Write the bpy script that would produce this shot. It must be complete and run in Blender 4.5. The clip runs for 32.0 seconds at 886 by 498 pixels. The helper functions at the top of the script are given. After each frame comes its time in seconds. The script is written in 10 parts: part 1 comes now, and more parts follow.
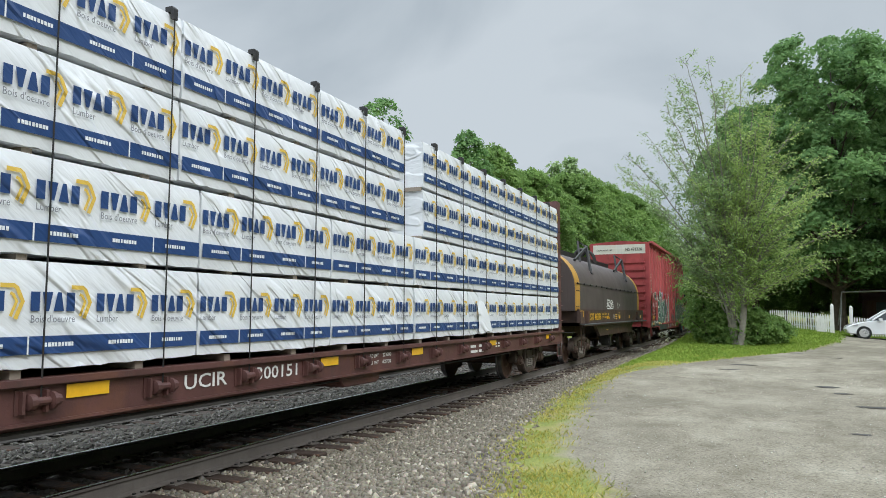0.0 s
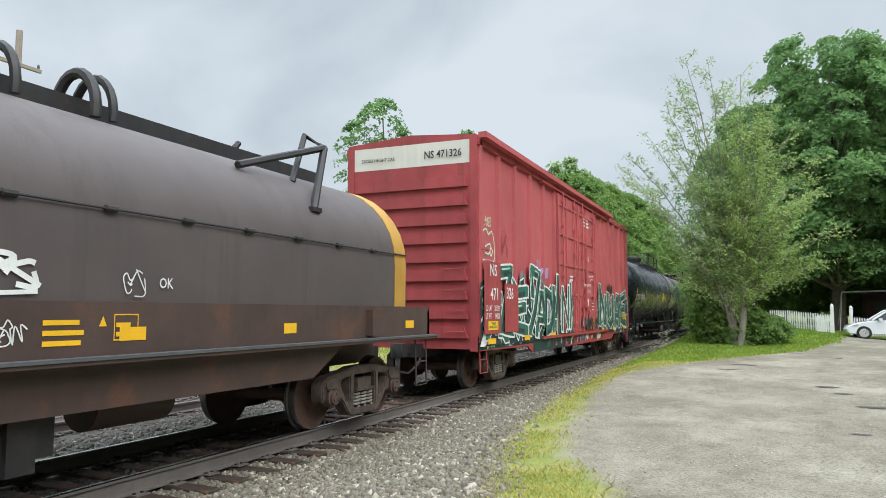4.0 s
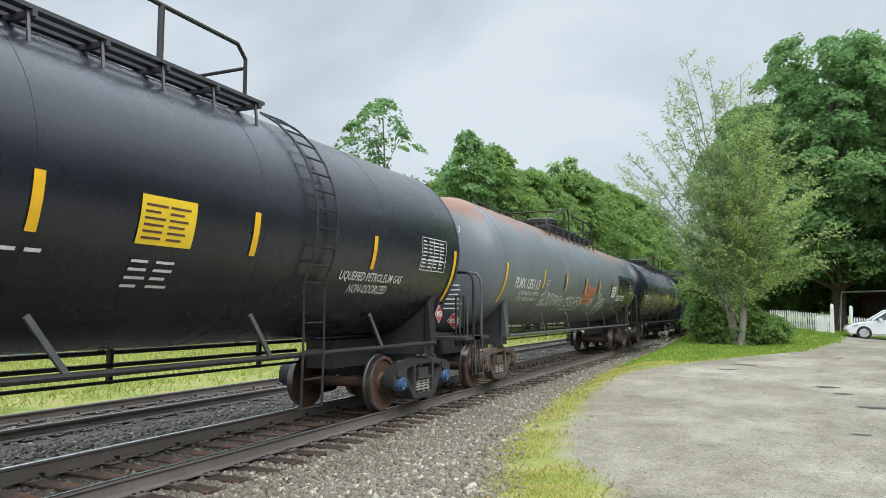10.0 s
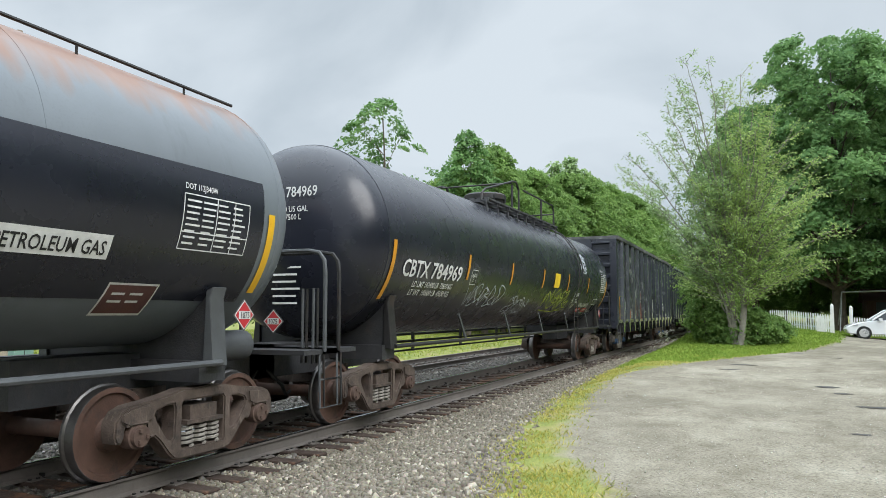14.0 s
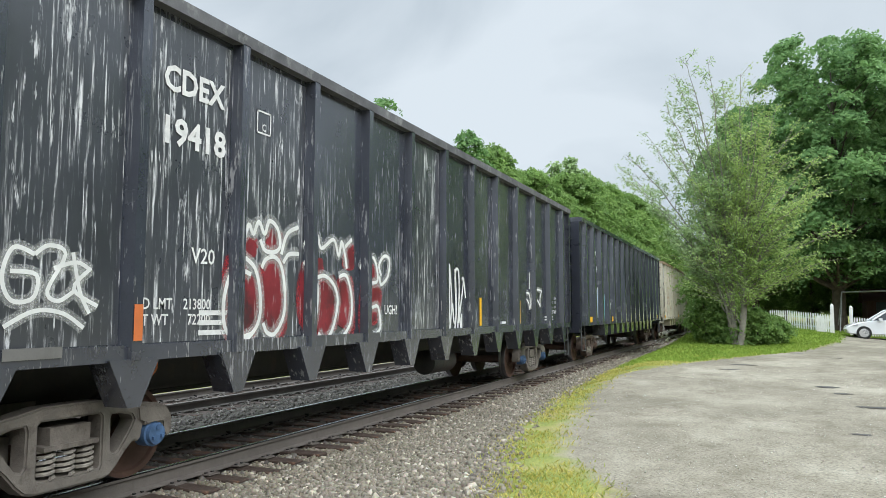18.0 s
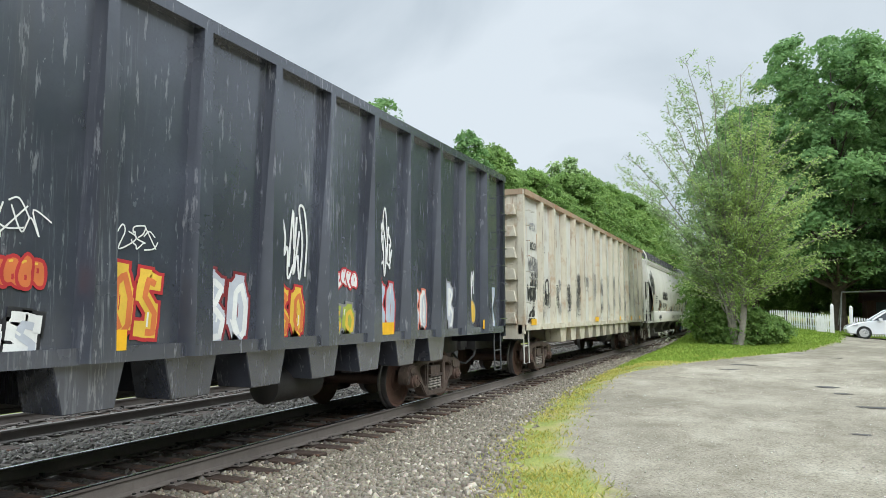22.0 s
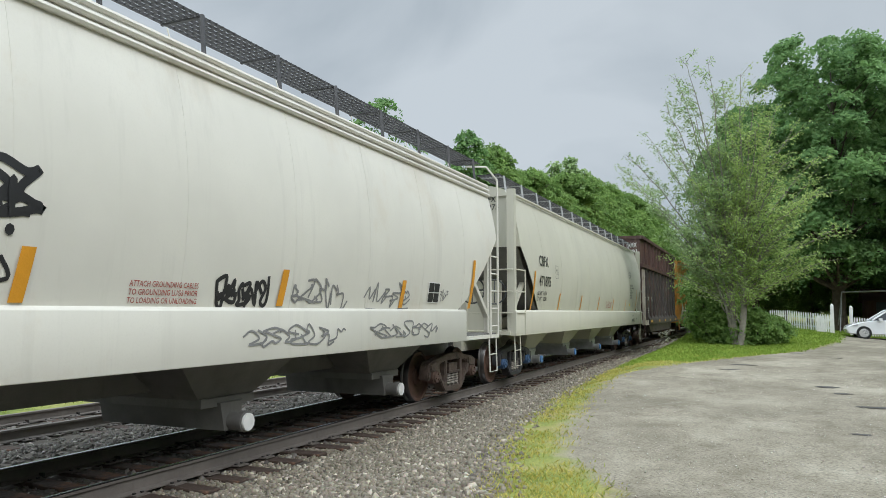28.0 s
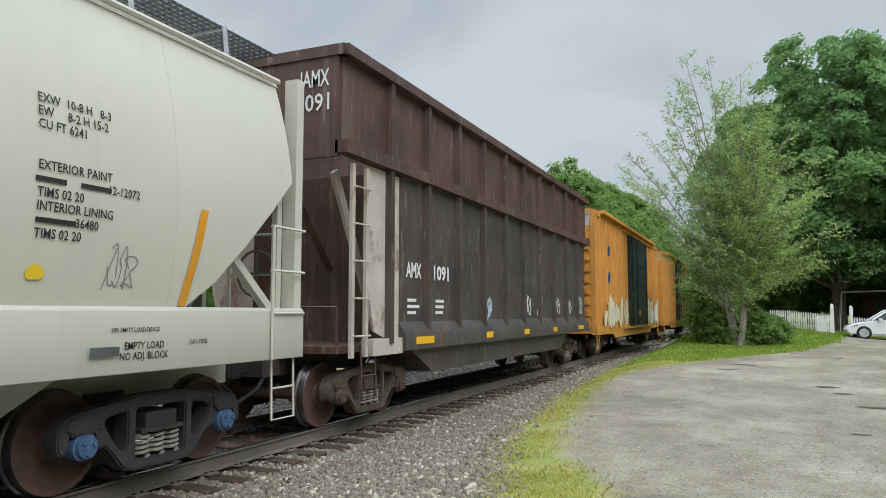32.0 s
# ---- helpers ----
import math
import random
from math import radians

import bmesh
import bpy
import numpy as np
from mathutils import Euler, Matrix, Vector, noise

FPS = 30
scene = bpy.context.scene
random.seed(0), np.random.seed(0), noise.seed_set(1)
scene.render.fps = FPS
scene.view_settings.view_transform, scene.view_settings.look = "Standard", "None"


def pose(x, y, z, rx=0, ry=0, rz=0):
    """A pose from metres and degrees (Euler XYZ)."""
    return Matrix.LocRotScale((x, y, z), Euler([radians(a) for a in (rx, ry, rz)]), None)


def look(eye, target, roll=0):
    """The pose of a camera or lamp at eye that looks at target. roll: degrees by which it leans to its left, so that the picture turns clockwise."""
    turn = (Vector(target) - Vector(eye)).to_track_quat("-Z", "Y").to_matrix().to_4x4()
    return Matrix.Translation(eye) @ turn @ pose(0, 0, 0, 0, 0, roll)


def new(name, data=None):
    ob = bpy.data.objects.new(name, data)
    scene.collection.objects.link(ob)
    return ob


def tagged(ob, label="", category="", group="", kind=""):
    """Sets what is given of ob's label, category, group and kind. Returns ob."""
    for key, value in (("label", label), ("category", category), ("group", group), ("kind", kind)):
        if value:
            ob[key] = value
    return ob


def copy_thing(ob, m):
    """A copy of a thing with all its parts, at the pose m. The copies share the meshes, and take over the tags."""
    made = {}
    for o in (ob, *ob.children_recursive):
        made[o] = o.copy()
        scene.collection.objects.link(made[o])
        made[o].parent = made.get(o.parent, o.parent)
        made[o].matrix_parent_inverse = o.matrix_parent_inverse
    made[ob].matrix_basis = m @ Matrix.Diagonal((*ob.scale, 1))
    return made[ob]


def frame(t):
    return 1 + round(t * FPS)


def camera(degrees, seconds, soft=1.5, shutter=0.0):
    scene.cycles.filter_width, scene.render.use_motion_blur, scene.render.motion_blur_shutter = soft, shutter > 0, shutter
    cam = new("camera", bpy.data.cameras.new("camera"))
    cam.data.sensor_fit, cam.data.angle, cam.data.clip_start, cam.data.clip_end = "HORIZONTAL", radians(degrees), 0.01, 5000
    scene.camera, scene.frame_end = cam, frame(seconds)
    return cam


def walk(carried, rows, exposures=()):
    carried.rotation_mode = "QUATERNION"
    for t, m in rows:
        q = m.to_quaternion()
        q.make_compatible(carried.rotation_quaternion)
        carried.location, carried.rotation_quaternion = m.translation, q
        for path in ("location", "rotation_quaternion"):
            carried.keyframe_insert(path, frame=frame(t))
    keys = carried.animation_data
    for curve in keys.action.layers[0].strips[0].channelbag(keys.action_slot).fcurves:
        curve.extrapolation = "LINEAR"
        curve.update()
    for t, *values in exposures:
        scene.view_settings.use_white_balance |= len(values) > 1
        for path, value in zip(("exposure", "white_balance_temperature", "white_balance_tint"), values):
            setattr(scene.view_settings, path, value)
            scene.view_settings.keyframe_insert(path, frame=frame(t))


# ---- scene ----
# ---- camera ----
HEADING, TILT = math.radians(23.573), math.radians(5.0)
EYE = Vector((0.0, 0.0, 1.63))
AIM = EYE + Vector((-math.sin(HEADING) * math.cos(TILT), math.cos(HEADING) * math.cos(TILT), math.sin(TILT)))
cam = camera(62.98, 32.0, soft=0.4)
walk(cam, [(0, look(EYE, AIM)), (32, look(EYE, AIM))], exposures=[(0, -0.30), (1, -0.30), (2, -0.24), (3, -0.04), (6, -0.03), (8, 0.0), (12, -0.03), (17, 0.02), (18, 0.04), (20, 0.06), (22, 0.04), (23, 0.02), (24, -0.1), (25, -0.23), (28, -0.33), (30, -0.34), (32, -0.31)])

# ---- sky and sun: a bright overcast day ----
world = bpy.data.worlds.new("world")
scene.world = world
world.use_nodes = True
wn, wl = world.node_tree.nodes, world.node_tree.links
wn.clear()
w_out = wn.new("ShaderNodeOutputWorld")
w_bg = wn.new("ShaderNodeBackground")
w_sky = wn.new("ShaderNodeTexSky")
w_sky.sky_type, w_sky.sun_disc = "NISHITA", False
w_sky.sun_elevation, w_sky.sun_rotation = math.radians(42), math.radians(115)
w_sky.air_density, w_sky.dust_density = 1.0, 3.0
w_co = wn.new("ShaderNodeTexCoord")
w_sep = wn.new("ShaderNodeSeparateXYZ")
w_map = wn.new("ShaderNodeMapping")
w_map.inputs["Scale"].default_value = (1.0, 1.0, 1.6)
w_n1 = wn.new("ShaderNodeTexNoise")
w_n1.inputs["Scale"].default_value, w_n1.inputs["Detail"].default_value = 2.1, 6.0
w_n1.inputs["Roughness"].default_value = 0.5
w_n1.inputs["Distortion"].default_value = 0.4
w_ramp = wn.new("ShaderNodeValToRGB")
w_ramp.color_ramp.elements[0].position, w_ramp.color_ramp.elements[0].color = 0.38, (0.49, 0.565, 0.632, 1)
w_ramp.color_ramp.elements[1].position, w_ramp.color_ramp.elements[1].color = 0.60, (0.675, 0.75, 0.815, 1)
# an overcast sky is brighter overhead than near the horizon
w_up = wn.new("ShaderNodeMapRange")
w_up.inputs["From Min"].default_value, w_up.inputs["From Max"].default_value = 0.42, 1.0
w_up.inputs["To Min"].default_value, w_up.inputs["To Max"].default_value = 1.10, 5.8
w_mul = wn.new("ShaderNodeMix")
w_mul.data_type, w_mul.blend_type = "RGBA", "MULTIPLY"
w_mul.inputs["Factor"].default_value = 1.0
w_mix = wn.new("ShaderNodeMix")
w_mix.data_type = "RGBA"
w_mix.inputs["Factor"].default_value = 0.94
w_dim = wn.new("ShaderNodeMix")
w_dim.data_type, w_dim.blend_type = "RGBA", "MULTIPLY"
w_dim.inputs["Factor"].default_value = 1.0
w_dim.inputs["B"].default_value = (0.1, 0.1, 0.1, 1)
wl.new(w_co.outputs["Generated"], w_map.inputs["Vector"])
wl.new(w_map.outputs["Vector"], w_n1.inputs["Vector"])
wl.new(w_n1.outputs["Fac"], w_ramp.inputs["Fac"])
wl.new(w_co.outputs["Generated"], w_sep.inputs["Vector"])
wl.new(w_sep.outputs["Z"], w_up.inputs["Value"])
wl.new(w_ramp.outputs["Color"], w_mul.inputs["A"])
wl.new(w_up.outputs["Result"], w_mul.inputs["B"])
wl.new(w_sky.outputs["Color"], w_dim.inputs["A"])
wl.new(w_dim.outputs["Result"], w_mix.inputs["A"])
wl.new(w_mul.outputs["Result"], w_mix.inputs["B"])
wl.new(w_mix.outputs["Result"], w_bg.inputs["Color"])
w_bg.inputs["Strength"].default_value = 1.0
wl.new(w_bg.outputs["Background"], w_out.inputs["Surface"])

sun_data = bpy.data.lights.new("sun", "SUN")
sun_data.energy, sun_data.angle, sun_data.color = 2.1, math.radians(40), (1.0, 0.995, 0.985)
sun = new("sun", sun_data)
sun.matrix_world = look((55, -32, 57), (0, 0, 0))


# ---- materials ----
def rgb(c):
    return (c[0], c[1], c[2], 1.0)


def surf(name, base, rough=0.6, metal=0.0, var=0.25, scale=1.5, fine=40.0, bump=0.15, bump_scale=60.0,
         streak=None, patch=None, speck=None, spec=0.5, coat=0.0, drip=None):
    """A weathered surface: blotches, grain, and as wanted vertical streaks, patches and specks, each (colour, amount, scale)."""
    m = bpy.data.materials.new(name)
    m.use_nodes = True
    n, l = m.node_tree.nodes, m.node_tree.links
    b = n["Principled BSDF"]
    co = n.new("ShaderNodeTexCoord")

    def noise_tex(sc, stretch=(1, 1, 1), detail=4.0, roughness=0.6):
        mp = n.new("ShaderNodeMapping")
        mp.inputs["Scale"].default_value = stretch
        t = n.new("ShaderNodeTexNoise")
        t.inputs["Scale"].default_value, t.inputs["Detail"].default_value = sc, detail
        t.inputs["Roughness"].default_value = roughness
        l.new(co.outputs["Object"], mp.inputs["Vector"])
        l.new(mp.outputs["Vector"], t.inputs["Vector"])
        return t.outputs["Fac"]

    def mixed(a, bcol, fac):
        mx = n.new("ShaderNodeMix")
        mx.data_type = "RGBA"
        if isinstance(a, tuple):
            mx.inputs["A"].default_value = a
        else:
            l.new(a, mx.inputs["A"])
        mx.inputs["B"].default_value = bcol
        l.new(fac, mx.inputs["Factor"])
        return mx.outputs["Result"]

    def ranged(v, lo, hi, top):
        r = n.new("ShaderNodeMapRange")
        r.inputs["From Min"].default_value, r.inputs["From Max"].default_value = lo, hi
        r.inputs["To Max"].default_value = top
        l.new(v, r.inputs["Value"])
        return r.outputs["Result"]

    dark = rgb([c * (1 - var) for c in base])
    lite = rgb([min(1, c * (1 + 0.6 * var)) for c in base])
    col = mixed(dark, lite, ranged(noise_tex(scale), 0.3, 0.7, 1.0))
    grain = noise_tex(fine, detail=2.0)
    col = mixed(col, rgb([c * (1 - var * 0.8) for c in base]), ranged(grain, 0.5, 0.8, 0.6))
    if streak:
        c, amount, sc = streak
        col = mixed(col, rgb(c), ranged(noise_tex(sc, (1, 1, 0.05), 5.0, 0.7), 0.55, 0.72, amount))
    if patch:
        c, amount, sc = patch
        col = mixed(col, rgb(c), ranged(noise_tex(sc, (1, 1, 0.8), 8.0, 0.7), 0.54, 0.64, amount))
    if speck:
        c, amount, sc = speck
        col = mixed(col, rgb(c), ranged(noise_tex(sc, (1, 1, 0.16), 4.0, 0.7), 0.60, 0.66, amount))
    if drip:
        # pale runs of spilt dust, in broad patches
        c, amount, sc = drip[:3]
        lo = drip[3] if len(drip) > 3 else 0.47
        runs = ranged(noise_tex(sc, (1, 1, 0.035), 3.0, 0.75), 0.53, 0.63, amount)
        spread = ranged(noise_tex(0.55, (1, 1, 0.5), 3.0), lo, lo + 0.13, 1.0)
        short = ranged(noise_tex(sc * 0.6, (1, 1, 0.12), 4.0, 0.75), 0.42, 0.60, 1.0)
        both = n.new("ShaderNodeMath")
        both.operation = "MULTIPLY"
        l.new(runs, both.inputs[0])
        l.new(spread, both.inputs[1])
        thrice = n.new("ShaderNodeMath")
        thrice.operation = "MULTIPLY"
        l.new(both.outputs[0], thrice.inputs[0])
        l.new(short, thrice.inputs[1])
        col = mixed(col, rgb(c), thrice.outputs[0])
    l.new(col, b.inputs["Base Color"])
    rr = n.new("ShaderNodeMapRange")
    rr.inputs["To Min"].default_value, rr.inputs["To Max"].default_value = max(0.03, rough - 0.12), min(1, rough + 0.12)
    l.new(noise_tex(scale * 2.3), rr.inputs["Value"])
    l.new(rr.outputs["Result"], b.inputs["Roughness"])
    b.inputs["Metallic"].default_value = metal
    b.inputs["Specular IOR Level"].default_value = spec
    b.inputs["Coat Weight"].default_value = coat
    b.inputs["Coat Roughness"].default_value = 0.14
    if bump:
        bp = n.new("ShaderNodeBump")
        bp.inputs["Strength"].default_value, bp.inputs["Distance"].default_value = bump, 0.02
        l.new(noise_tex(bump_scale, detail=3.0), bp.inputs["Height"])
        l.new(bp.outputs["Normal"], b.inputs["Normal"])
    return m


RUST = (0.16, 0.065, 0.03)
M = {}


def sheeting(name, base, rough):
    """Stretched plastic sheet: a few soft diagonal pulls and fine wrinkles between flat parts."""
    m = surf(name, base, rough, var=0.07, scale=1.3, fine=9, bump=0)
    n, l = m.node_tree.nodes, m.node_tree.links
    co = n.new("ShaderNodeTexCoord")
    turn = n.new("ShaderNodeMapping")
    turn.inputs["Rotation"].default_value = (math.radians(38), 0, 0)
    squash = n.new("ShaderNodeMapping")
    squash.inputs["Scale"].default_value = (1.0, 0.42, 2.6)
    pulls = n.new("ShaderNodeTexNoise")
    pulls.inputs["Scale"].default_value, pulls.inputs["Detail"].default_value = 1.7, 2.0
    pulls.inputs["Distortion"].default_value = 0.5
    ridge = n.new("ShaderNodeMapRange")
    ridge.interpolation_type = "SMOOTHSTEP"
    ridge.inputs["From Min"].default_value, ridge.inputs["From Max"].default_value = 0.50, 0.60
    fine = n.new("ShaderNodeTexNoise")
    fine.inputs["Scale"].default_value, fine.inputs["Detail"].default_value = 4.5, 3.0
    add = n.new("ShaderNodeMath")
    add.operation = "MULTIPLY_ADD"
    add.inputs[1].default_value = 0.55
    bp = n.new("ShaderNodeBump")
    bp.inputs["Strength"].default_value, bp.inputs["Distance"].default_value = 0.75, 0.035
    l.new(co.outputs["Object"], turn.inputs["Vector"])
    l.new(turn.outputs["Vector"], squash.inputs["Vector"])
    l.new(squash.outputs["Vector"], pulls.inputs["Vector"])
    l.new(squash.outputs["Vector"], fine.inputs["Vector"])
    l.new(pulls.outputs["Fac"], ridge.inputs["Value"])
    l.new(fine.outputs["Fac"], add.inputs[0])
    l.new(ridge.outputs["Result"], add.inputs[2])
    l.new(add.outputs[0], bp.inputs["Height"])
    l.new(bp.outputs["Normal"], n["Principled BSDF"].inputs["Normal"])
    return m


M["wrap"] = sheeting("wrap_white", (0.80, 0.825, 0.85), 0.34)
M["navy"] = sheeting("print_navy", (0.022, 0.062, 0.19), 0.40)
M["gold"] = sheeting("print_gold", (0.74, 0.50, 0.085), 0.42)
M["print_grey"] = surf("print_grey", (0.22, 0.23, 0.26), 0.5, var=0.1)
M["flat_brown"] = surf("flatcar_brown", (0.115, 0.048, 0.042), 0.6, var=0.35, streak=((0.06, 0.035, 0.03), 0.7, 4), patch=(RUST, 0.4, 1.2))
M["hood"] = surf("hood_brown", (0.095, 0.075, 0.072), 0.55, var=0.18, scale=0.7, streak=((0.055, 0.045, 0.042), 0.6, 2.5), bump=0.08, bump_scale=9)
M["hood_yellow"] = surf("hood_yellow", (0.50, 0.275, 0.05), 0.5, var=0.15, streak=((0.3, 0.17, 0.05), 0.5, 6))
M["coil_frame"] = surf("coil_frame_brown", (0.075, 0.045, 0.036), 0.62, var=0.3, patch=((0.13, 0.055, 0.03), 0.7, 1.5), streak=((0.04, 0.03, 0.028), 0.6, 5))
M["red"] = surf("boxcar_red", (0.48, 0.10, 0.105), 0.55, var=0.16, scale=0.6, streak=((0.38, 0.06, 0.062), 0.5, 3.0), bump=0.05, bump_scale=6, speck=((0.5, 0.2, 0.19), 0.25, 14))
M["red_dark"] = surf("boxcar_red_dark", (0.36, 0.055, 0.058), 0.6, var=0.25, streak=((0.16, 0.035, 0.03), 0.7, 5))
M["tank_black"] = surf("tank_black", (0.016, 0.0175, 0.027), 0.27, spec=0.55, coat=0.0, var=0.3, scale=0.8, bump=0.03, bump_scale=3, streak=((0.018, 0.019, 0.023), 0.4, 1.6), speck=((0.04, 0.04, 0.042), 0.2, 30))
M["gond_black"] = surf("gondola_black", (0.044, 0.049, 0.066), 0.24, spec=0.9, coat=0.8, var=0.35, scale=0.9, bump=0.08, bump_scale=4, streak=((0.055, 0.058, 0.068), 0.6, 2.0), speck=((0.5, 0.5, 0.5), 0.45, 14), drip=((0.60, 0.61, 0.62), 0.9, 26, 0.55))
M["gond_black2"] = surf("gondola_black_dull", (0.056, 0.062, 0.082), 0.24, spec=0.9, coat=1.0, var=0.35, scale=0.9, bump=0.08, bump_scale=4, streak=((0.06, 0.06, 0.066), 0.6, 1.6), speck=((0.45, 0.46, 0.48), 0.28, 14), drip=((0.42, 0.43, 0.45), 0.5, 22, 0.54))
M["gond_smear"] = surf("gondola_black_smeared", (0.050, 0.054, 0.066), 0.3, spec=0.9, coat=0.6, var=0.35, scale=0.9, bump=0.08, bump_scale=4, streak=((0.11, 0.112, 0.12), 0.6, 6.0), speck=((0.62, 0.63, 0.64), 1.0, 11), drip=((0.70, 0.71, 0.72), 1.0, 28, 0.36))
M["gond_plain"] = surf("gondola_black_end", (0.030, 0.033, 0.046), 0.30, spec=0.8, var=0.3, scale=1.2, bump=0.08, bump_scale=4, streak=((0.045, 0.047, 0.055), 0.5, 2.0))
M["gond_edge"] = surf("gondola_dusty_edge", (0.12, 0.12, 0.125), 0.6, var=0.4, scale=3, bump=0.2, patch=((0.3, 0.3, 0.29), 0.6, 3))
M["beige_post"] = surf("gondola_beige_post", (0.565, 0.53, 0.43), 0.6, var=0.16, scale=1.5, bump=0.15, bump_scale=6, streak=((0.40, 0.26, 0.14), 0.7, 5), patch=((0.36, 0.22, 0.12), 0.55, 2.2), speck=((0.16, 0.085, 0.05), 0.5, 8))
M["beige"] = surf("gondola_beige", (0.575, 0.575, 0.525), 0.55, var=0.14, scale=0.9, bump=0.3, bump_scale=1.6, streak=((0.47, 0.40, 0.29), 0.6, 1.7), patch=((0.43, 0.38, 0.30), 0.6, 1.9), speck=((0.20, 0.11, 0.065), 0.6, 7), drip=((0.46, 0.23, 0.09), 0.7, 11))
M["rust_run"] = surf("rust_run", (0.42, 0.21, 0.075), 0.75, var=0.3, scale=4, streak=((0.5, 0.42, 0.3), 0.9, 9))
M["beige_rust"] = surf("beige_rusty", (0.34, 0.25, 0.165), 0.7, var=0.2, scale=1.5, bump=0.2, bump_scale=8, patch=((0.30, 0.12, 0.05), 0.95, 1.6), streak=((0.22, 0.10, 0.05), 0.7, 4))
M["hop_white"] = surf("hopper_white", (0.665, 0.65, 0.585), 0.45, var=0.07, scale=0.6, bump=0.05, bump_scale=2.5, streak=((0.5, 0.49, 0.44), 0.45, 2.2), patch=((0.52, 0.42, 0.3), 0.18, 0.8))
M["hop_cream"] = surf("hopper_cream", (0.555, 0.54, 0.455), 0.42, var=0.06, scale=0.6, bump=0.05, bump_scale=2.5, streak=((0.46, 0.455, 0.4), 0.45, 2.0))
# grey of hopper bottoms and notices; on the slope sheets it carries their shade
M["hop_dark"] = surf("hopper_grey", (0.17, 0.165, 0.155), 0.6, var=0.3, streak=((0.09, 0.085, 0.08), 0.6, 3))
M["chip_dark"] = surf("chip_car_dark", (0.066, 0.056, 0.054), 0.5, patch=((0.10, 0.055, 0.042), 0.75, 1.4), var=0.4, scale=1.2, streak=((0.11, 0.095, 0.088), 0.7, 3), speck=((0.3, 0.27, 0.25), 0.5, 9), drip=((0.15, 0.07, 0.045), 0.8, 9))
M["chip_brown"] = surf("chip_car_brown", (0.085, 0.044, 0.038), 0.6, var=0.45, speck=((0.28, 0.22, 0.19), 0.45, 8), drip=((0.2, 0.1, 0.065), 0.9, 8), scale=1.2, streak=((0.17, 0.12, 0.095), 0.75, 3), patch=((0.12, 0.05, 0.03), 0.6, 1.5))
M["chip_white"] = surf("chip_car_dirty_white", (0.52, 0.46, 0.40), 0.7, var=0.2, patch=((0.2, 0.10, 0.06), 0.8, 1.6), streak=((0.35, 0.25, 0.18), 0.7, 4))
M["yellow"] = surf("boxcar_yellow", (0.62, 0.285, 0.055), 0.55, var=0.15, streak=((0.38, 0.17, 0.05), 0.5, 3), speck=((0.3, 0.16, 0.07), 0.3, 12))
M["door_dark"] = surf("door_dark_green", (0.022, 0.035, 0.035), 0.5, var=0.25)
M["iron"] = surf("iron_dark", (0.022, 0.021, 0.021), 0.55, var=0.3, scale=4, patch=((0.07, 0.04, 0.028), 0.4, 3))
M["pipe_grey"] = surf("pipe_grey", (0.09, 0.095, 0.1), 0.5, var=0.2, scale=4)
M["truck_brown"] = surf("bogie_brown", (0.115, 0.084, 0.068), 0.7, var=0.5, scale=5, speck=((0.2, 0.165, 0.13), 0.5, 14), patch=((0.035, 0.028, 0.025), 0.8, 4), bump=0.4, bump_scale=40)
M["truck_black"] = surf("bogie_black", (0.043, 0.043, 0.046), 0.6, var=0.3, scale=5, patch=((0.075, 0.062, 0.055), 0.5, 4), bump=0.4, bump_scale=40)
M["truck_tan"] = surf("bogie_tan", (0.20, 0.178, 0.155), 0.62, var=0.3, scale=5, patch=((0.08, 0.065, 0.055), 0.7, 4), bump=0.4, bump_scale=40)
M["wheel_brown"] = surf("wheel_brown", (0.115, 0.062, 0.045), 0.7, var=0.3, scale=4, patch=((0.06, 0.042, 0.035), 0.6, 4))
M["tread"] = surf("wheel_tread_steel", (0.16, 0.15, 0.145), 0.38, metal=0.9, var=0.25, scale=6)
M["cap_blue"] = surf("cap_blue", (0.10, 0.24, 0.50), 0.5, var=0.35, scale=12)
M["cap_dim"] = surf("cap_dim_blue", (0.07, 0.14, 0.27), 0.6, var=0.35, scale=12)
M["cap_rust"] = surf("cap_rust", (0.115, 0.072, 0.056), 0.7, var=0.35, scale=12)
M["spring"] = surf("spring_steel", (0.31, 0.285, 0.25), 0.55, var=0.35, scale=10)
M["rail_side"] = surf("rail_side_rust", (0.165, 0.145, 0.13), 0.7, var=0.25, scale=2, streak=((0.08, 0.06, 0.05), 0.4, 4), bump=0.2)
M["rail_top"] = surf("rail_top_steel", (0.50, 0.51, 0.53), 0.22, metal=1.0, var=0.12, scale=8)
M["tie"] = surf("tie_wood", (0.062, 0.04, 0.029), 0.85, var=0.45, scale=3, fine=30, bump=0.6, bump_scale=25, patch=((0.21, 0.09, 0.04), 0.7, 2.2))
M["white_paint"] = surf("lettering_white", (0.74, 0.74, 0.72), 0.55, var=0.15, scale=9)
M["black_paint"] = surf("lettering_black", (0.018, 0.018, 0.02), 0.5, var=0.2)
M["yellow_mark"] = surf("reflective_yellow", (0.85, 0.47, 0.02), 0.4, var=0.10, scale=6)
M["orange_mark"] = surf("reflective_orange", (0.68, 0.30, 0.02), 0.4, var=0.10, scale=6)
M["sign_yellow"] = surf("panel_yellow", (0.82, 0.56, 0.03), 0.45, var=0.1)
M["sign_red"] = surf("placard_red", (0.55, 0.03, 0.04), 0.4, var=0.1)
M["print_red"] = surf("print_red", (0.33, 0.075, 0.06), 0.5, var=0.15)
M["car_white"] = surf("car_paint_white", (0.78, 0.79, 0.80), 0.18, var=0.03, bump=0, coat=0.6)
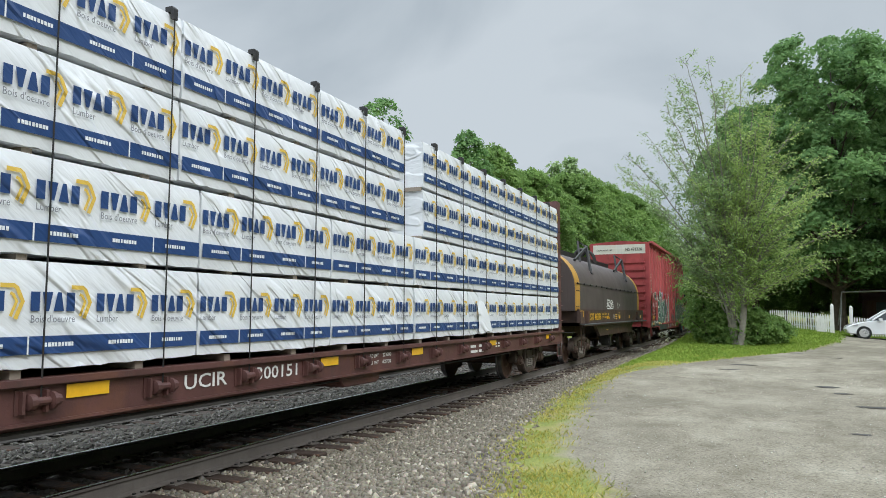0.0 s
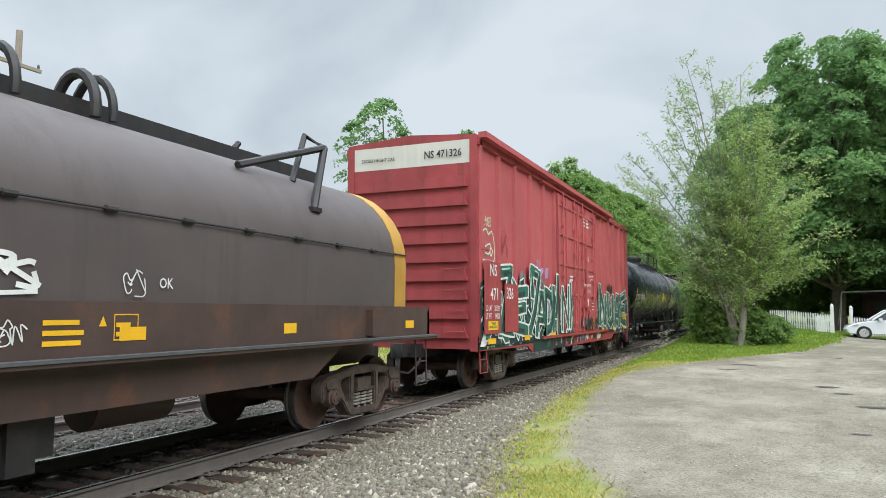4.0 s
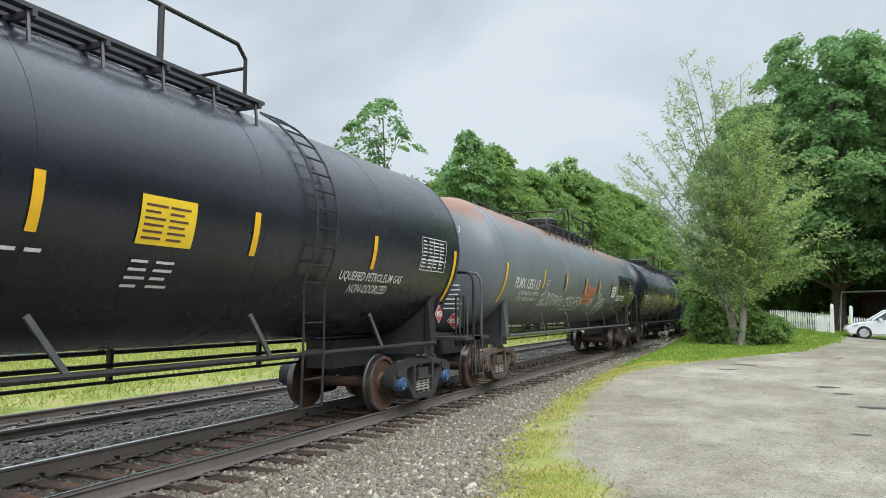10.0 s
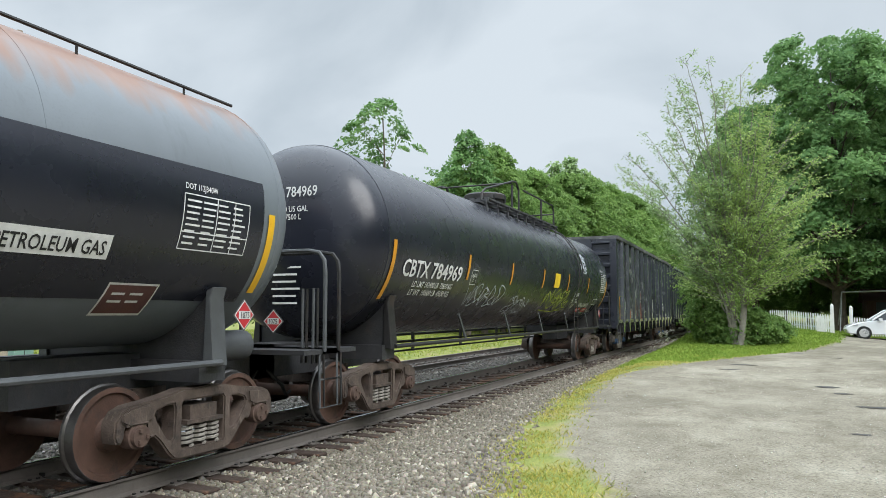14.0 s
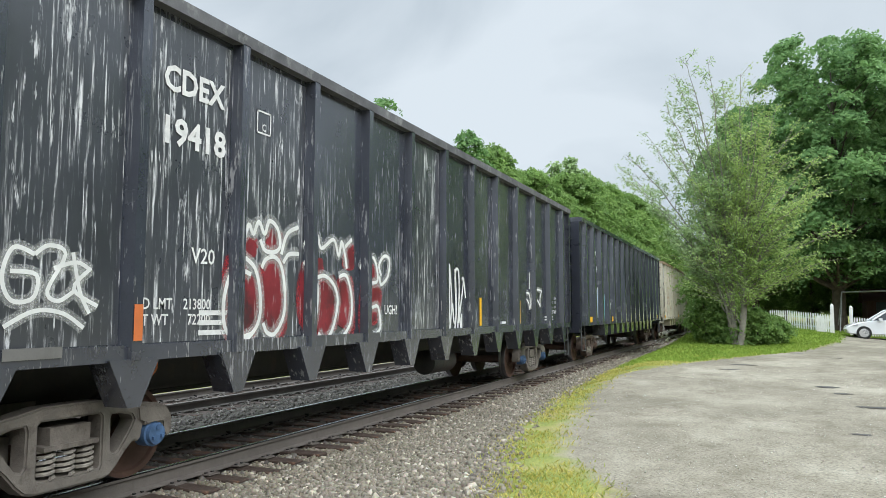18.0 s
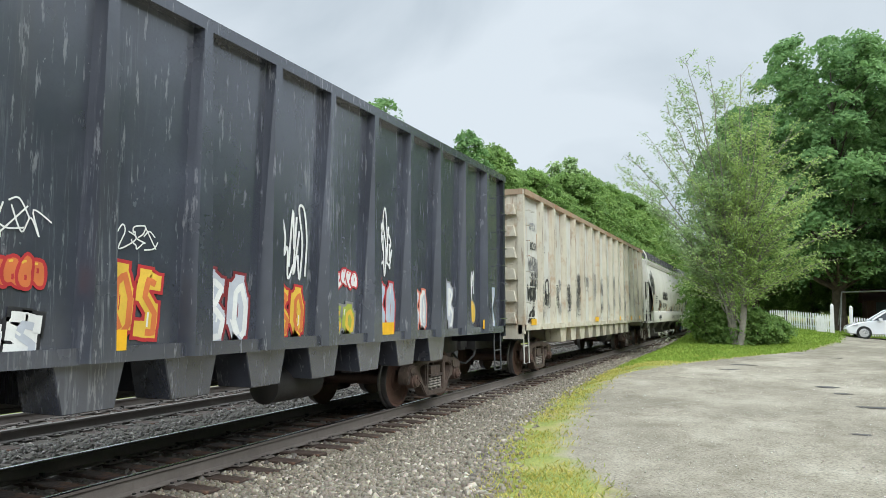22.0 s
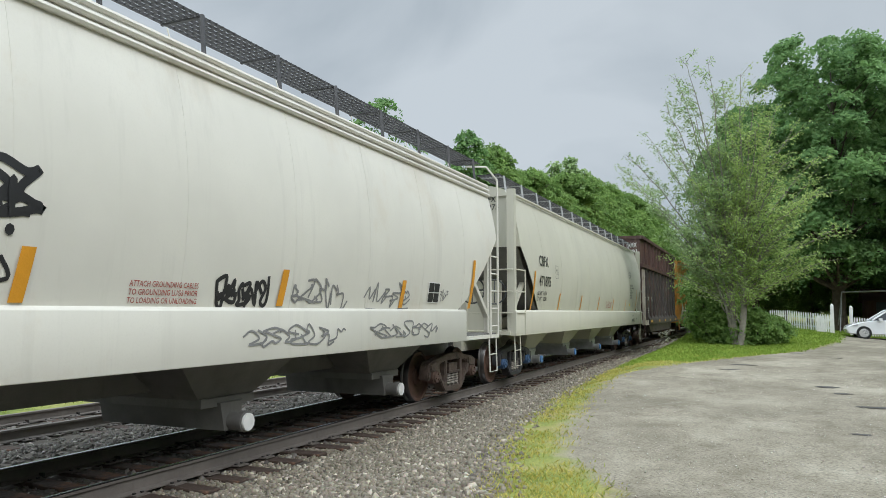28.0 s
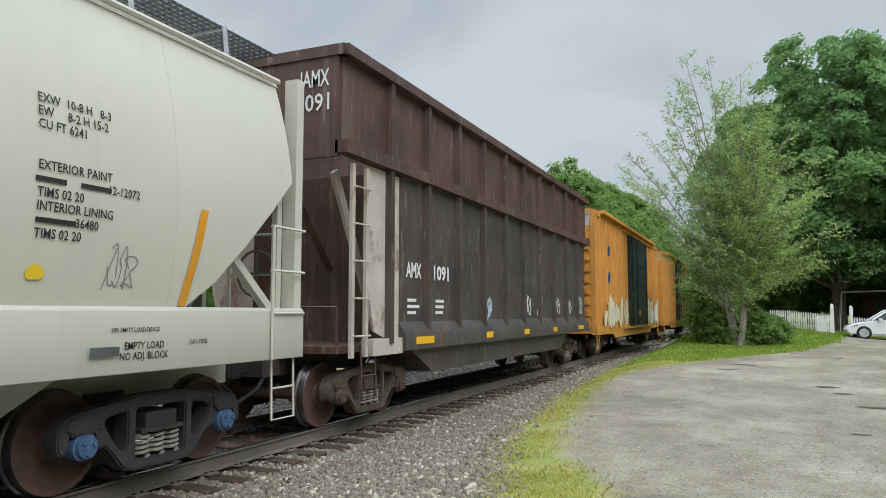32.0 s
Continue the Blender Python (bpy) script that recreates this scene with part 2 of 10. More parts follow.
M["glass_dark"] = surf("tinted_glass", (0.02, 0.025, 0.028), 0.05, var=0.05, bump=0, spec=0.8)
M["rubber"] = surf("rubber", (0.02, 0.02, 0.02), 0.8, var=0.2)
M["rim_alloy"] = surf("alloy", (0.62, 0.62, 0.63), 0.3, metal=0.5, var=0.1)
M["fence_white"] = surf("fence_white", (0.80, 0.80, 0.78), 0.6, var=0.10, scale=4)
M["bark"] = surf("bark", (0.125, 0.10, 0.08), 0.9, var=0.45, scale=3, fine=14, bump=0.8, bump_scale=16)
M["bark_pale"] = surf("bark_pale", (0.27, 0.25, 0.215), 0.9, var=0.35, scale=3, fine=14, bump=0.7, bump_scale=16)
M["pole_wood"] = surf("pole_wood", (0.33, 0.28, 0.23), 0.85, var=0.25, streak=((0.2, 0.16, 0.12), 0.6, 6))
M["shed_brown"] = surf("shed_brown", (0.065, 0.028, 0.022), 0.75, var=0.3)
M["box_green"] = surf("utility_box_green", (0.18, 0.30, 0.27), 0.55, var=0.15)
M["grate"] = surf("grate_steel", (0.10, 0.10, 0.105), 0.5, metal=0.5, var=0.2, scale=8)
M["galv"] = surf("galvanised", (0.42, 0.43, 0.44), 0.45, metal=0.6, var=0.2, scale=6)


def leafy(name, lo, hi):
    """Foliage: every leaf its own tone, clumps vary, light shines through."""
    m = bpy.data.materials.new(name)
    m.use_nodes = True
    n, l = m.node_tree.nodes, m.node_tree.links
    b = n["Principled BSDF"]
    out = n["Material Output"]
    geo = n.new("ShaderNodeNewGeometry")
    co = n.new("ShaderNodeTexCoord")
    no = n.new("ShaderNodeTexNoise")
    no.inputs["Scale"].default_value, no.inputs["Detail"].default_value = 0.45, 3.0
    l.new(co.outputs["Object"], no.inputs["Vector"])
    ad = n.new("ShaderNodeMath")
    ad.operation = "MULTIPLY_ADD"
    ad.inputs[1].default_value = 0.55
    l.new(geo.outputs["Random Per Island"], ad.inputs[0])
    mr = n.new("ShaderNodeMapRange")
    mr.inputs["From Min"].default_value, mr.inputs["From Max"].default_value = 0.3, 0.7
    mr.inputs["To Max"].default_value = 0.5
    l.new(no.outputs["Fac"], mr.inputs["Value"])
    l.new(mr.outputs["Result"], ad.inputs[2])
    rp = n.new("ShaderNodeValToRGB")
    rp.color_ramp.elements[0].color, rp.color_ramp.elements[1].color = rgb(lo), rgb(hi)
    l.new(ad.outputs[0], rp.inputs["Fac"])
    l.new(rp.outputs["Color"], b.inputs["Base Color"])
    b.inputs["Roughness"].default_value = 0.65
    b.inputs["Specular IOR Level"].default_value = 0.18
    tr = n.new("ShaderNodeBsdfTranslucent")
    l.new(rp.outputs["Color"], tr.inputs["Color"])
    mx = n.new("ShaderNodeMixShader")
    mx.inputs["Fac"].default_value = 0.46
    l.new(b.outputs["BSDF"], mx.inputs[1])
    l.new(tr.outputs["BSDF"], mx.inputs[2])
    l.new(mx.outputs["Shader"], out.inputs["Surface"])
    return m


M["leaf_maple"] = leafy("leaf_maple", (0.088, 0.195, 0.073), (0.27, 0.44, 0.163))
M["leaf_light"] = leafy("leaf_light", (0.22, 0.335, 0.10), (0.51, 0.65, 0.23))
M["leaf_pale"] = leafy("leaf_pale", (0.22, 0.33, 0.14), (0.46, 0.60, 0.30))
M["leaf_forest"] = leafy("leaf_forest", (0.09, 0.18, 0.048), (0.30, 0.445, 0.13))
M["blade"] = leafy("grass_blade", (0.13, 0.235, 0.035), (0.35, 0.47, 0.09))
M["blade_verge"] = leafy("verge_blade", (0.20, 0.26, 0.05), (0.47, 0.50, 0.13))
M["blade_dry"] = leafy("grass_blade_dry", (0.36, 0.33, 0.07), (0.68, 0.58, 0.18))
M["petal"] = surf("petal_white", (0.8, 0.8, 0.8), 0.6, var=0.1)


def stony(name, lo, hi, speck):
    m = bpy.data.materials.new(name)
    m.use_nodes = True
    n, l = m.node_tree.nodes, m.node_tree.links
    b = n["Principled BSDF"]
    geo = n.new("ShaderNodeNewGeometry")
    rp = n.new("ShaderNodeValToRGB")
    e = rp.color_ramp.elements
    e[0].color, e[1].color = rgb(lo), rgb(hi)
    e.new(0.85).color = rgb([(a + c) / 2 for a, c in zip(lo, hi)])
    e[-1].color = rgb(speck)
    l.new(geo.outputs["Random Per Island"], rp.inputs["Fac"])
    co = n.new("ShaderNodeTexCoord")
    no = n.new("ShaderNodeTexNoise")
    no.inputs["Scale"].default_value = 45.0
    l.new(co.outputs["Object"], no.inputs["Vector"])
    mx = n.new("ShaderNodeMix")
    mx.data_type, mx.blend_type = "RGBA", "MULTIPLY"
    mx.inputs["Factor"].default_value = 0.5
    l.new(rp.outputs["Color"], mx.inputs["A"])
    l.new(no.outputs["Color"], mx.inputs["B"])
    l.new(mx.outputs["Result"], b.inputs["Base Color"])
    b.inputs["Roughness"].default_value = 0.85
    return m


M["stone"] = stony("ballast_stone", (0.18, 0.155, 0.113), (0.43, 0.375, 0.29), (0.64, 0.575, 0.46))
# duller stones between the rails, darkened further for the shade under the train
M["stone_dark_shade"] = stony("ballast_stone_dark_shade", (0.11, 0.10, 0.085), (0.26, 0.235, 0.205), (0.38, 0.35, 0.31))
M["pebble"] = stony("lot_pebble", (0.5, 0.46, 0.38), (0.68, 0.64, 0.55), (0.8, 0.78, 0.72))


def ground_material():
    """Grass, packed gravel and ballast dirt on one sheet, by the attributes lot and ballast."""
    m = bpy.data.materials.new("ground")
    m.use_nodes = True
    n, l = m.node_tree.nodes, m.node_tree.links
    b = n["Principled BSDF"]
    co = n.new("ShaderNodeTexCoord")

    def noise_tex(sc, detail=4.0, stretch=(1, 1, 1)):
        mp = n.new("ShaderNodeMapping")
        mp.inputs["Scale"].default_value = stretch
        t = n.new("ShaderNodeTexNoise")
        t.inputs["Scale"].default_value, t.inputs["Detail"].default_value = sc, detail
        t.inputs["Roughness"].default_value = 0.65
        l.new(co.outputs["Object"], mp.inputs["Vector"])
        l.new(mp.outputs["Vector"], t.inputs["Vector"])
        return t.outputs["Fac"]

    def ramp(v, stops):
        r = n.new("ShaderNodeValToRGB")
        e = r.color_ramp.elements
        e[0].position, e[0].color = stops[0][0], rgb(stops[0][1])
        e[1].position, e[1].color = stops[-1][0], rgb(stops[-1][1])
        for p, c in stops[1:-1]:
            e.new(p).color = rgb(c)
        l.new(v, r.inputs["Fac"])
        return r.outputs["Color"]

    def mixed(a, c, fac, mode="MIX"):
        mx = n.new("ShaderNodeMix")
        mx.data_type, mx.blend_type = "RGBA", mode
        l.new(a, mx.inputs["A"])
        l.new(c, mx.inputs["B"])
        if isinstance(fac, float):
            mx.inputs["Factor"].default_value = fac
        else:
            l.new(fac, mx.inputs["Factor"])
        return mx.outputs["Result"]

    def edge(attr, wobble):
        at = n.new("ShaderNodeAttribute")
        at.attribute_name = attr
        a = n.new("ShaderNodeMath")
        a.operation = "MULTIPLY_ADD"
        a.inputs[1].default_value = wobble
        a.inputs[2].default_value = -wobble * 0.5
        l.new(noise_tex(3.5), a.inputs[0])
        s = n.new("ShaderNodeMath")
        s.operation = "ADD"
        l.new(at.outputs["Fac"], s.inputs[0])
        l.new(a.outputs[0], s.inputs[1])
        r = n.new("ShaderNodeMapRange")
        r.inputs["From Min"].default_value, r.inputs["From Max"].default_value = 0.35, 0.65
        l.new(s.outputs[0], r.inputs["Value"])
        return r.outputs["Result"]

    grass = mixed(ramp(noise_tex(1.2), [(0.32, (0.17, 0.22, 0.05)), (0.5, (0.28, 0.31, 0.08)), (0.64, (0.37, 0.31, 0.14))]),
                  ramp(noise_tex(28), [(0.3, (0.35, 0.35, 0.35)), (0.7, (1, 1, 1))]), 0.7, "MULTIPLY")
    lot = mixed(ramp(noise_tex(0.5, 6, (1.0, 0.7, 1)), [(0.36, (0.205, 0.182, 0.139)), (0.5, (0.262, 0.235, 0.182)), (0.62, (0.352, 0.322, 0.256))]),
                ramp(noise_tex(34, 6), [(0.34, (0.46, 0.45, 0.43)), (0.48, (0.92, 0.92, 0.92)), (0.62, (1.16, 1.16, 1.14))]), 0.9, "MULTIPLY")
    lot = mixed(lot, ramp(noise_tex(3.2, 10, (1.0, 0.7, 1)), [(0.36, (0.66, 0.635, 0.59)), (0.5, (0.92, 0.92, 0.91)), (0.62, (1, 1, 1))]), 0.65, "MULTIPLY")
    lot = mixed(lot, ramp(noise_tex(75, 2), [(0.30, (0.62, 0.61, 0.58)), (0.42, (0.97, 0.97, 0.97)), (0.66, (1, 1, 1)), (0.72, (1.3, 1.3, 1.28))]), 0.9, "MULTIPLY")
    bal = mixed(ramp(noise_tex(1.0), [(0.3, (0.085, 0.074, 0.06)), (0.7, (0.15, 0.132, 0.11))]),
                ramp(noise_tex(40), [(0.3, (0.3, 0.3, 0.3)), (0.7, (1, 1, 1))]), 0.8, "MULTIPLY")
    col = mixed(grass, lot, edge("lot", 0.75))
    col = mixed(col, bal, edge("ballast", 0.6))
    l.new(col, b.inputs["Base Color"])
    b.inputs["Roughness"].default_value = 0.9
    b.inputs["Specular IOR Level"].default_value = 0.25
    bp = n.new("ShaderNodeBump")
    bp.inputs["Strength"].default_value, bp.inputs["Distance"].default_value = 0.5, 0.02
    l.new(noise_tex(30, 5), bp.inputs["Height"])
    l.new(bp.outputs["Normal"], b.inputs["Normal"])
    return m


M["ground"] = ground_material()


# ---- mesh helpers ----
def finish(name, bm, mats, parent=None, label="", smooth=True, bevel=0.0):
    if bevel:
        bmesh.ops.bevel(bm, geom=[e for e in bm.edges if len(e.link_faces) == 2 and e.calc_face_angle(0) > 0.6], offset=bevel,
                        segments=1, affect="EDGES", clamp_overlap=True)
    me = bpy.data.meshes.new(name)
    bm.to_mesh(me)
    bm.free()
    for m in mats if isinstance(mats, (list, tuple)) else [mats]:
        me.materials.append(m)
    if smooth:
        me.shade_smooth()
        me.set_sharp_from_angle(angle=radians(35))
    ob = new(name, me)
    if parent:
        ob.parent = parent
    if label:
        tagged(ob, label)
    return ob


def part(name, bm, material, parent, label="", bevel=0.0):
    return finish(name, bm, material, parent, label, bevel=bevel)


def from_arrays(name, verts, faces, material, smooth=False):
    """A mesh of equal-sided faces from numpy arrays."""
    me = bpy.data.meshes.new(name)
    nf, k = faces.shape
    me.vertices.add(len(verts))
    me.vertices.foreach_set("co", np.ascontiguousarray(verts, dtype=np.float32).ravel())
    me.loops.add(nf * k)
    me.loops.foreach_set("vertex_index", np.ascontiguousarray(faces, dtype=np.int32).ravel())
    me.polygons.add(nf)
    me.polygons.foreach_set("loop_start", np.arange(0, nf * k, k, dtype=np.int32))
    me.update(calc_edges=True)
    me.validate()
    me.materials.append(material)
    if smooth:
        me.shade_smooth()
    return me


def box(bm, x0, x1, y0, y1, z0, z1, mi=0):
    v = [bm.verts.new(p) for p in ((x0, y0, z0), (x1, y0, z0), (x1, y1, z0), (x0, y1, z0), (x0, y0, z1), (x1, y0, z1), (x1, y1, z1), (x0, y1, z1))]
    for q in ((3, 2, 1, 0), (4, 5, 6, 7), (0, 1, 5, 4), (1, 2, 6, 5), (2, 3, 7, 6), (3, 0, 4, 7)):
        bm.faces.new([v[i] for i in q]).material_index = mi


def prism(bm, pts, a0, a1, axis="x", mi=0):
    """A polygon drawn out along an axis: pts are (y, z) for x, (x, z) for y, (x, y) for z."""
    def place(p, a):
        return {"x": (a, p[0], p[1]), "y": (p[0], a, p[1]), "z": (p[0], p[1], a)}[axis]
    lo, hi = [bm.verts.new(place(p, a0)) for p in pts], [bm.verts.new(place(p, a1)) for p in pts]
    k = len(pts)
    made = [bm.faces.new(lo[::-1]), bm.faces.new(hi)]
    for i in range(k):
        made.append(bm.faces.new((lo[i], lo[(i + 1) % k], hi[(i + 1) % k], hi[i])))
    for f in made:
        f.material_index = mi
    bmesh.ops.recalc_face_normals(bm, faces=made)


def strip(bm, pts, width, x0, x1, mi=0):
    """A bent bar in the yz plane, as thick as x0 to x1."""
    n = len(pts)
    left, right = [], []
    for i, (y, z) in enumerate(pts):
        a, b = Vector(pts[max(0, i - 1)]), Vector(pts[min(n - 1, i + 1)])
        d = (b - a).normalized()
        w = width[i] if isinstance(width, (list, tuple)) else width
        nn = Vector((-d.y, d.x)) * w / 2
        left.append((y + nn.x, z + nn.y))
        right.append((y - nn.x, z - nn.y))
    for i in range(n - 1):
        prism(bm, [left[i], left[i + 1], right[i + 1], right[i]], x0, x1, "x", mi)


def tube(bm, pts, r, n=7, mi=0, closed=False):
    """A round pipe along points; r is one radius or one for each point."""
    rings = []
    k = len(pts)
    pts = [Vector(p) for p in pts]
    side = None
    for i, p in enumerate(pts):
        d = (pts[min(k - 1, i + 1)] - pts[max(0, i - 1)]).normalized()
        if side is None:
            side = d.orthogonal().normalized()
        side = (side - d * side.dot(d))
        side = side.normalized() if side.length > 1e-5 else d.orthogonal().normalized()
        up = d.cross(side)
        rr = r[i] if isinstance(r, (list, tuple)) else r
        rings.append([bm.verts.new(p + (side * math.cos(2 * math.pi * j / n) + up * math.sin(2 * math.pi * j / n)) * rr) for j in range(n)])
    for a, b in zip(rings, rings[1:]):
        for j in range(n):
            bm.faces.new((a[j], a[(j + 1) % n], b[(j + 1) % n], b[j])).material_index = mi
    bm.faces.new(rings[0][::-1]).material_index = mi
    bm.faces.new(rings[-1]).material_index = mi


def lathe(bm, prof, n, origin=(0, 0, 0), axis="x", mats=None):
    """Turns a profile of (along, radius) about an axis."""
    rings = []
    o = Vector(origin)
    for a, r in prof:
        ring = []
        for j in range(n):
            c, s = math.cos(2 * math.pi * j / n), math.sin(2 * math.pi * j / n)
            off = {"x": (a, r * c, r * s), "y": (r * s, a, r * c), "z": (r * c, r * s, a)}[axis]
            ring.append(bm.verts.new(o + Vector(off)))
        rings.append(ring)
    for i, (a, b) in enumerate(zip(rings, rings[1:])):
        for j in range(n):
            f = bm.faces.new((a[j], a[(j + 1) % n], b[(j + 1) % n], b[j]))
            f.material_index = mats[i] if mats else 0
    bm.faces.new(rings[0][::-1]).material_index = mats[0] if mats else 0
    bm.faces.new(rings[-1]).material_index = mats[-1] if mats else 0


def empty(name):
    ob = new(name)
    ob.empty_display_size = 0.5
    return ob


def smooth01(t):
    t = np.clip(t, 0, 1)
    return t * t * (3 - 2 * t)


# ---- the ground: one sheet to the horizon ----
TRACK_X, TRACK2_X, GAUGE = -6.6, -10.95, 1.505
LOT_Y = [-60, 2, 6.4, 8.1, 9.65, 13.3, 17.9, 21, 24.3, 28.3, 35, 40.0, 42.0, 42.4]
LOT_X = [1, -1.0, -1.15, -2.1, -2.45, -2.95, -3.2, -2.2, -0.77, 1.31, 3.1, 3.5, 4.4, 40]
BAL_Y = [-60, 2, 6.0, 7.7, 9.5, 11.9, 16.0, 22, 27.8, 40, 300]
BAL_X = [-1.6, -1.6, -2.2, -2.7, -3.1, -3.4, -3.9, -4.3, -4.5, -4.3, -4.3]


def ground_z(x, y):
    x, y = np.asarray(x, float), np.asarray(y, float)
    lot = -0.02 + 0.0105 * np.clip(y, -20, 28)
    hill = 0.48 * smooth01((y - 27) / 18) * smooth01((6.5 - x) / 6) + 0.25 * smooth01((y - 40) / 20)
    right = lot + hill
    bed = -0.225 - 0.075 * smooth01((-8.6 - x) / 1.4)
    field = -0.18 + 0.004 * np.clip(-x - 13, 0, 200)
    z = bed + (right - bed) * smooth01((x + 4.9) / 2.2)
    left = smooth01((-12.6 - x) / 1.5)
    return z * (1 - left) + field * left


def make_ground():
    xs = np.unique(np.concatenate([-np.geomspace(16, 2500, 34), np.arange(-16, -7.5, 0.4), np.arange(-7.5, 9, 0.2), np.geomspace(9, 2500, 34)]))
    ys = np.unique(np.concatenate([-np.geomspace(4, 2500, 24), np.arange(-4, 2, 0.5), np.arange(2, 42, 0.2), np.arange(42, 80, 1.0), np.geomspace(80, 2500, 26)]))
    gx, gy = np.meshgrid(xs, ys)
    gz = ground_z(gx, gy)
    near = (np.abs(gx) < 14) & (gy > -2) & (gy < 60)
    rng = np.random.default_rng(3)
    gz = gz + np.where(near, rng.normal(0, 0.004, gz.shape), 0)
    v = np.stack([gx.ravel(), gy.ravel(), gz.ravel()], 1)
    nx, ny = len(xs), len(ys)
    i = np.arange(nx * ny).reshape(ny, nx)
    f = np.stack([i[:-1, :-1].ravel(), i[:-1, 1:].ravel(), i[1:, 1:].ravel(), i[1:, :-1].ravel()], 1)
    me = from_arrays("ground", v, f, M["ground"], smooth=True)
    x, y = v[:, 0], v[:, 1]
    lot = np.clip(0.5 + (x - np.interp(y, LOT_Y, LOT_X)) / 0.9, 0, 1)
    lot *= (y < 42.6) & (y > -60) & (x < 40)
    bal = np.clip(0.5 - (x - np.interp(y, BAL_Y, BAL_X)) / 0.7, 0, 1) * np.clip(0.5 + (x + 12.9) / 0.7, 0, 1)
    for nm, arr in (("lot", lot), ("ballast", bal)):
        me.attributes.new(nm, "FLOAT", "POINT").data.foreach_set("value", arr.astype(np.float32))
    return tagged(new("ground", me), "grassy ground with a packed gravel lot and a ballast bed", "ground", kind="structure")


make_ground()


# ---- railway tracks ----
RAIL_PROFILE = [(-0.075, -0.18), (0.075, -0.18), (0.075, -0.168), (0.012, -0.15), (0.009, -0.045), (0.036, -0.033), (0.037, -0.006), (0.028, 0.0),
                (-0.028, 0.0), (-0.037, -0.006), (-0.036, -0.033), (-0.009, -0.045), (-0.012, -0.15), (-0.075, -0.168)]


def rail_track(x, z, label, shiny):
    root = empty("railway_track")
    root.location = (x, 0, z)
    tagged(root, label, "railway track", kind="structure")
    for s in (-1, 1):
        bm = bmesh.new()
        prism(bm, [(px + s * GAUGE / 2, pz) for px, pz in RAIL_PROFILE], -60, 260, "y")
        for f in bm.faces:
            if f.normal.z > 0.8 and f.calc_center_median().z > -0.01:
                f.material_index = 1
        finish("rail", bm, [M["rail_side"], M["rail_top"] if shiny else M["rail_side"]], root)
    # ties: the near ones one by one, the far ones joined
    tie_bm = bmesh.new()
    box(tie_bm, -1.36, 1.36, -0.115, 0.115, -0.36, -0.186)
    bmesh.ops.bevel(tie_bm, geom=tie_bm.edges[:], offset=0.012, segments=1, affect="EDGES")
    tie_me = bpy.data.meshes.new("tie")
    tie_bm.to_mesh(tie_me)
    tie_bm.free()
    tie_me.materials.append(M["tie"])
    plate_bm, spike_bm = bmesh.new(), bmesh.new()
    rnd = random.Random(5 + int(shiny))
    y = 2.0
    while y < 62:
        t = new("tie", tie_me)
        t.parent = root
        t.location = (rnd.uniform(-0.06, 0.06), y + rnd.uniform(-0.03, 0.03), rnd.uniform(-0.02, 0.006))
        t.rotation_euler = (0, rnd.uniform(-0.006, 0.006), rnd.uniform(-0.025, 0.025))
        if y < 40:
            for s in (-1, 1):
                cx = s * GAUGE / 2
                box(plate_bm, cx - 0.17, cx + 0.17, y - 0.09, y + 0.09, -0.187, -0.172)
                for dx in (-0.095, 0.095):
                    for dy in (-0.05, 0.05):
                        box(spike_bm, cx + dx - 0.014, cx + dx + 0.014, y + dy - 0.014, y + dy + 0.014, -0.176, -0.158)
                if int(y / 0.51) % 2 == 0:
                    box(spike_bm, cx - s * 0.045 - 0.03, cx - s * 0.045 + 0.03, y + 0.12, y + 0.15, -0.185, -0.13)
        y += 0.51
    tagged(part("tie_plates", plate_bm, M["rail_side"], root), kind="stuff")
    tagged(part("spikes", spike_bm, M["iron"], root), kind="stuff")
    bm = bmesh.new()
    while y < 200:
        box(bm, -1.3, 1.3, y - 0.11, y + 0.11, -0.36, -0.19)
        y += 0.51
    tagged(part("far_ties", bm, M["tie"], root), kind="stuff")
    return root


rail_track(TRACK_X, 0.0, "main railway track with polished steel rails on wooden ties", True)
rail_track(TRACK2_X, -0.09, "second railway track with rusty dull rails", False)


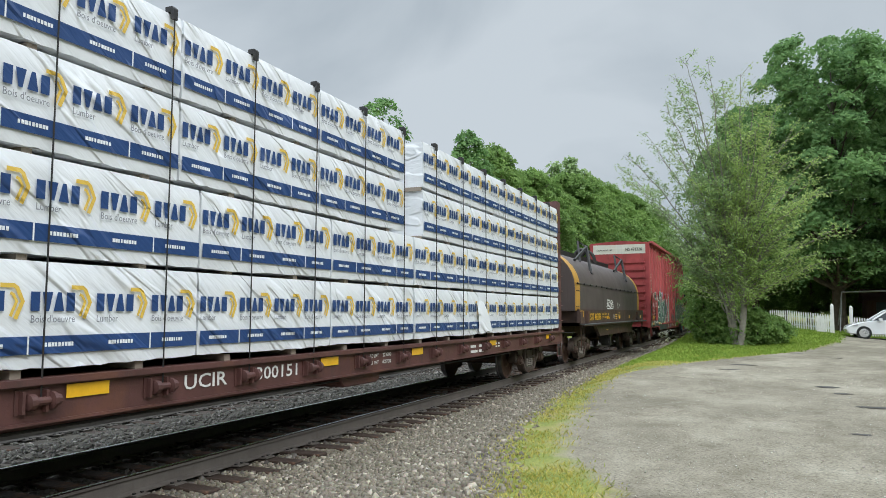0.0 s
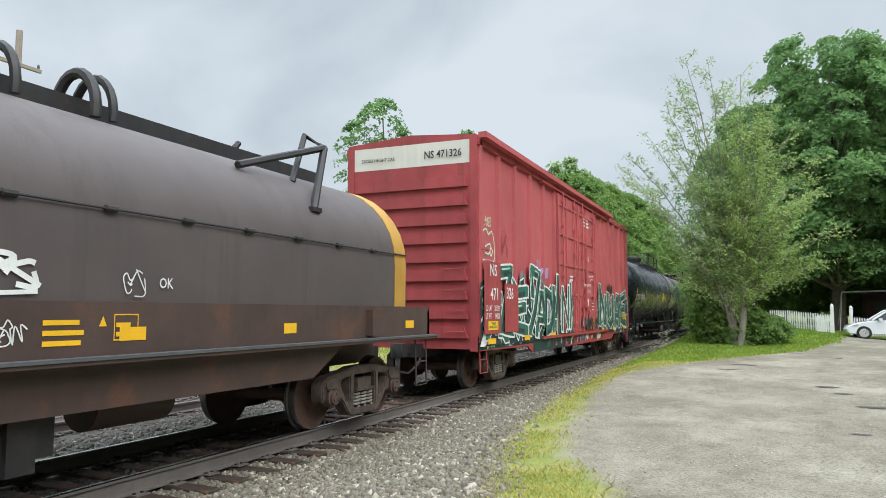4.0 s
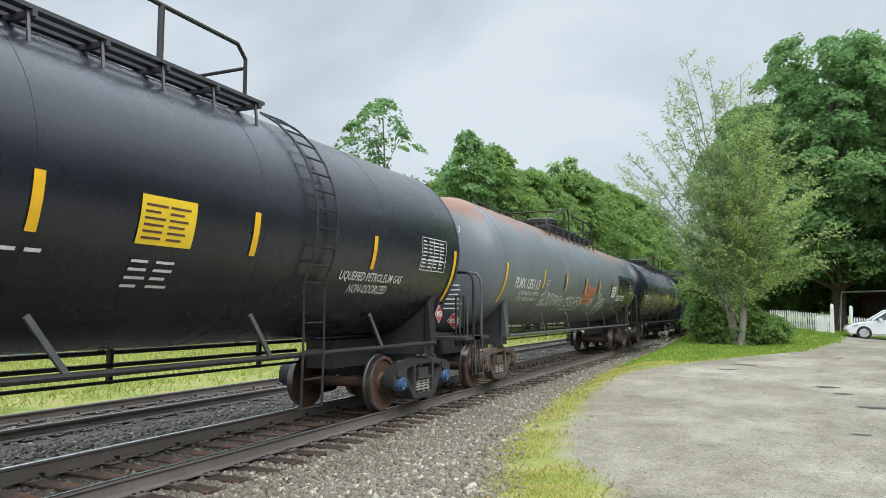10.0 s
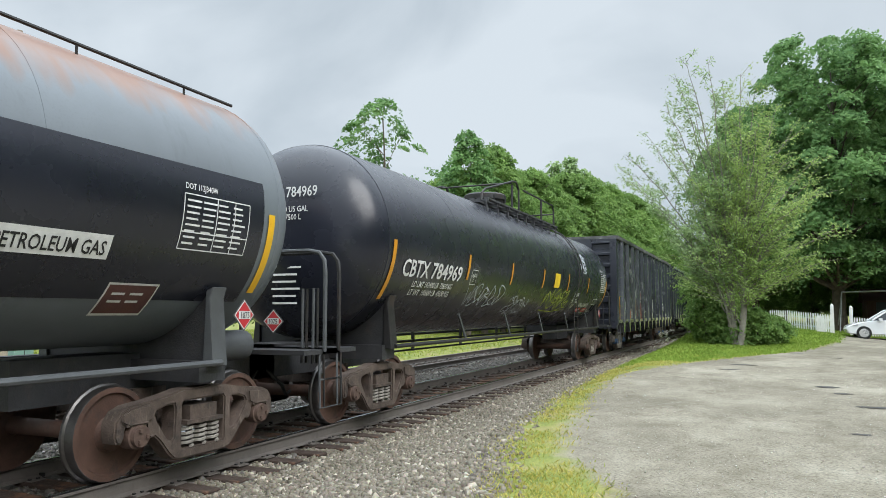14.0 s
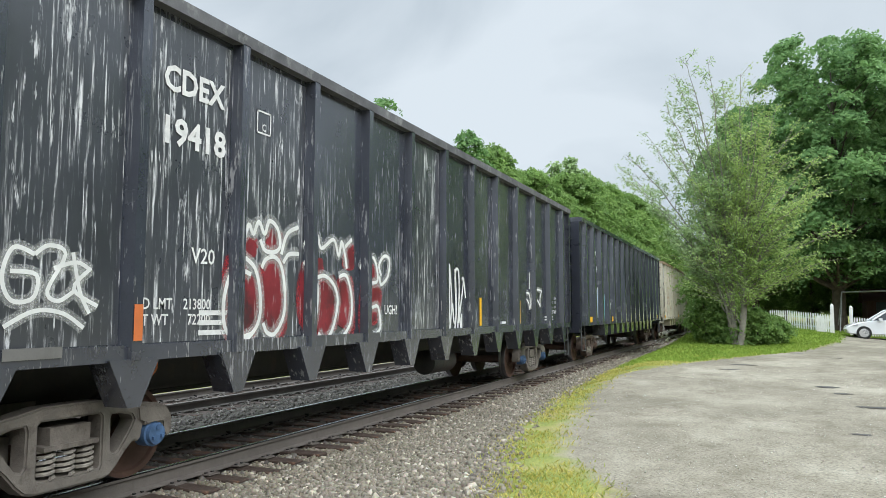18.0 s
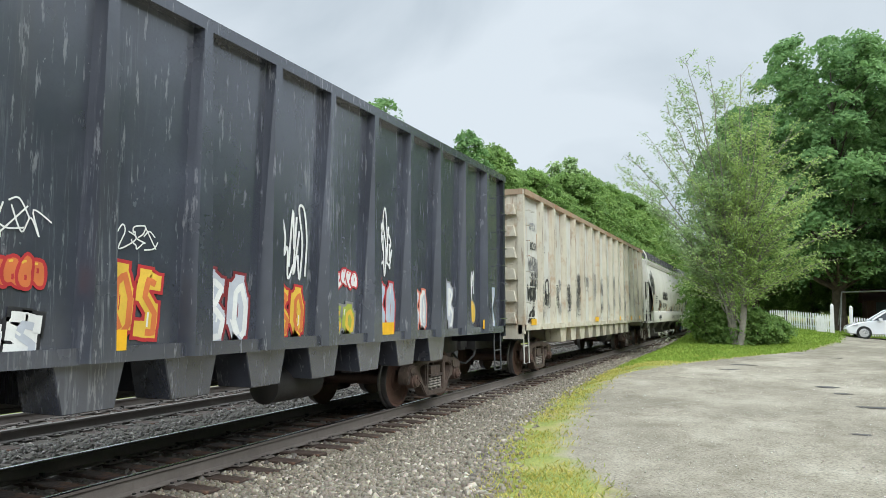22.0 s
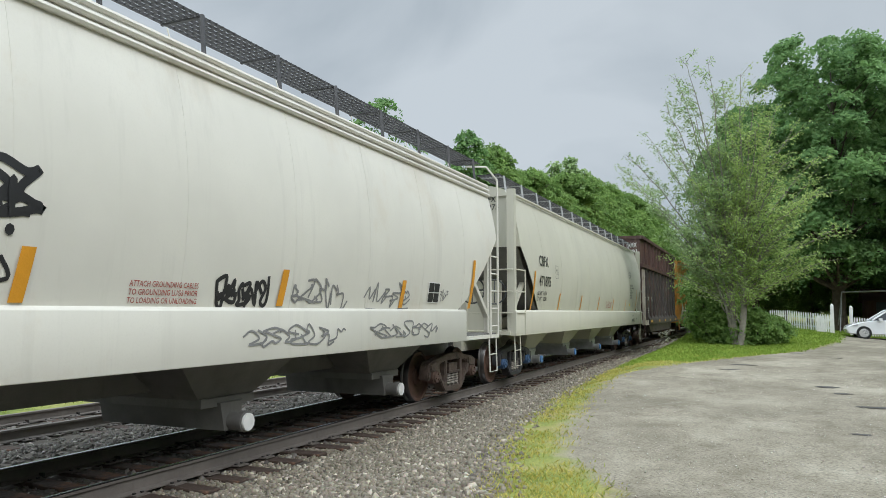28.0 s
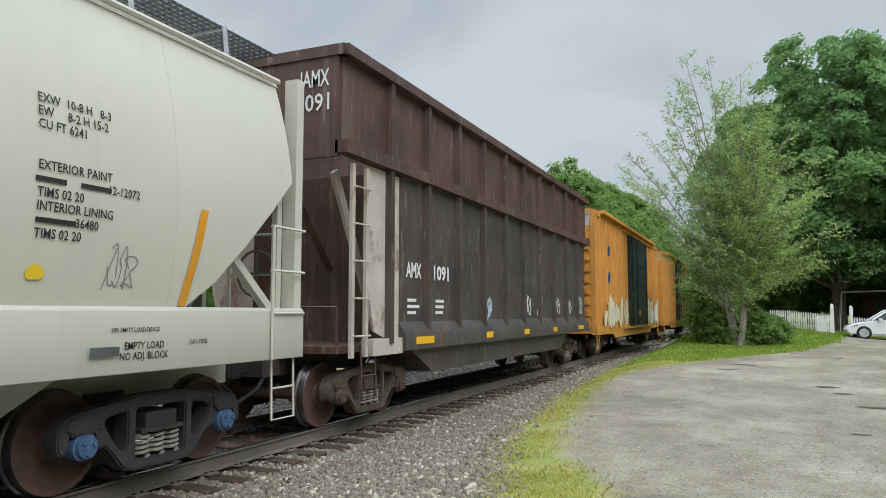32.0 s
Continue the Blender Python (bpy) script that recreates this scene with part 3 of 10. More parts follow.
def scatter_stones(name, label, n, xr, yr, size, material, seed, keep, lift=0.0):
    """Angular broken stones over a stretch of ground, denser near y0."""
    rng = np.random.default_rng(seed)
    u = rng.random(n)
    y = yr[0] * (yr[1] / yr[0]) ** u if yr[0] > 0 else yr[0] + (yr[1] - yr[0]) * u
    x = rng.uniform(xr[0], xr[1], n)
    ok = keep(x, y)
    x, y = x[ok], y[ok]
    n = len(x)
    cube = np.array([(-1, -1, -1), (1, -1, -1), (1, 1, -1), (-1, 1, -1), (-1, -1, 1), (1, -1, 1), (1, 1, 1), (-1, 1, 1)], float) * 0.5
    quads = np.array([(3, 2, 1, 0), (4, 5, 6, 7), (0, 1, 5, 4), (1, 2, 6, 5), (2, 3, 7, 6), (3, 0, 4, 7)])
    v = cube[None] * (1 + rng.uniform(-0.35, 0.25, (n, 8, 1))) + rng.normal(0, 0.08, (n, 8, 3))
    sz = size * (0.55 + 0.9 * rng.random(n) ** 1.5) * (1 + np.clip(y - 12, 0, 60) * 0.018)
    v = v * (sz[:, None, None] * rng.uniform([0.75, 0.75, 0.5], [1.25, 1.25, 0.9], (n, 3))[:, None, :])
    q = rng.normal(size=(n, 4))
    q /= np.linalg.norm(q, axis=1, keepdims=True)
    w, a, b, c = q.T
    rot = np.stack([1 - 2 * (b * b + c * c), 2 * (a * b - w * c), 2 * (a * c + w * b), 2 * (a * b + w * c), 1 - 2 * (a * a + c * c), 2 * (b * c - w * a),
                    2 * (a * c - w * b), 2 * (b * c + w * a), 1 - 2 * (a * a + b * b)], 1).reshape(n, 3, 3)
    v = np.einsum("nij,nkj->nki", rot, v)
    z = ground_z(x, y) + lift + sz * 0.12 + rng.uniform(0, 0.02, n)
    v += np.stack([x, y, z], 1)[:, None, :]
    f = (quads[None] + (np.arange(n) * 8)[:, None, None]).reshape(-1, 4)
    me = from_arrays(name, v.reshape(-1, 3), f, material)
    return tagged(new(name, me), label, "gravel", kind="stuff")


def off_rails(x, y):
    """Away from the rails of both tracks and, for the most part, from their ties."""
    ok = np.ones(len(x), bool)
    for tx in (TRACK_X, TRACK2_X):
        for s in (-1, 1):
            ok &= np.abs(x - tx - s * GAUGE / 2) > 0.1
    return ok


def between_ties(x, y):
    ok = off_rails(x, y)
    on_tie = (np.abs((y - 2.0 + 0.255) % 0.51 - 0.255) < 0.15)
    for tx in (TRACK_X, TRACK2_X):
        ok &= ~((np.abs(x - tx) < 1.42) & on_tie)
    return ok


def shoulder(x, y):
    edge = np.interp(y, BAL_Y, BAL_X)
    wob = np.random.default_rng(8).normal(0, 0.18, len(x))
    return between_ties(x, y) & (x < edge + wob)


scatter_stones("ballast_stones", "loose grey crushed-stone ballast beside the rails", 95000, (-5.9, -1.5), (4.2, 60), 0.040, M["stone"], 1, shoulder, -0.022)
scatter_stones("ballast_stones", "dull ballast stones between the rails and tracks, undertrain shade in their colour", 26000, (-12.6, -5.5), (4.6, 60), 0.05, M["stone_dark_shade"], 2, between_ties, -0.02)


def in_lot(x, y):
    return (x > np.interp(y, LOT_Y, LOT_X) + 0.15)


scatter_stones("lot_pebbles", "scattered pebbles on the packed gravel lot", 11000, (-3, 9), (4.0, 20), 0.010, M["pebble"], 4, in_lot, -0.011)


def grass_blades(name, label, n, xr, yr, height, material, seed, keep, width=0.007, lean=0.6):
    rng = np.random.default_rng(seed)
    u = rng.random(n)
    y = yr[0] * (yr[1] / yr[0]) ** u
    x = rng.uniform(xr[0], xr[1], n)
    ok = keep(x, y, rng)
    x, y = x[ok], y[ok]
    n = len(x)
    h = height * (0.4 + 0.9 * rng.random(n))
    a = rng.uniform(0, 2 * math.pi, n)
    wd = width * (1 + np.clip(y - 8, 0, 60) * 0.06)
    dx, dy = np.cos(a) * wd, np.sin(a) * wd
    lx, ly = rng.normal(0, lean, n) * h, rng.normal(0, lean, n) * h
    z = ground_z(x, y) - 0.01
    v = np.stack([np.stack([x - dx, y - dy, z], 1), np.stack([x + dx, y + dy, z], 1),
                  np.stack([x + dx * 0.6 + lx * 0.45, y + dy * 0.6 + ly * 0.45, z + h * 0.65], 1), np.stack([x + lx, y + ly, z + h], 1)], 1)
    f = np.arange(n * 4).reshape(n, 4)
    me = from_arrays(name, v.reshape(-1, 3), f, material)
    return tagged(new(name, me), label, "grass", kind="stuff")


def verge(x, y, rng):
    a, b = np.interp(y, BAL_Y, BAL_X), np.interp(y, LOT_Y, LOT_X)
    w = rng.normal(0, 0.16, len(x))
    tuft = np.sin(2.9 * x + 1.3 * y) + np.sin(1.9 * y - 3.7 * x + 1.0) + np.sin(6.1 * x - 4.3 * y)
    return (x > a + w) & (x < b + w) & (tuft + rng.normal(0, 0.9, len(x)) > -0.9)


grass_blades("verge_grass", "thin yellow-green grass along the gravel lot", 52000, (-4.8, 4), (5.2, 36), 0.048, M["blade_verge"], 11, verge)
grass_blades("verge_grass", "dry yellowish grass beside the ballast", 56000, (-4.8, 0), (5.2, 30), 0.046, M["blade_dry"], 12, verge)
grass_blades("field_grass", "bright green meadow grass behind the tracks", 70000, (-45, -13.0), (7.0, 70), 0.13, M["blade_verge"], 13,
             lambda x, y, rng: x < -13.2 + rng.normal(0, 0.35, len(x)), width=0.014)
grass_blades("bank_grass", "lush green grass on the bank by the picket fence", 60000, (-4, 7), (22, 48), 0.085, M["blade"], 14,
             lambda x, y, rng: x < np.interp(y, LOT_Y, LOT_X) - 0.1 + rng.normal(0, 0.15, len(x)), width=0.014)


def worn_patches():
    """Dark ruts and worn spots on the lot."""
    rnd = random.Random(14)
    spots = [(-0.47, 21.4, 0.8, 0.16), (-0.75, 19.8, 0.6, 0.10), (1.18, 16.3, 0.5, 0.16), (1.36, 15.2, 0.4, 0.10), (1.62, 13.4, 0.6, 0.12), (1.12, 10.6, 0.3, 0.07), (1.12, 27.0, 0.5, 0.1), (2.06, 25.0, 0.5, 0.1)]
    bm = bmesh.new()
    for x, y, w, d in spots:
        vs = []
        for k in range(16):
            a = 2 * math.pi * k / 16
            px, py = x + math.cos(a) * w * 0.5 * rnd.uniform(0.6, 1.1), y + math.sin(a) * d * rnd.uniform(0.6, 1.3)
            vs.append(bm.verts.new((px, py, float(ground_z(px, py)) + 0.008)))
        bm.faces.new(vs)
    tagged(finish("worn_patches", bm, surf("dark_gravel", (0.055, 0.05, 0.045), 0.75, var=0.3, scale=6)), "dark ruts in the gravel lot", "ground", kind="stuff")


worn_patches()


# ---- the train: shared parts ----
CARS = []


def car_root(name, label, category, centre):
    root = empty(name)
    tagged(root, label, category, "train cars")
    CARS.append((root, centre))
    return root


BOGIES = {}
WHEELSETS = []


def bogie_meshes(style, cap):
    key = (style, cap)
    if key in BOGIES:
        return BOGIES[key]
    paint = M["truck_" + style]
    bm = bmesh.new()
    half = [(0.0, 0.085), (0.60, 0.09), (0.655, 0.14), (0.66, 0.42), (0.668, 0.478), (0.68, 0.486), (0.70, 0.48), (0.715, 0.46), (0.80, 0.455), (0.815, 0.447),
            (0.815, 0.395), (0.785, 0.38), (0.772, 0.18), (0.82, 0.155), (0.84, 0.085), (1.01, 0.08), (1.015, 0.125), (1.15, 0.125), (1.155, 0.105), (1.195, 0.10), (1.2, 0.02)]
    kinds = [0, 0, 0, 0, 1, 1, 1, 1, 1, 0, 0, 0, 0, 0, 0, 2, 2, 2, 2, 2]
    prof = [(-a, r) for a, r in half[:0:-1]] + half
    lathe(bm, prof, 28, mats=kinds[::-1] + kinds)
    for s in (-1, 1):
        for k in range(3):
            a = k * 2.094
            box(bm, s * 1.205 - 0.012, s * 1.205 + 0.012, 0.06 * math.cos(a) - 0.016, 0.06 * math.cos(a) + 0.016, 0.06 * math.sin(a) - 0.016, 0.06 * math.sin(a) + 0.016, 2)
    wheel = finish("wheelset", bm, [M["wheel_brown"], M["tread"], M["cap_dim" if cap == "blue" else "cap_" + cap]])
    # one cast side frame with its windows
    x0, x1 = 0.95, 1.13
    right = [(0.0, 0.845), (0.30, 0.842), (0.52, 0.80), (0.78, 0.765), (0.98, 0.745), (1.10, 0.70), (1.165, 0.61), (1.17, 0.47), (1.145, 0.41), (1.085, 0.405), (1.055, 0.46),
             (1.04, 0.56), (0.80, 0.56), (0.775, 0.44), (0.74, 0.405), (0.68, 0.415), (0.60, 0.345), (0.50, 0.225), (0.42, 0.155), (0.34, 0.135), (0.0, 0.13)]
    outline = right + [(-y, z) for y, z in right[-2:0:-1]]
    window = [(0.435, 0.70), (0.54, 0.695), (0.655, 0.665), (0.68, 0.62), (0.655, 0.565), (0.56, 0.43), (0.50, 0.355), (0.45, 0.345), (0.425, 0.38), (0.42, 0.66)]
    middle = [(-0.30, 0.24), (0.30, 0.24), (0.315, 0.27), (0.315, 0.69), (0.29, 0.72), (-0.29, 0.72), (-0.315, 0.69), (-0.315, 0.27)]
    bm = bmesh.new()
    loops = []
    for loop in (outline, window, [(-y, z) for y, z in window], middle):
        v = [bm.verts.new((x1, y, z)) for y, z in loop]
        loops += [bm.edges.new((v[i], v[(i + 1) % len(v)])) for i in range(len(v))]
    bmesh.ops.triangle_fill(bm, use_beauty=True, use_dissolve=False, edges=loops, normal=(1, 0, 0))
    rims = [e for e in bm.edges if len(e.link_faces) == 1]
    side_faces = bmesh.ops.extrude_edge_only(bm, edges=rims)
    for v in [q for q in side_faces["geom"] if isinstance(q, bmesh.types.BMVert)]:
        v.co.x = x0
    bmesh.ops.recalc_face_normals(bm, faces=bm.faces[:])
    for s in (-1, 1):
        box(bm, 0.98, 1.17, s * 0.92 - 0.13, s * 0.92 + 0.13, 0.555, 0.60)
        prism(bm, [(s * 0.70, 0.74), (s * 0.72, 0.60), (s * 0.80, 0.565), (s * 1.04, 0.565), (s * 1.11, 0.60), (s * 1.10, 0.68), (s * 0.98, 0.73)], 1.12, 1.155)
    frame_ob = finish("side_frame", bm, paint, bevel=0.0)
    bev = bmesh.new()
    bev.from_mesh(frame_ob.data)
    bmesh.ops.bevel(bev, geom=[e for e in bev.edges if len(e.link_faces) == 2 and e.calc_face_angle(0) > 1.0 and (e.verts[0].co.x > 1.1 and e.verts[1].co.x > 1.1)],
                    offset=0.018, segments=2, affect="EDGES", clamp_overlap=True)
    bev.to_mesh(frame_ob.data)
    bev.free()
    frame_ob.data.shade_smooth()
    frame_ob.data.set_sharp_from_angle(angle=radians(50))
    # springs between the columns, and the end of the bolster above them
    bm = bmesh.new()
    for yy in (-0.19, 0.0, 0.19):
        pts = []
        for k in range(41):
            a = k / 8 * 2 * math.pi
            pts.append((1.06 + 0.068 * math.cos(a), yy + 0.068 * math.sin(a), 0.245 + 0.235 * k / 40))
        tube(bm, pts, 0.017, 5)
    spring_ob = finish("spring_nest", bm, M["spring"])
    bm = bmesh.new()
    box(bm, -1.12, 1.12, -0.20, 0.20, 0.50, 0.66)
    box(bm, -0.35, 0.35, -0.24, 0.24, 0.68, 0.80)
    for s in (-1, 1):
        box(bm, min(s * 0.95, s * 1.15), max(s * 0.95, s * 1.15), -0.27, 0.27, 0.475, 0.515)
        box(bm, -0.78, 0.78, s * 0.46 - 0.05, s * 0.46 + 0.05, 0.33, 0.42)
        for w in (-1, 1):
            box(bm, w * 0.68, w * 0.82, s * 0.40 - 0.05, s * 0.40 + 0.05, 0.28, 0.60)
    bolster = finish("bogie", bm, paint, bevel=0.01)
    BOGIES[key] = tuple(o.data for o in (bolster, frame_ob, spring_ob, wheel))
    for o in (bolster, frame_ob, spring_ob, wheel):
        bpy.data.objects.remove(o)
    return BOGIES[key]


def bogies(root, ys, style, cap="rust"):
    bolster, side, spring, wheel = bogie_meshes(style, cap)
    for yc in ys:
        b = new("bogie", bolster)
        b.parent = root
        b.location = (0, yc, 0)
        for turn in (0, math.pi):
            for nm, me in (("side_frame", side), ("spring_nest", spring)):
                o = new(nm, me)
                o.parent = b
                o.rotation_euler = (0, 0, turn)
        for dy in (-0.91, 0.91):
            w = new("wheelset", wheel)
            w.parent = b
            w.location = (0, dy, 0.457)
            WHEELSETS.append((w, dy))


def couplers(root, y0, y1, z=0.88):
    for y, s in ((y0, -1), (y1, 1)):
        bm = bmesh.new()
        box(bm, -0.09, 0.09, y - 0.2 * s, y + 0.45 * s, z - 0.09, z + 0.09) if s > 0 else box(bm, -0.09, 0.09, y - 0.45, y + 0.2, z - 0.09, z + 0.09)
        prism(bm, [(-0.16, y + s * 0.42), (0.16, y + s * 0.40), (0.14, y + s * 0.62), (-0.02, y + s * 0.66), (-0.16, y + s * 0.55)], z - 0.14, z + 0.14, "z")
        part("coupler", bm, M["iron"], root, bevel=0.01)
        bm = bmesh.new()
        tube(bm, [(0.25, y - 0.1 * s, z - 0.05), (0.3, y + 0.2 * s, z - 0.28), (0.2, y + 0.45 * s, z - 0.45), (0.12, y + 0.66 * s, z - 0.42)], 0.025, 6)
        part("brake_hose", bm, M["rubber"], root)


def rungs(bm, x, y, z0, z1, w, n, along="y", stand=0.09, r=0.011):
    """Grab irons: n rungs on a face x or an end y."""
    for k in range(n):
        z = z0 + (z1 - z0) * k / max(1, n - 1)
        if along == "y":
            tube(bm, [(x, y - w / 2, z), (x + stand, y - w / 2, z), (x + stand, y + w / 2, z), (x, y + w / 2, z)], r, 5)
        else:
            tube(bm, [(x - w / 2, y, z), (x - w / 2, y - stand, z), (x + w / 2, y - stand, z), (x + w / 2, y, z)], r, 5)


def rung_parts(root, material, *args, **kw):
    """Each rung or grab iron a part of its own."""
    x, y, z0, z1, w, n = args[:6]
    for k in range(n):
        z = z0 + (z1 - z0) * k / max(1, n - 1)
        bm = bmesh.new()
        rungs(bm, x, y, z, z, w, 1, *args[6:], **kw)
        part("rung", bm, material, root)


def sprayed_patches(root, y0, y1, z0, z1, colours, seed, fx, n, label):
    """Slanted dabs of spray paint inside a strip."""
    rnd = random.Random(seed)
    for k in range(n):
        w, h = rnd.uniform(0.10, 0.42), (z1 - z0) * rnd.uniform(0.35, 1.0)
        y, z = rnd.uniform(y0, y1 - w), rnd.uniform(z0, z1 - h)
        d = rnd.uniform(-0.12, 0.12)
        bm = bmesh.new()
        q = [(y, z), (y + w * rnd.uniform(0.5, 1), z + h * rnd.uniform(0, 0.2)), (y + w + d, z + h), (y + w * 0.4 + d, z + h * rnd.uniform(0.7, 1)), (y + d * 0.5, z + h * 0.6)]
        bm.faces.new([bm.verts.new((fx(c) + 0.003 + k * 0.00025, a, c)) for a, c in q])
        part("graffiti_patch", bm, colours[k % len(colours)], root, label)


def sill_step(root, x, y, z0, z1, w, material):
    bm = bmesh.new()
    tube(bm, [(x, y - w / 2, z1), (x + 0.02, y - w / 2, z0), (x + 0.02, y + w / 2, z0), (x, y + w / 2, z1)], 0.016, 5)
    tube(bm, [(x + 0.01, y - w / 2, (z0 + z1) / 2), (x + 0.01, y + w / 2, (z0 + z1) / 2)], 0.013, 5)
    part("sill_step", bm, material, root)


def flat(x):
    return lambda z: x


def round_side(r, zc):
    return lambda z: math.sqrt(max(0.0, r * r - (z - zc) ** 2))


def decal(root, name, y0, y1, z0, z1, fx, material, lift=0.005, label="", lean=0.0):
    """A painted or stuck-on patch that follows the side."""
    bm = bmesh.new()
    n = max(1, int((z1 - z0) / 0.08))
    rows = []
    for k in range(n + 1):
        z = z0 + (z1 - z0) * k / n
        d = lean * (z - z0)
        rows.append([bm.verts.new((fx(z) + lift, y0 + d, z)), bm.verts.new((fx(z) + lift, y1 + d, z))])
    for a, b in zip(rows, rows[1:]):
        bm.faces.new((a[0], a[1], b[1], b[0]))
    return part(name, bm, material, root, label)


def letters(root, body, yc, z, size, fx, material, lift=0.008, squeeze=0.85, end=None, align="CENTER", bold=0.012, width=None):
    """Raised lettering on the side, or on the front end where end gives its y; each line a part."""
    if "\n" in body:
        lines = body.split("\n")
        made = [letters(root, ln.strip() if align == "CENTER" else ln, yc, z - size * k, size, fx, material, lift, squeeze, end, align, bold, width if len(ln) > 0.7 * max(len(q) for q in lines) else None)
                for k, ln in enumerate(lines) if ln.strip()]
        return made[0]
    cu = bpy.data.curves.new("lettering", "FONT")
    cu.body, cu.size, cu.align_x, cu.align_y = body, size, align, "TOP_BASELINE"
    cu.offset = bold * size
    cu.resolution_u = 2
    tmp = new("lettering", cu)
    bpy.context.view_layer.update()
    me = bpy.data.meshes.new_from_object(tmp.evaluated_get(bpy.context.evaluated_depsgraph_get()))
    bpy.data.objects.remove(tmp)
    bpy.data.curves.remove(cu)
    bm = bmesh.new()
    bm.from_mesh(me)
    bpy.data.meshes.remove(me)
    if width:
        squeeze = width / max(0.01, max(v.co.x for v in bm.verts) - min(v.co.x for v in bm.verts))
    if end is None and size > 0.15:
        top = max(v.co.y for v in bm.verts)
        top = min(top, size)
        for k in range(1, 6):
            bmesh.ops.bisect_plane(bm, geom=bm.verts[:] + bm.edges[:] + bm.faces[:], plane_co=(0, top * k / 6, 0), plane_no=(0, 1, 0))
    for v in bm.verts:
        u, w = v.co.x * squeeze, v.co.y
        if end is None:
            v.co = (fx(z + w) + lift, yc + u, z + w)
        else:
            v.co = (yc + u, end - lift, z + w)
    return part("lettering", bm, material, root)


def bars(root, yc, z, w, h, rows, fx, material, seed=0, name="small_print", lift=0.006, cols=1, fat=0.5):
    """Print too small to read: plain bars."""
    rnd = random.Random(seed)
    bm = bmesh.new()
    for r in range(rows):
        zz = z + h * (rows - 1 - r) / rows
        hh = h / rows * fat
        for c in range(cols):
            a = yc - w / 2 + w * c / cols
            b = a + w / cols * rnd.uniform(0.6, 0.9)
            q = [(fx(zz) + lift, a, zz), (fx(zz) + lift, b, zz), (fx(zz + hh) + lift, b, zz + hh), (fx(zz + hh) + lift, a, zz + hh)]
            bm.faces.new([bm.verts.new(p) for p in q])
    return part(name, bm, material, root)


def ribbon(bm, pts, width, fx, lift, yc, zc, closed=False, mi=0):
    k = len(pts)
    prev = None
    for i in range(k + (1 if closed else 0)):
        a, b = pts[(i - 1) % k if closed else max(0, i - 1)], pts[(i + 1) % k if closed else min(k - 1, i + 1)]
        p = pts[i % k]
        d = Vector((b[0] - a[0], b[1] - a[1]))
        d = d.normalized() if d.length > 1e-6 else Vector((1, 0))
        nn = Vector((-d.y, d.x)) * width / 2
        row = []
        for s in (-1, 1):
            y, z = yc + p[0] + s * nn.x, zc + p[1] + s * nn.y
            row.append(bm.verts.new((fx(z) + lift + i * 5e-5, y, z)))
        if prev:
            bm.faces.new((prev[0], prev[1], row[1], row[0])).material_index = mi
        prev = row


def glyph(rnd):
    """Strokes of one sprayed mark in a unit box: curls, knots, darts and waves."""
    k = rnd.randrange(6)
    up = rnd.choice((0, 1))
    if k == 0:
        s = [[(0.5 + (0.46 - 0.03 * i) * math.cos(a), 0.5 + (0.46 - 0.03 * i) * math.sin(a)) for i, a in enumerate(np.linspace(0.3, 9.2, 13))]]
    elif k == 1:
        s = [[(0.5 + 0.42 * math.sin(2 * a), 0.5 + 0.48 * math.sin(a)) for a in np.linspace(0.2, 6.0, 13)]]
    elif k == 2:
        s = [[(0.0, 0.2), (0.3, 1.0), (0.42, 0.3), (0.7, 0.85), (0.6, 0.1), (1.1, 0.5)]]
    elif k == 3:
        s = [[(0.05, 0.05), (0.9, 0.95)], [(0.45, 1.0), (0.95, 1.0), (0.95, 0.45)], [(0.0, 0.5), (0.4, 0.15), (0.75, 0.25)]]
    elif k == 4:
        s = [[(0.1, 0.6), (0.35, 1.0), (0.6, 0.55), (0.3, 0.1), (0.75, 0.0), (1.0, 0.4), (0.8, 0.9)]]
    else:
        s = [[(0.0, 0.9), (0.5, 0.75), (0.25, 0.35), (0.8, 0.45), (0.6, -0.05), (1.0, 0.15)]]
    return [[(a, 1 - b if up else b) for a, b in p] for p in s]


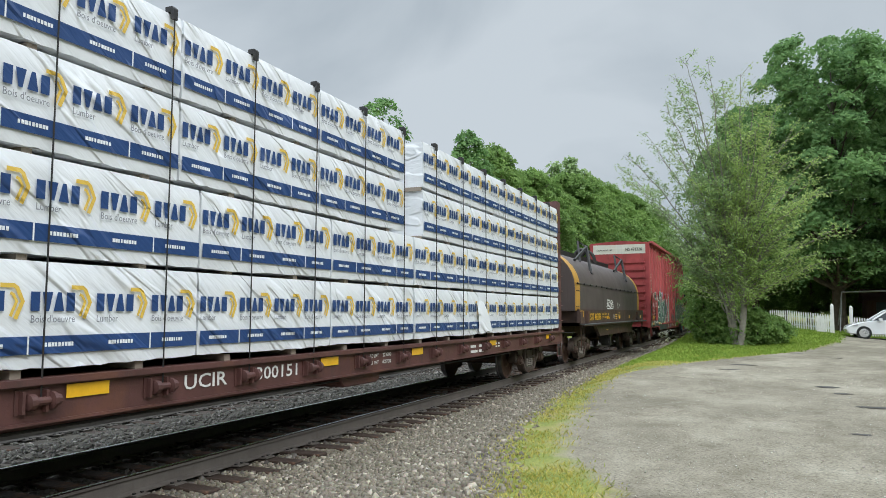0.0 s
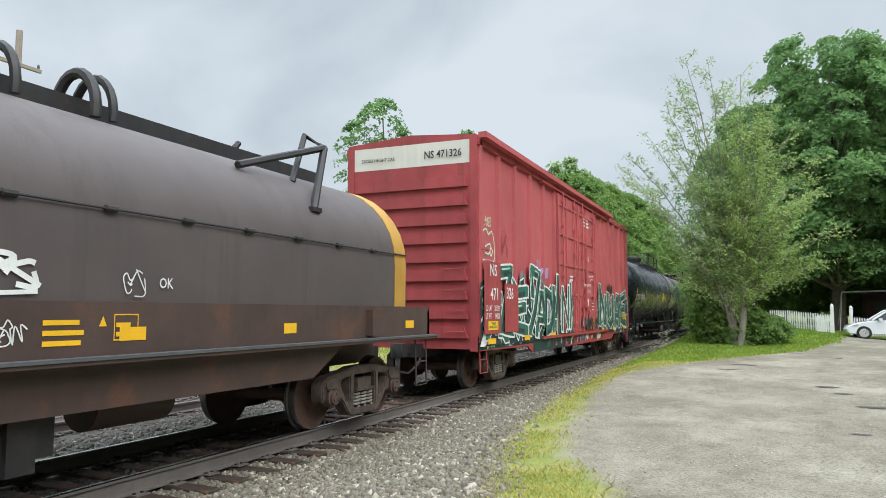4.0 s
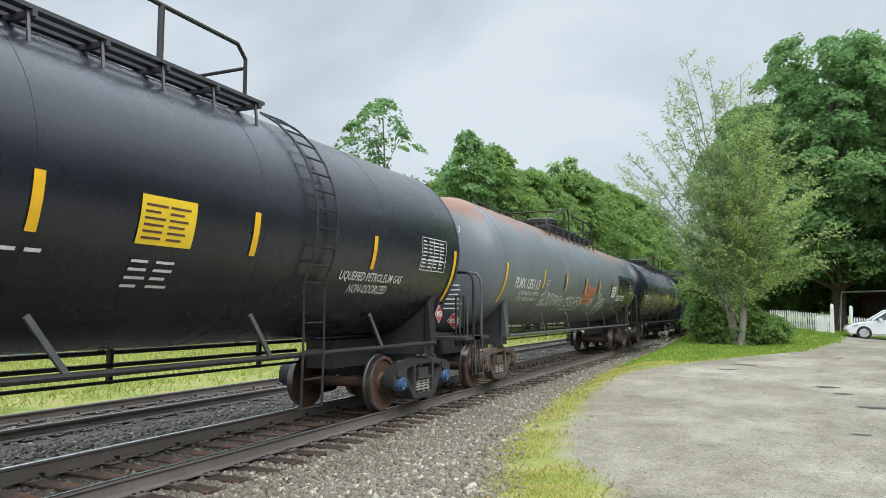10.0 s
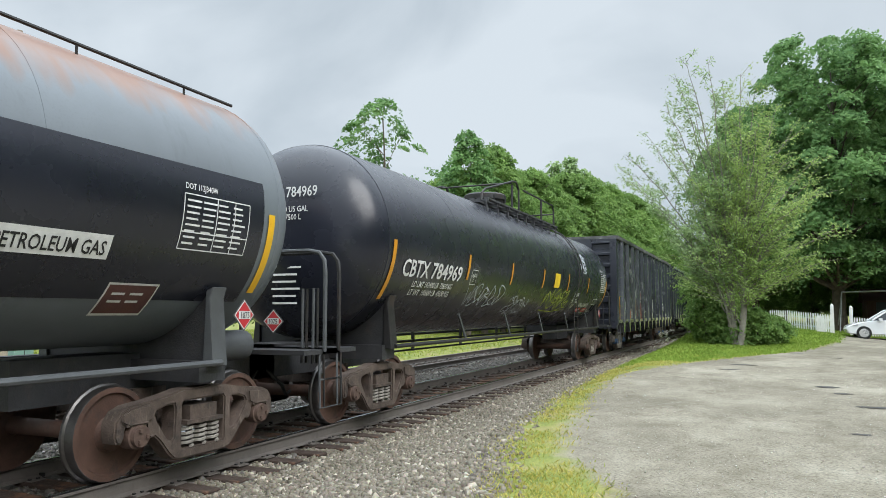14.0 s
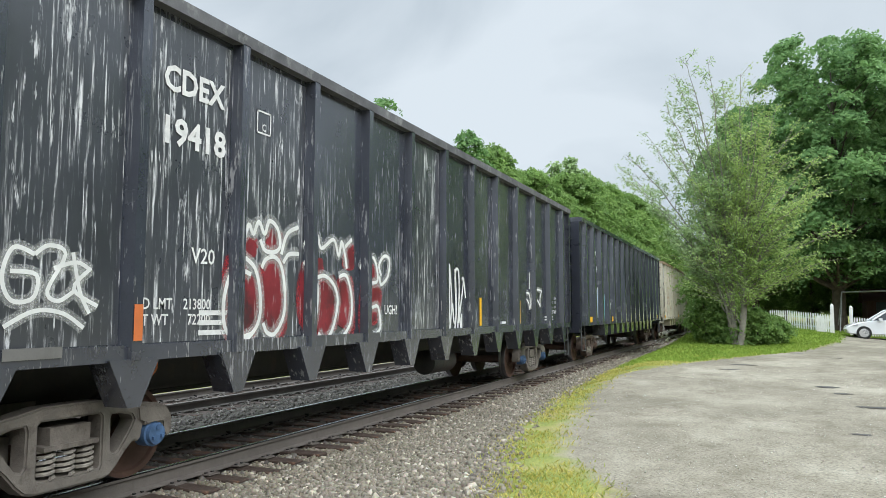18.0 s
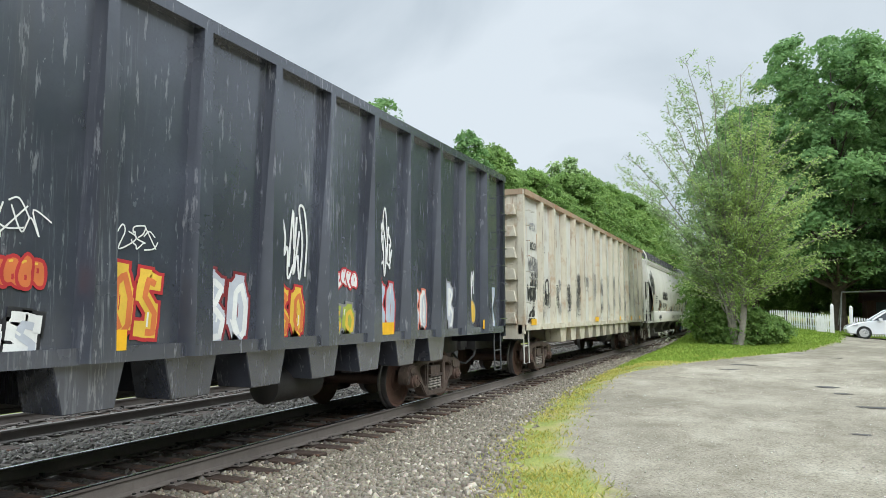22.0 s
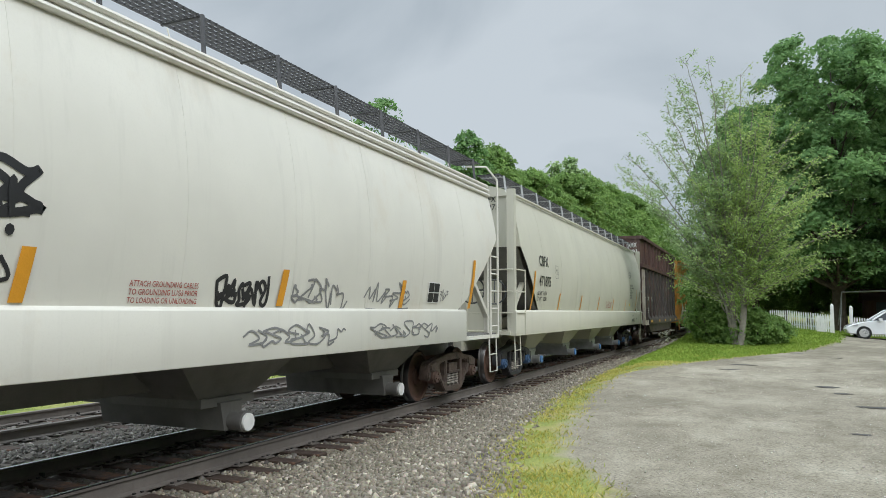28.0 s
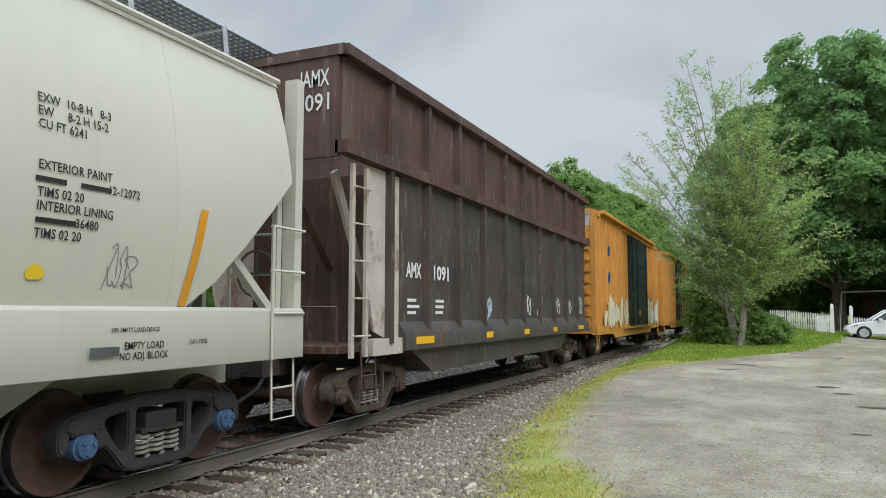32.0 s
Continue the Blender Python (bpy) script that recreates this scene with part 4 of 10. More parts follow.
def scribble(root, yc, zc, w, h, fx, material, seed, width=0.03, n=9, label=""):
    """A sprayed row of strokes, with a trailing flourish."""
    rnd = random.Random(seed)
    bm = bmesh.new()
    m = max(2, n // 2)
    slant = rnd.uniform(-0.1, 0.3)
    for k in range(m):
        cw = w / m
        sc = rnd.uniform(0.75, 1.1)
        for pts in glyph(rnd):
            key = [(-w / 2 + cw * (k - 0.2 + a * 1.4) + (b - 0.5) * h * slant * 0.5 + rnd.uniform(-0.3, 0.3) * cw, (b - 0.5) * h * sc + rnd.uniform(-0.16, 0.16) * h) for a, b in pts]
            fine = []
            q = len(key)
            for i in range(q - 1):
                p0, p1, p2, p3 = key[max(0, i - 1)], key[i], key[i + 1], key[min(q - 1, i + 2)]
                for j in range(5):
                    t = j / 5
                    fine.append(tuple(0.5 * (2 * p1[c] + (p2[c] - p0[c]) * t + (2 * p0[c] - 5 * p1[c] + 4 * p2[c] - p3[c]) * t * t + (3 * p1[c] - p0[c] - 3 * p2[c] + p3[c]) * t ** 3) for c in (0, 1)))
            fine.append(key[-1])
            ribbon(bm, fine, width, fx, 0.006 + 0.0005 * (k % 3), yc, zc)
    if n > 8 and rnd.random() < 0.6:
        ribbon(bm, [(-w * 0.45, -h * 0.62), (0, -h * 0.7), (w * 0.5, -h * 0.58)], width * 0.8, fx, 0.007, yc, zc)
    return part("graffiti_scribble", bm, material, root, label)


def blob(rnd, w, h, spiky=0.0, n=14, corner=0.0):
    pts = []
    ph = rnd.uniform(0, 6.28)
    for k in range(n):
        a = 2 * math.pi * k / n
        r = 0.5 * (1 + 0.16 * math.sin(2 * a + ph) + 0.1 * math.sin(3 * a + 2 * ph)) * (1 + spiky * rnd.uniform(-0.5, 0.6))
        c, s = math.cos(a), math.sin(a)
        m = max(abs(c), abs(s)) ** corner
        pts.append((c * r * w / m, s * r * h / m))
    return pts


def fill(bm, pts, fx, lift, yc, zc, mi=0, scale=1.0, dy=0.0, dz=0.0):
    v = []
    for a, b in pts:
        z = zc + b * scale + dz
        v.append(bm.verts.new((fx(z) + lift, yc + a * scale + dy, z)))
    f = bm.faces.new(v)
    f.material_index = mi
    if f.normal.x < 0:
        f.normal_flip()


def blob_piece(root, yc, zc, w, h, n, outline, body, mark, seed, fx, label, rim=0.045):
    """Overlapping sprayed balloons: rim, filling and a short inner stroke, each balloon a part."""
    rnd = random.Random(seed)
    for k in range(n):
        cw = w / n
        cy = yc - w / 2 + cw * (k + 0.5)
        hh = h * rnd.uniform(0.72, 1.0)
        cz = zc - h / 2 + hh / 2 + rnd.uniform(0, 1) * (h - hh)
        pts = blob(rnd, cw * 1.12, hh, 0.05, 22, rnd.uniform(0.2, 0.6))
        e = 0.0016 * (k % 4)
        bm = bmesh.new()
        out = []
        for a, b in pts:
            ln = math.hypot(a, b) or 1
            out.append((a + a / ln * rim, b + b / ln * rim))
        fill(bm, out, fx, 0.003 + e, cy, cz, 0)
        fill(bm, pts, fx, 0.0037 + e, cy, cz, 1)
        dz = rnd.uniform(-0.2, 0.1) * hh
        ribbon(bm, [(0.0, dz - hh * 0.1), (cw * 0.03, dz), (0.0, dz + hh * 0.1)], rim * 0.7, fx, 0.0042 + e, cy, cz, mi=0)
        q = [(a * 0.55 - cw * 0.12, b * 0.3 + hh * 0.22) for a, b in pts[4:9]]
        ribbon(bm, q, rim * 0.6, fx, 0.0042 + e, cy, cz, mi=2)
        part("graffiti_bubble", bm, [outline, body, mark], root, label)


def wild_piece(root, y0, y1, z0, z1, mats, seed, fx, n, label="", low=None):
    """Big angular sprayed shapes: a dark ground, interlocking arms with pale outlines, small accents.
    mats: ground, body, outline, light body, accent."""
    rnd = random.Random(seed)
    w, h = (y1 - y0) / n, z1 - z0
    bm = bmesh.new()
    m = n * 5
    tops = [z1 - h * rnd.uniform(0.08, 0.42) for k in range(m + 1)]
    for k in range(m):
        ya, yb = y0 + (y1 - y0) * k / m, y0 + (y1 - y0) * (k + 1) / m
        q = [(ya, z0), (yb, z0), (yb, tops[k + 1]), (ya, tops[k])]
        bm.faces.new([bm.verts.new((fx(z) + 0.004, y, z)) for y, z in q]).material_index = 0
    part("graffiti_ground", bm, mats, root)
    def shard(bm, p, q, wd, bend, lift, mi, grow):
        """A bent blade with a pointed tip, kept inside the strip."""
        p, q = Vector(p), Vector(q)
        d = (q - p).normalized()
        nn = Vector((-d.y, d.x))
        m = (p + q) / 2 + nn * bend
        half = wd / 2 + grow
        a0, tip = p - d * grow, q + d * grow * 1.8
        pts = [a0 + nn * half, (a0 + m) / 2 + nn * (half + 0.2 * bend), m + nn * half * 0.9, (m + tip) / 2 + nn * half * 0.55, tip,
               (m + tip) / 2 - nn * half * 0.45, m - nn * half * 0.75, a0 - nn * half * 0.9]
        fill(bm, [(min(max(c.x, y0), y1), min(max(c.y, z0), z1)) for c in pts], fx, lift, 0, 0, mi)
    e = 0.0
    for k in range(n * 4):
        yc = y0 + (y1 - y0) * (k + rnd.uniform(0.1, 0.9)) / (n * 4)
        zc = z0 + h * rnd.uniform(0.15, 0.7)
        ang = rnd.choice((1, -1)) * math.radians(rnd.uniform(25, 85))
        ln = h * rnd.uniform(0.4, 0.85)
        wd = rnd.uniform(0.18, 0.38)
        d = (math.cos(ang) * ln / 2, math.sin(ang) * ln / 2)
        p, q = (yc - d[0], zc - d[1]), (yc + d[0], zc + d[1])
        if rnd.random() < 0.4:
            p, q = q, p
        bend = rnd.uniform(-0.2, 0.2)
        body = 1 if rnd.random() < 0.7 else 0
        bm = bmesh.new()
        shard(bm, p, q, wd, bend, 0.0055 + e, 2, 0.045)
        shard(bm, p, q, wd, bend, 0.0062 + e, body, 0.0)
        shard(bm, (p[0] * 0.8 + q[0] * 0.2, p[1] * 0.8 + q[1] * 0.2), (p[0] * 0.3 + q[0] * 0.7, p[1] * 0.3 + q[1] * 0.7), wd * 0.25, bend * 0.6, 0.0069 + e, 3 if body else 1, 0.0)
        part("graffiti_shape", bm, mats, root, label)
        e += 0.0002
    for k in range(n):
        bm = bmesh.new()
        yc, zc = rnd.uniform(y0, y1), rnd.uniform(z0, z0 + h * 0.8)
        s_ = rnd.uniform(0.06, 0.22)
        pts = [(-s_, -s_ * rnd.random()), (s_ * 0.3, -s_), (s_ * 1.2, 0.1 * s_), (0.1 * s_, s_ * rnd.uniform(0.5, 1.4))]
        fill(bm, [(a, max(b, z0 - zc)) for a, b in pts], fx, 0.0135 + 0.0002 * k, yc, zc, rnd.choice((2, 4, 3, 0, 1)))
        part("graffiti_accent", bm, mats, root)


def solid(name, c, rough=0.5):
    return surf(name, c, rough, var=0.18, scale=3, bump=0.04)


G = {k: solid("spray_" + k, c) for k, c in {
    "white": (0.74, 0.75, 0.72), "green": (0.035, 0.135, 0.095), "teal_dark": (0.018, 0.045, 0.05), "mint": (0.52, 0.68, 0.55), "lilac": (0.42, 0.30, 0.50),
    "black": (0.02, 0.02, 0.022), "red": (0.45, 0.03, 0.035), "red_dark": (0.20, 0.02, 0.025), "pale_blue": (0.42, 0.52, 0.62), "teal": (0.16, 0.42, 0.45), "maroon": (0.11, 0.02, 0.025), "silver": (0.48, 0.51, 0.56),
    "yellow": (0.72, 0.47, 0.06), "orange": (0.62, 0.17, 0.05), "lime": (0.36, 0.42, 0.06), "coral": (0.65, 0.19, 0.12), "grey": (0.22, 0.22, 0.22), "cream": (0.7, 0.66, 0.48)}.items()}


def overspray(name, c, alpha):
    """The thin mist of paint beside a sprayed line."""
    m = solid(name, c)
    n, l = m.node_tree.nodes, m.node_tree.links
    no = n.new("ShaderNodeTexNoise")
    no.inputs["Scale"].default_value = 60.0
    r = n.new("ShaderNodeMapRange")
    r.inputs["From Min"].default_value, r.inputs["From Max"].default_value, r.inputs["To Max"].default_value = 0.3, 0.7, alpha * 2
    l.new(n.new("ShaderNodeTexCoord").outputs["Object"], no.inputs["Vector"])
    l.new(no.outputs["Fac"], r.inputs["Value"])
    l.new(r.outputs["Result"], n["Principled BSDF"].inputs["Alpha"])
    return m


MIST = {"white": overspray("mist_white", (0.74, 0.75, 0.72), 0.22), "red": overspray("mist_red", (0.42, 0.03, 0.04), 0.5), "lilac": overspray("mist_lilac", (0.46, 0.34, 0.55), 0.3)}


def curve_through(key, step=5):
    """A smooth line through key points."""
    q = len(key)
    fine = []
    for i in range(q - 1):
        p0, p1, p2, p3 = key[max(0, i - 1)], key[i], key[i + 1], key[min(q - 1, i + 2)]
        for j in range(step):
            t = j / step
            fine.append(tuple(0.5 * (2 * p1[c] + (p2[c] - p0[c]) * t + (2 * p0[c] - 5 * p1[c] + 4 * p2[c] - p3[c]) * t * t + (3 * p1[c] - p0[c] - 3 * p2[c] + p3[c]) * t ** 3) for c in (0, 1)))
    return fine + [tuple(key[-1])]


def sprayed_lines(root, lines, fx, width, paint, label, mist=None):
    """Sprayed lines through (y, z) points, each a soft mist with a solid core."""
    for k, key in enumerate(lines):
        fine = curve_through(key)
        bm = bmesh.new()
        if mist:
            for wd, up in ((width * 3.2, 0.0), (width * 2.0, 0.0006)):
                ribbon(bm, fine, wd, fx, 0.006 + up + 0.0003 * (k % 5), 0, 0, mi=1)
        ribbon(bm, fine, width, fx, 0.0085 + 0.0003 * (k % 5), 0, 0)
        part("graffiti_line", bm, [paint, mist] if mist else [paint], root, label)


def block_shapes(root, spots, fx, mats, fat, label, seed, rim=0.045, lift0=0.017):
    """Broad sprayed bars bent into blocks: each with a pale rim, a dark shade, a filling and pale glints.
    spots: (y, z, width, height, strokes in a unit box). mats: shade, filling, rim, glint."""
    rnd = random.Random(seed)
    e = lift0
    for y, z, w, h, strokes in spots:
        bm = bmesh.new()
        lines = []
        for st in strokes:
            pts = []
            for a, b in zip(st, st[1:]):
                pts += [(a[0] + (b[0] - a[0]) * i / 4, a[1] + (b[1] - a[1]) * i / 4) for i in range(4)]
            pts.append(st[-1])
            lines.append([(y + p[0] * w, z + p[1] * h) for p in pts])
        for wd, lift, mi in ((fat + 2 * rim, 0.0, 2), (fat, 0.0016, 1)):
            for k, line in enumerate(lines):
                ribbon(bm, line, wd, fx, 0.005 + lift + e + 0.0003 * k, 0, 0, mi=mi)
                for c in line[::4]:
                    n = 4
                    fill(bm, [(wd * 0.66 * math.cos(g), wd * 0.66 * math.sin(g)) for g in np.linspace(0.7, 0.7 + 2 * math.pi * (n - 1) / n, n)], fx, 0.0053 + lift + e + 0.0003 * k, c[0], c[1], mi)
        for k, line in enumerate(lines):
            ribbon(bm, [(a + fat * 0.22, b - fat * 0.18) for a, b in line[1:-1]], fat * 0.42, fx, 0.0082 + e + 0.0002 * k, 0, 0, mi=0)
            i = rnd.randrange(max(1, len(line) - 5))
            ribbon(bm, [(a - fat * 0.26, b + fat * 0.2) for a, b in line[i:i + 4]], fat * 0.14, fx, 0.0092 + e + 0.0002 * k, 0, 0, mi=3)
        part("graffiti_shape", bm, mats, root, label)
        e += 0.0021


# ---- lumber on a bulkhead flatcar ----
def wrapped_block(sx, ya, yb, z0, z1, rnd):
    """One wrapped stack of boards on the side sx of the beam, its skin pulled into a few creases."""
    bm = bmesh.new()
    ny, nz = 26, 10
    folds = [(rnd.uniform(-3, 3), rnd.uniform(2, 6), rnd.uniform(0, 6.28), rnd.uniform(0.2, 0.9)) for _ in range(4)]
    grid = {}
    wob = rnd.uniform(0, 6)
    for j in range(ny + 1):
        for k in range(nz + 1):
            yy = ya + (yb - ya) * j / ny
            zz = z0 + (z1 - z0) * k / nz
            bulge = 0.0055 * sum(w * (1 - abs(math.sin(fy * yy + fz * zz + p))) ** 4 for fy, fz, p, w in folds) + 0.0015 * rnd.random()
            if k == 0:
                zz += 0.008 * math.sin(2.3 * yy + wob) + rnd.uniform(-0.010, 0.004)
            edge_in = 0.018 if k == nz else 0.006 if k == 0 else 0.0
            grid[j, k] = bm.verts.new((sx * (1.432 + min(0.02, bulge) - edge_in), yy, zz))
    inner = {(j, k): bm.verts.new((sx * 0.16, ya + (yb - ya) * j / ny, z1 if k else z0)) for j in (0, ny) for k in (0, 1)}
    for j in range(ny):
        for k in range(nz):
            bm.faces.new((grid[j, k], grid[j + 1, k], grid[j + 1, k + 1], grid[j, k + 1]))
    bm.faces.new([grid[j, nz] for j in range(ny + 1)] + [inner[ny, 1], inner[0, 1]])
    bm.faces.new([grid[j, 0] for j in range(ny, -1, -1)] + [inner[0, 0], inner[ny, 0]])
    bm.faces.new([grid[0, k] for k in range(nz + 1)] + [inner[0, 1], inner[0, 0]])
    bm.faces.new([grid[ny, k] for k in range(nz, -1, -1)] + [inner[ny, 0], inner[ny, 1]])
    bmesh.ops.recalc_face_normals(bm, faces=bm.faces[:])
    return bm


def lumber_car():
    c0 = 9.2
    root = car_root("centerbeam_flatcar", "brown flatcar stacked with white-wrapped lumber bundles", "rail car", c0)
    y0, y1 = -1.9 - c0, 20.3 - c0
    bm = bmesh.new()
    box(bm, -1.35, 1.35, y0, y1, 0.98, 1.10)
    part("deck", bm, M["flat_brown"], root)
    for s in (-1, 1):
        bm = bmesh.new()
        prism(bm, [(y0, 1.072), (y0, 0.80), (y0 + 3, 0.78), (y1 - 3, 0.78), (y1, 0.80), (y1, 1.072)], s * 1.36, s * 1.44)
        box(bm, min(s * 1.30, s * 1.50), max(s * 1.30, s * 1.50), y0, y1, 1.07, 1.12)
        box(bm, min(s * 1.36, s * 1.47), max(s * 1.36, s * 1.47), y0, y1, 0.765, 0.79)
        part("side_sill", bm, M["flat_brown"], root)
    bm = bmesh.new()
    prism(bm, [(y0 + 4.2, 0.98), (y0 + 4.2, 0.8), (y0 + 6.5, 0.52), (y1 - 6.5, 0.52), (y1 - 4.2, 0.8), (y1 - 4.2, 0.98)], -0.35, 0.35)
    part("centre_sill", bm, M["flat_brown"], root)
    # equipment box hung under the side sill
    bm = bmesh.new()
    prism(bm, [(-0.62, 0.80), (-0.60, 0.66), (-0.52, 0.60), (0.40, 0.60), (0.48, 0.66), (0.50, 0.80)], 0.85, 1.34)
    part("equipment_box", bm, M["flat_brown"], root, bevel=0.015)
    bm = bmesh.new()
    tube(bm, [(1.30, -6.8, 0.70), (1.30, 7.0, 0.70)], 0.014, 6)
    part("brake_pipe", bm, M["iron"], root)
    bm = bmesh.new()
    box(bm, -0.12, 0.12, y0 + 0.3, y1 - 0.3, 1.1, 4.5)
    part("centre_beam", bm, M["flat_brown"], root)
    for yb in (y0, y1 - 0.32):
        bm = bmesh.new()
        box(bm, -1.42, 1.42, yb, yb + 0.32, 1.1, 4.78)
        part("bulkhead", bm, M["flat_brown"], root, bevel=0.015)
        rung_parts(root, M["flat_brown"], 1.42, yb + 0.16, 1.4, 4.3, 0.24, 8, stand=0.05)
    # winches along the side sill, each with its ratchet plate
    winches = [-1.49 + 1.25 * k for k in range(-7, 10)]
    for k, yw in enumerate(winches):
        bm = bmesh.new()
        lathe(bm, [(-0.13, 0.035), (-0.12, 0.062), (-0.07, 0.062), (-0.06, 0.034), (0.06, 0.034), (0.07, 0.072), (0.10, 0.072), (0.105, 0.045), (0.15, 0.045), (0.155, 0.02)], 10, (1.49, yw, 0.945), "y")
        box(bm, 1.42, 1.50, yw - 0.17, yw - 0.145, 0.86, 1.03)
        box(bm, 1.42, 1.50, yw + 0.03, yw + 0.055, 0.86, 1.03)
        box(bm, 1.44, 1.452, yw - 0.20, yw + 0.08, 0.85, 1.04)
        part("winch", bm, M["flat_brown"], root)
    for yr in (-8.5, -5.0, -1.30, 1.34, 5.0, 9.35):
        decal(root, "reflector", yr, yr + 0.42, 0.94, 1.05, flat(1.452), M["yellow_mark"])
    letters(root, "UCIR", -3.38, 0.88, 0.20, flat(1.44), M["white_paint"], width=0.62)
    letters(root, "300151", -2.17, 0.88, 0.20, flat(1.44), M["white_paint"], width=0.78)
    for z, (a, b) in ((0.975, ("LD LMT", "223300")), (0.875, ("LT WT", "62700"))):
        letters(root, a, 0.12, z, 0.075, flat(1.44), M["white_paint"], width=0.25)
        letters(root, b, 0.50, z, 0.075, flat(1.44), M["white_paint"], width=0.27)
    bars(root, 13.6 - c0, 0.84, 0.9, 0.2, 2, flat(1.44), M["white_paint"], 1, cols=2)
    bars(root, 5.5, 0.90, 0.3, 0.12, 2, flat(1.456), M["white_paint"], 3, cols=2)
    bogies(root, (-0.35 - c0, 18.15 - c0), "brown")
    couplers(root, y0, y1)
    sill_step(root, 1.4, y1 - 0.3, 0.42, 0.9, 0.42, M["flat_brown"])
    # wrapped bundles, four high, both sides of the beam
    rnd = random.Random(7)
    zs = [1.17, 2.05, 2.885, 3.72, 4.56]
    starts_low = [10.62 - 2.46 * k for k in range(5, 0, -1)] + [10.68 + 2.38 * k for k in range(0, 4)]
    starts_up = [10.30 - 2.46 * k for k in range(5, 0, -1)] + [11.0 + 2.25 * k for k in range(0, 4)]
    side = flat(1.448)
    WORDS = []
    for text in ("Lumber", "Bois d'oeuvre"):
        w = letters(None, text, 0, 0, 0.085, flat(0), M["print_grey"], 0.0, align="LEFT", bold=0.0)
        WORDS.append(w.data)
        bpy.data.objects.remove(w)
    bm = bmesh.new()
    box(bm, -1.39, 1.39, -0.045, 0.045, -0.035, 0.03)
    stick = part("dunnage_stick", bm, M["pole_wood"], root)
    stick_mesh = stick.data
    bpy.data.objects.remove(stick)
    for r in range(4):
        st = starts_low if r < 2 else starts_up
        for i, ys in enumerate(st):
            ye = (st[i + 1] if i + 1 < len(st) and i != 4 else (10.64 if r < 2 and i == 4 else 10.30 if i == 4 else 19.95)) - 0.03
            ya, yb = max(ys - c0, y0 + 0.34), ye - c0
            text = "white plastic-wrapped lumber bundle with blue and yellow print"
            part("lumber_bundle", wrapped_block(-1, ya, yb, zs[r] + 0.03, zs[r + 1] - 0.02, rnd), M["wrap"], root, text)
            bundle = part("lumber_bundle", wrapped_block(1, ya, yb, zs[r] + 0.03, zs[r + 1] - 0.02, rnd), M["wrap"], root, text)
            # print: a blue band with pale bars, and blue and yellow emblems
            zb = zs[r] + 0.135
            decal(bundle, "printed_band", ya + 0.01, yb - 0.01, zb, zb + 0.14, side, M["navy"])
            nrep = max(2, round((yb - ya) / 0.61))
            for q in range(nrep):
                yc = ya + (yb - ya) * (q + 0.5) / nrep
                bars(bundle, yc - 0.03, zb + 0.055, 0.27, 0.055, 1, side, M["wrap"], q, "band_print", lift=0.008, cols=9, fat=0.6)
                if q % 2:
                    decal(bundle, "band_divider", yc - 0.315, yc - 0.30, zb, zb + 0.14, side, M["wrap"], lift=0.008)
                bm = bmesh.new()
                zt = zs[r] + 0.47
                # emblem: four upright blocks and a nested chevron, drawn as plain shapes
                for b in range(4):
                    a = yc - 0.30 + b * 0.105
                    shape = ((0, 0), (0.078, 0), (0.078, 0.15), (0, 0.15)) if b != 1 else ((0.022, 0), (0.056, 0), (0.085, 0.15), (-0.005, 0.15))
                    if b == 2:
                        shape = ((-0.008, 0), (0.085, 0), (0.056, 0.15), (0.022, 0.15))
                    bm.faces.new([bm.verts.new((side(0) + 0.006, a + y, zt + z)) for y, z in shape])
                part("printed_emblem", bm, M["navy"], bundle)
                bm = bmesh.new()
                ribbon(bm, [(-0.10, 0.118), (0.01, 0.118), (0.035, 0.10), (0.085, 0.0), (0.03, -0.135)], 0.034, side, 0.007, yc + 0.155, zt + 0.075)
                ribbon(bm, [(-0.02, 0.062), (0.005, 0.05), (0.035, 0.0), (-0.01, -0.115)], 0.024, side, 0.0075, yc + 0.155, zt + 0.075)
                part("printed_chevron", bm, M["gold"], bundle)
                word = WORDS[(q + r) % 2]
                o = new("lettering", word)
                o.parent = bundle
                o.location = (side(0) + 0.007, yc - 0.30, zt - 0.09)
        # boards of dunnage under the layer
        yy = y0 + 0.9
        while yy < y1 - 0.6:
            o = new("dunnage_stick", stick_mesh)
            o.parent = root
            o.location = (0, yy, zs[r] - 0.015 if r == 0 else zs[r])
            yy += 1.2
    # tie-down cables over the load and their corner shoes
    for yw in winches:
        bm = bmesh.new()
        tube(bm, [(1.475, yw, 0.95), (1.478, yw, 2.8), (1.475, yw, 4.52), (1.42, yw, 4.575), (0.1, yw, 4.585)], 0.0075, 5)
        part("tie_down_cable", bm, M["iron"], root)
        bm = bmesh.new()
        prism(bm, [(1.38, 4.545), (1.452, 4.545), (1.452, 4.47), (1.486, 4.47), (1.486, 4.575), (1.465, 4.60), (1.38, 4.60)], yw - 0.03, yw + 0.03, "y")
        part("corner_shoe", bm, M["iron"], root)
    # torn wrap hanging open on a lower bundle
    bm = bmesh.new()
    pts = [(13.95, 1.22), (14.42, 1.24), (14.2, 1.38), (14.02, 1.55), (13.8, 1.78), (13.66, 1.86), (13.72, 1.62), (13.9, 1.4)]
    # flat black shape on the skin paints the darkness inside the tear
    fill(bm, [(a - c0, b) for a, b in pts], side, 0.010, 0, 0)
    part("wrap_hole", bm, M["black_paint"], root, "tear in the plastic wrap, its dark inside painted black")
    bm = bmesh.new()
    rows = []
    for k in range(7):
        f = k / 6
        ya, yb = 13.46 + 0.10 * f - c0, 13.70 + 0.28 * f - c0
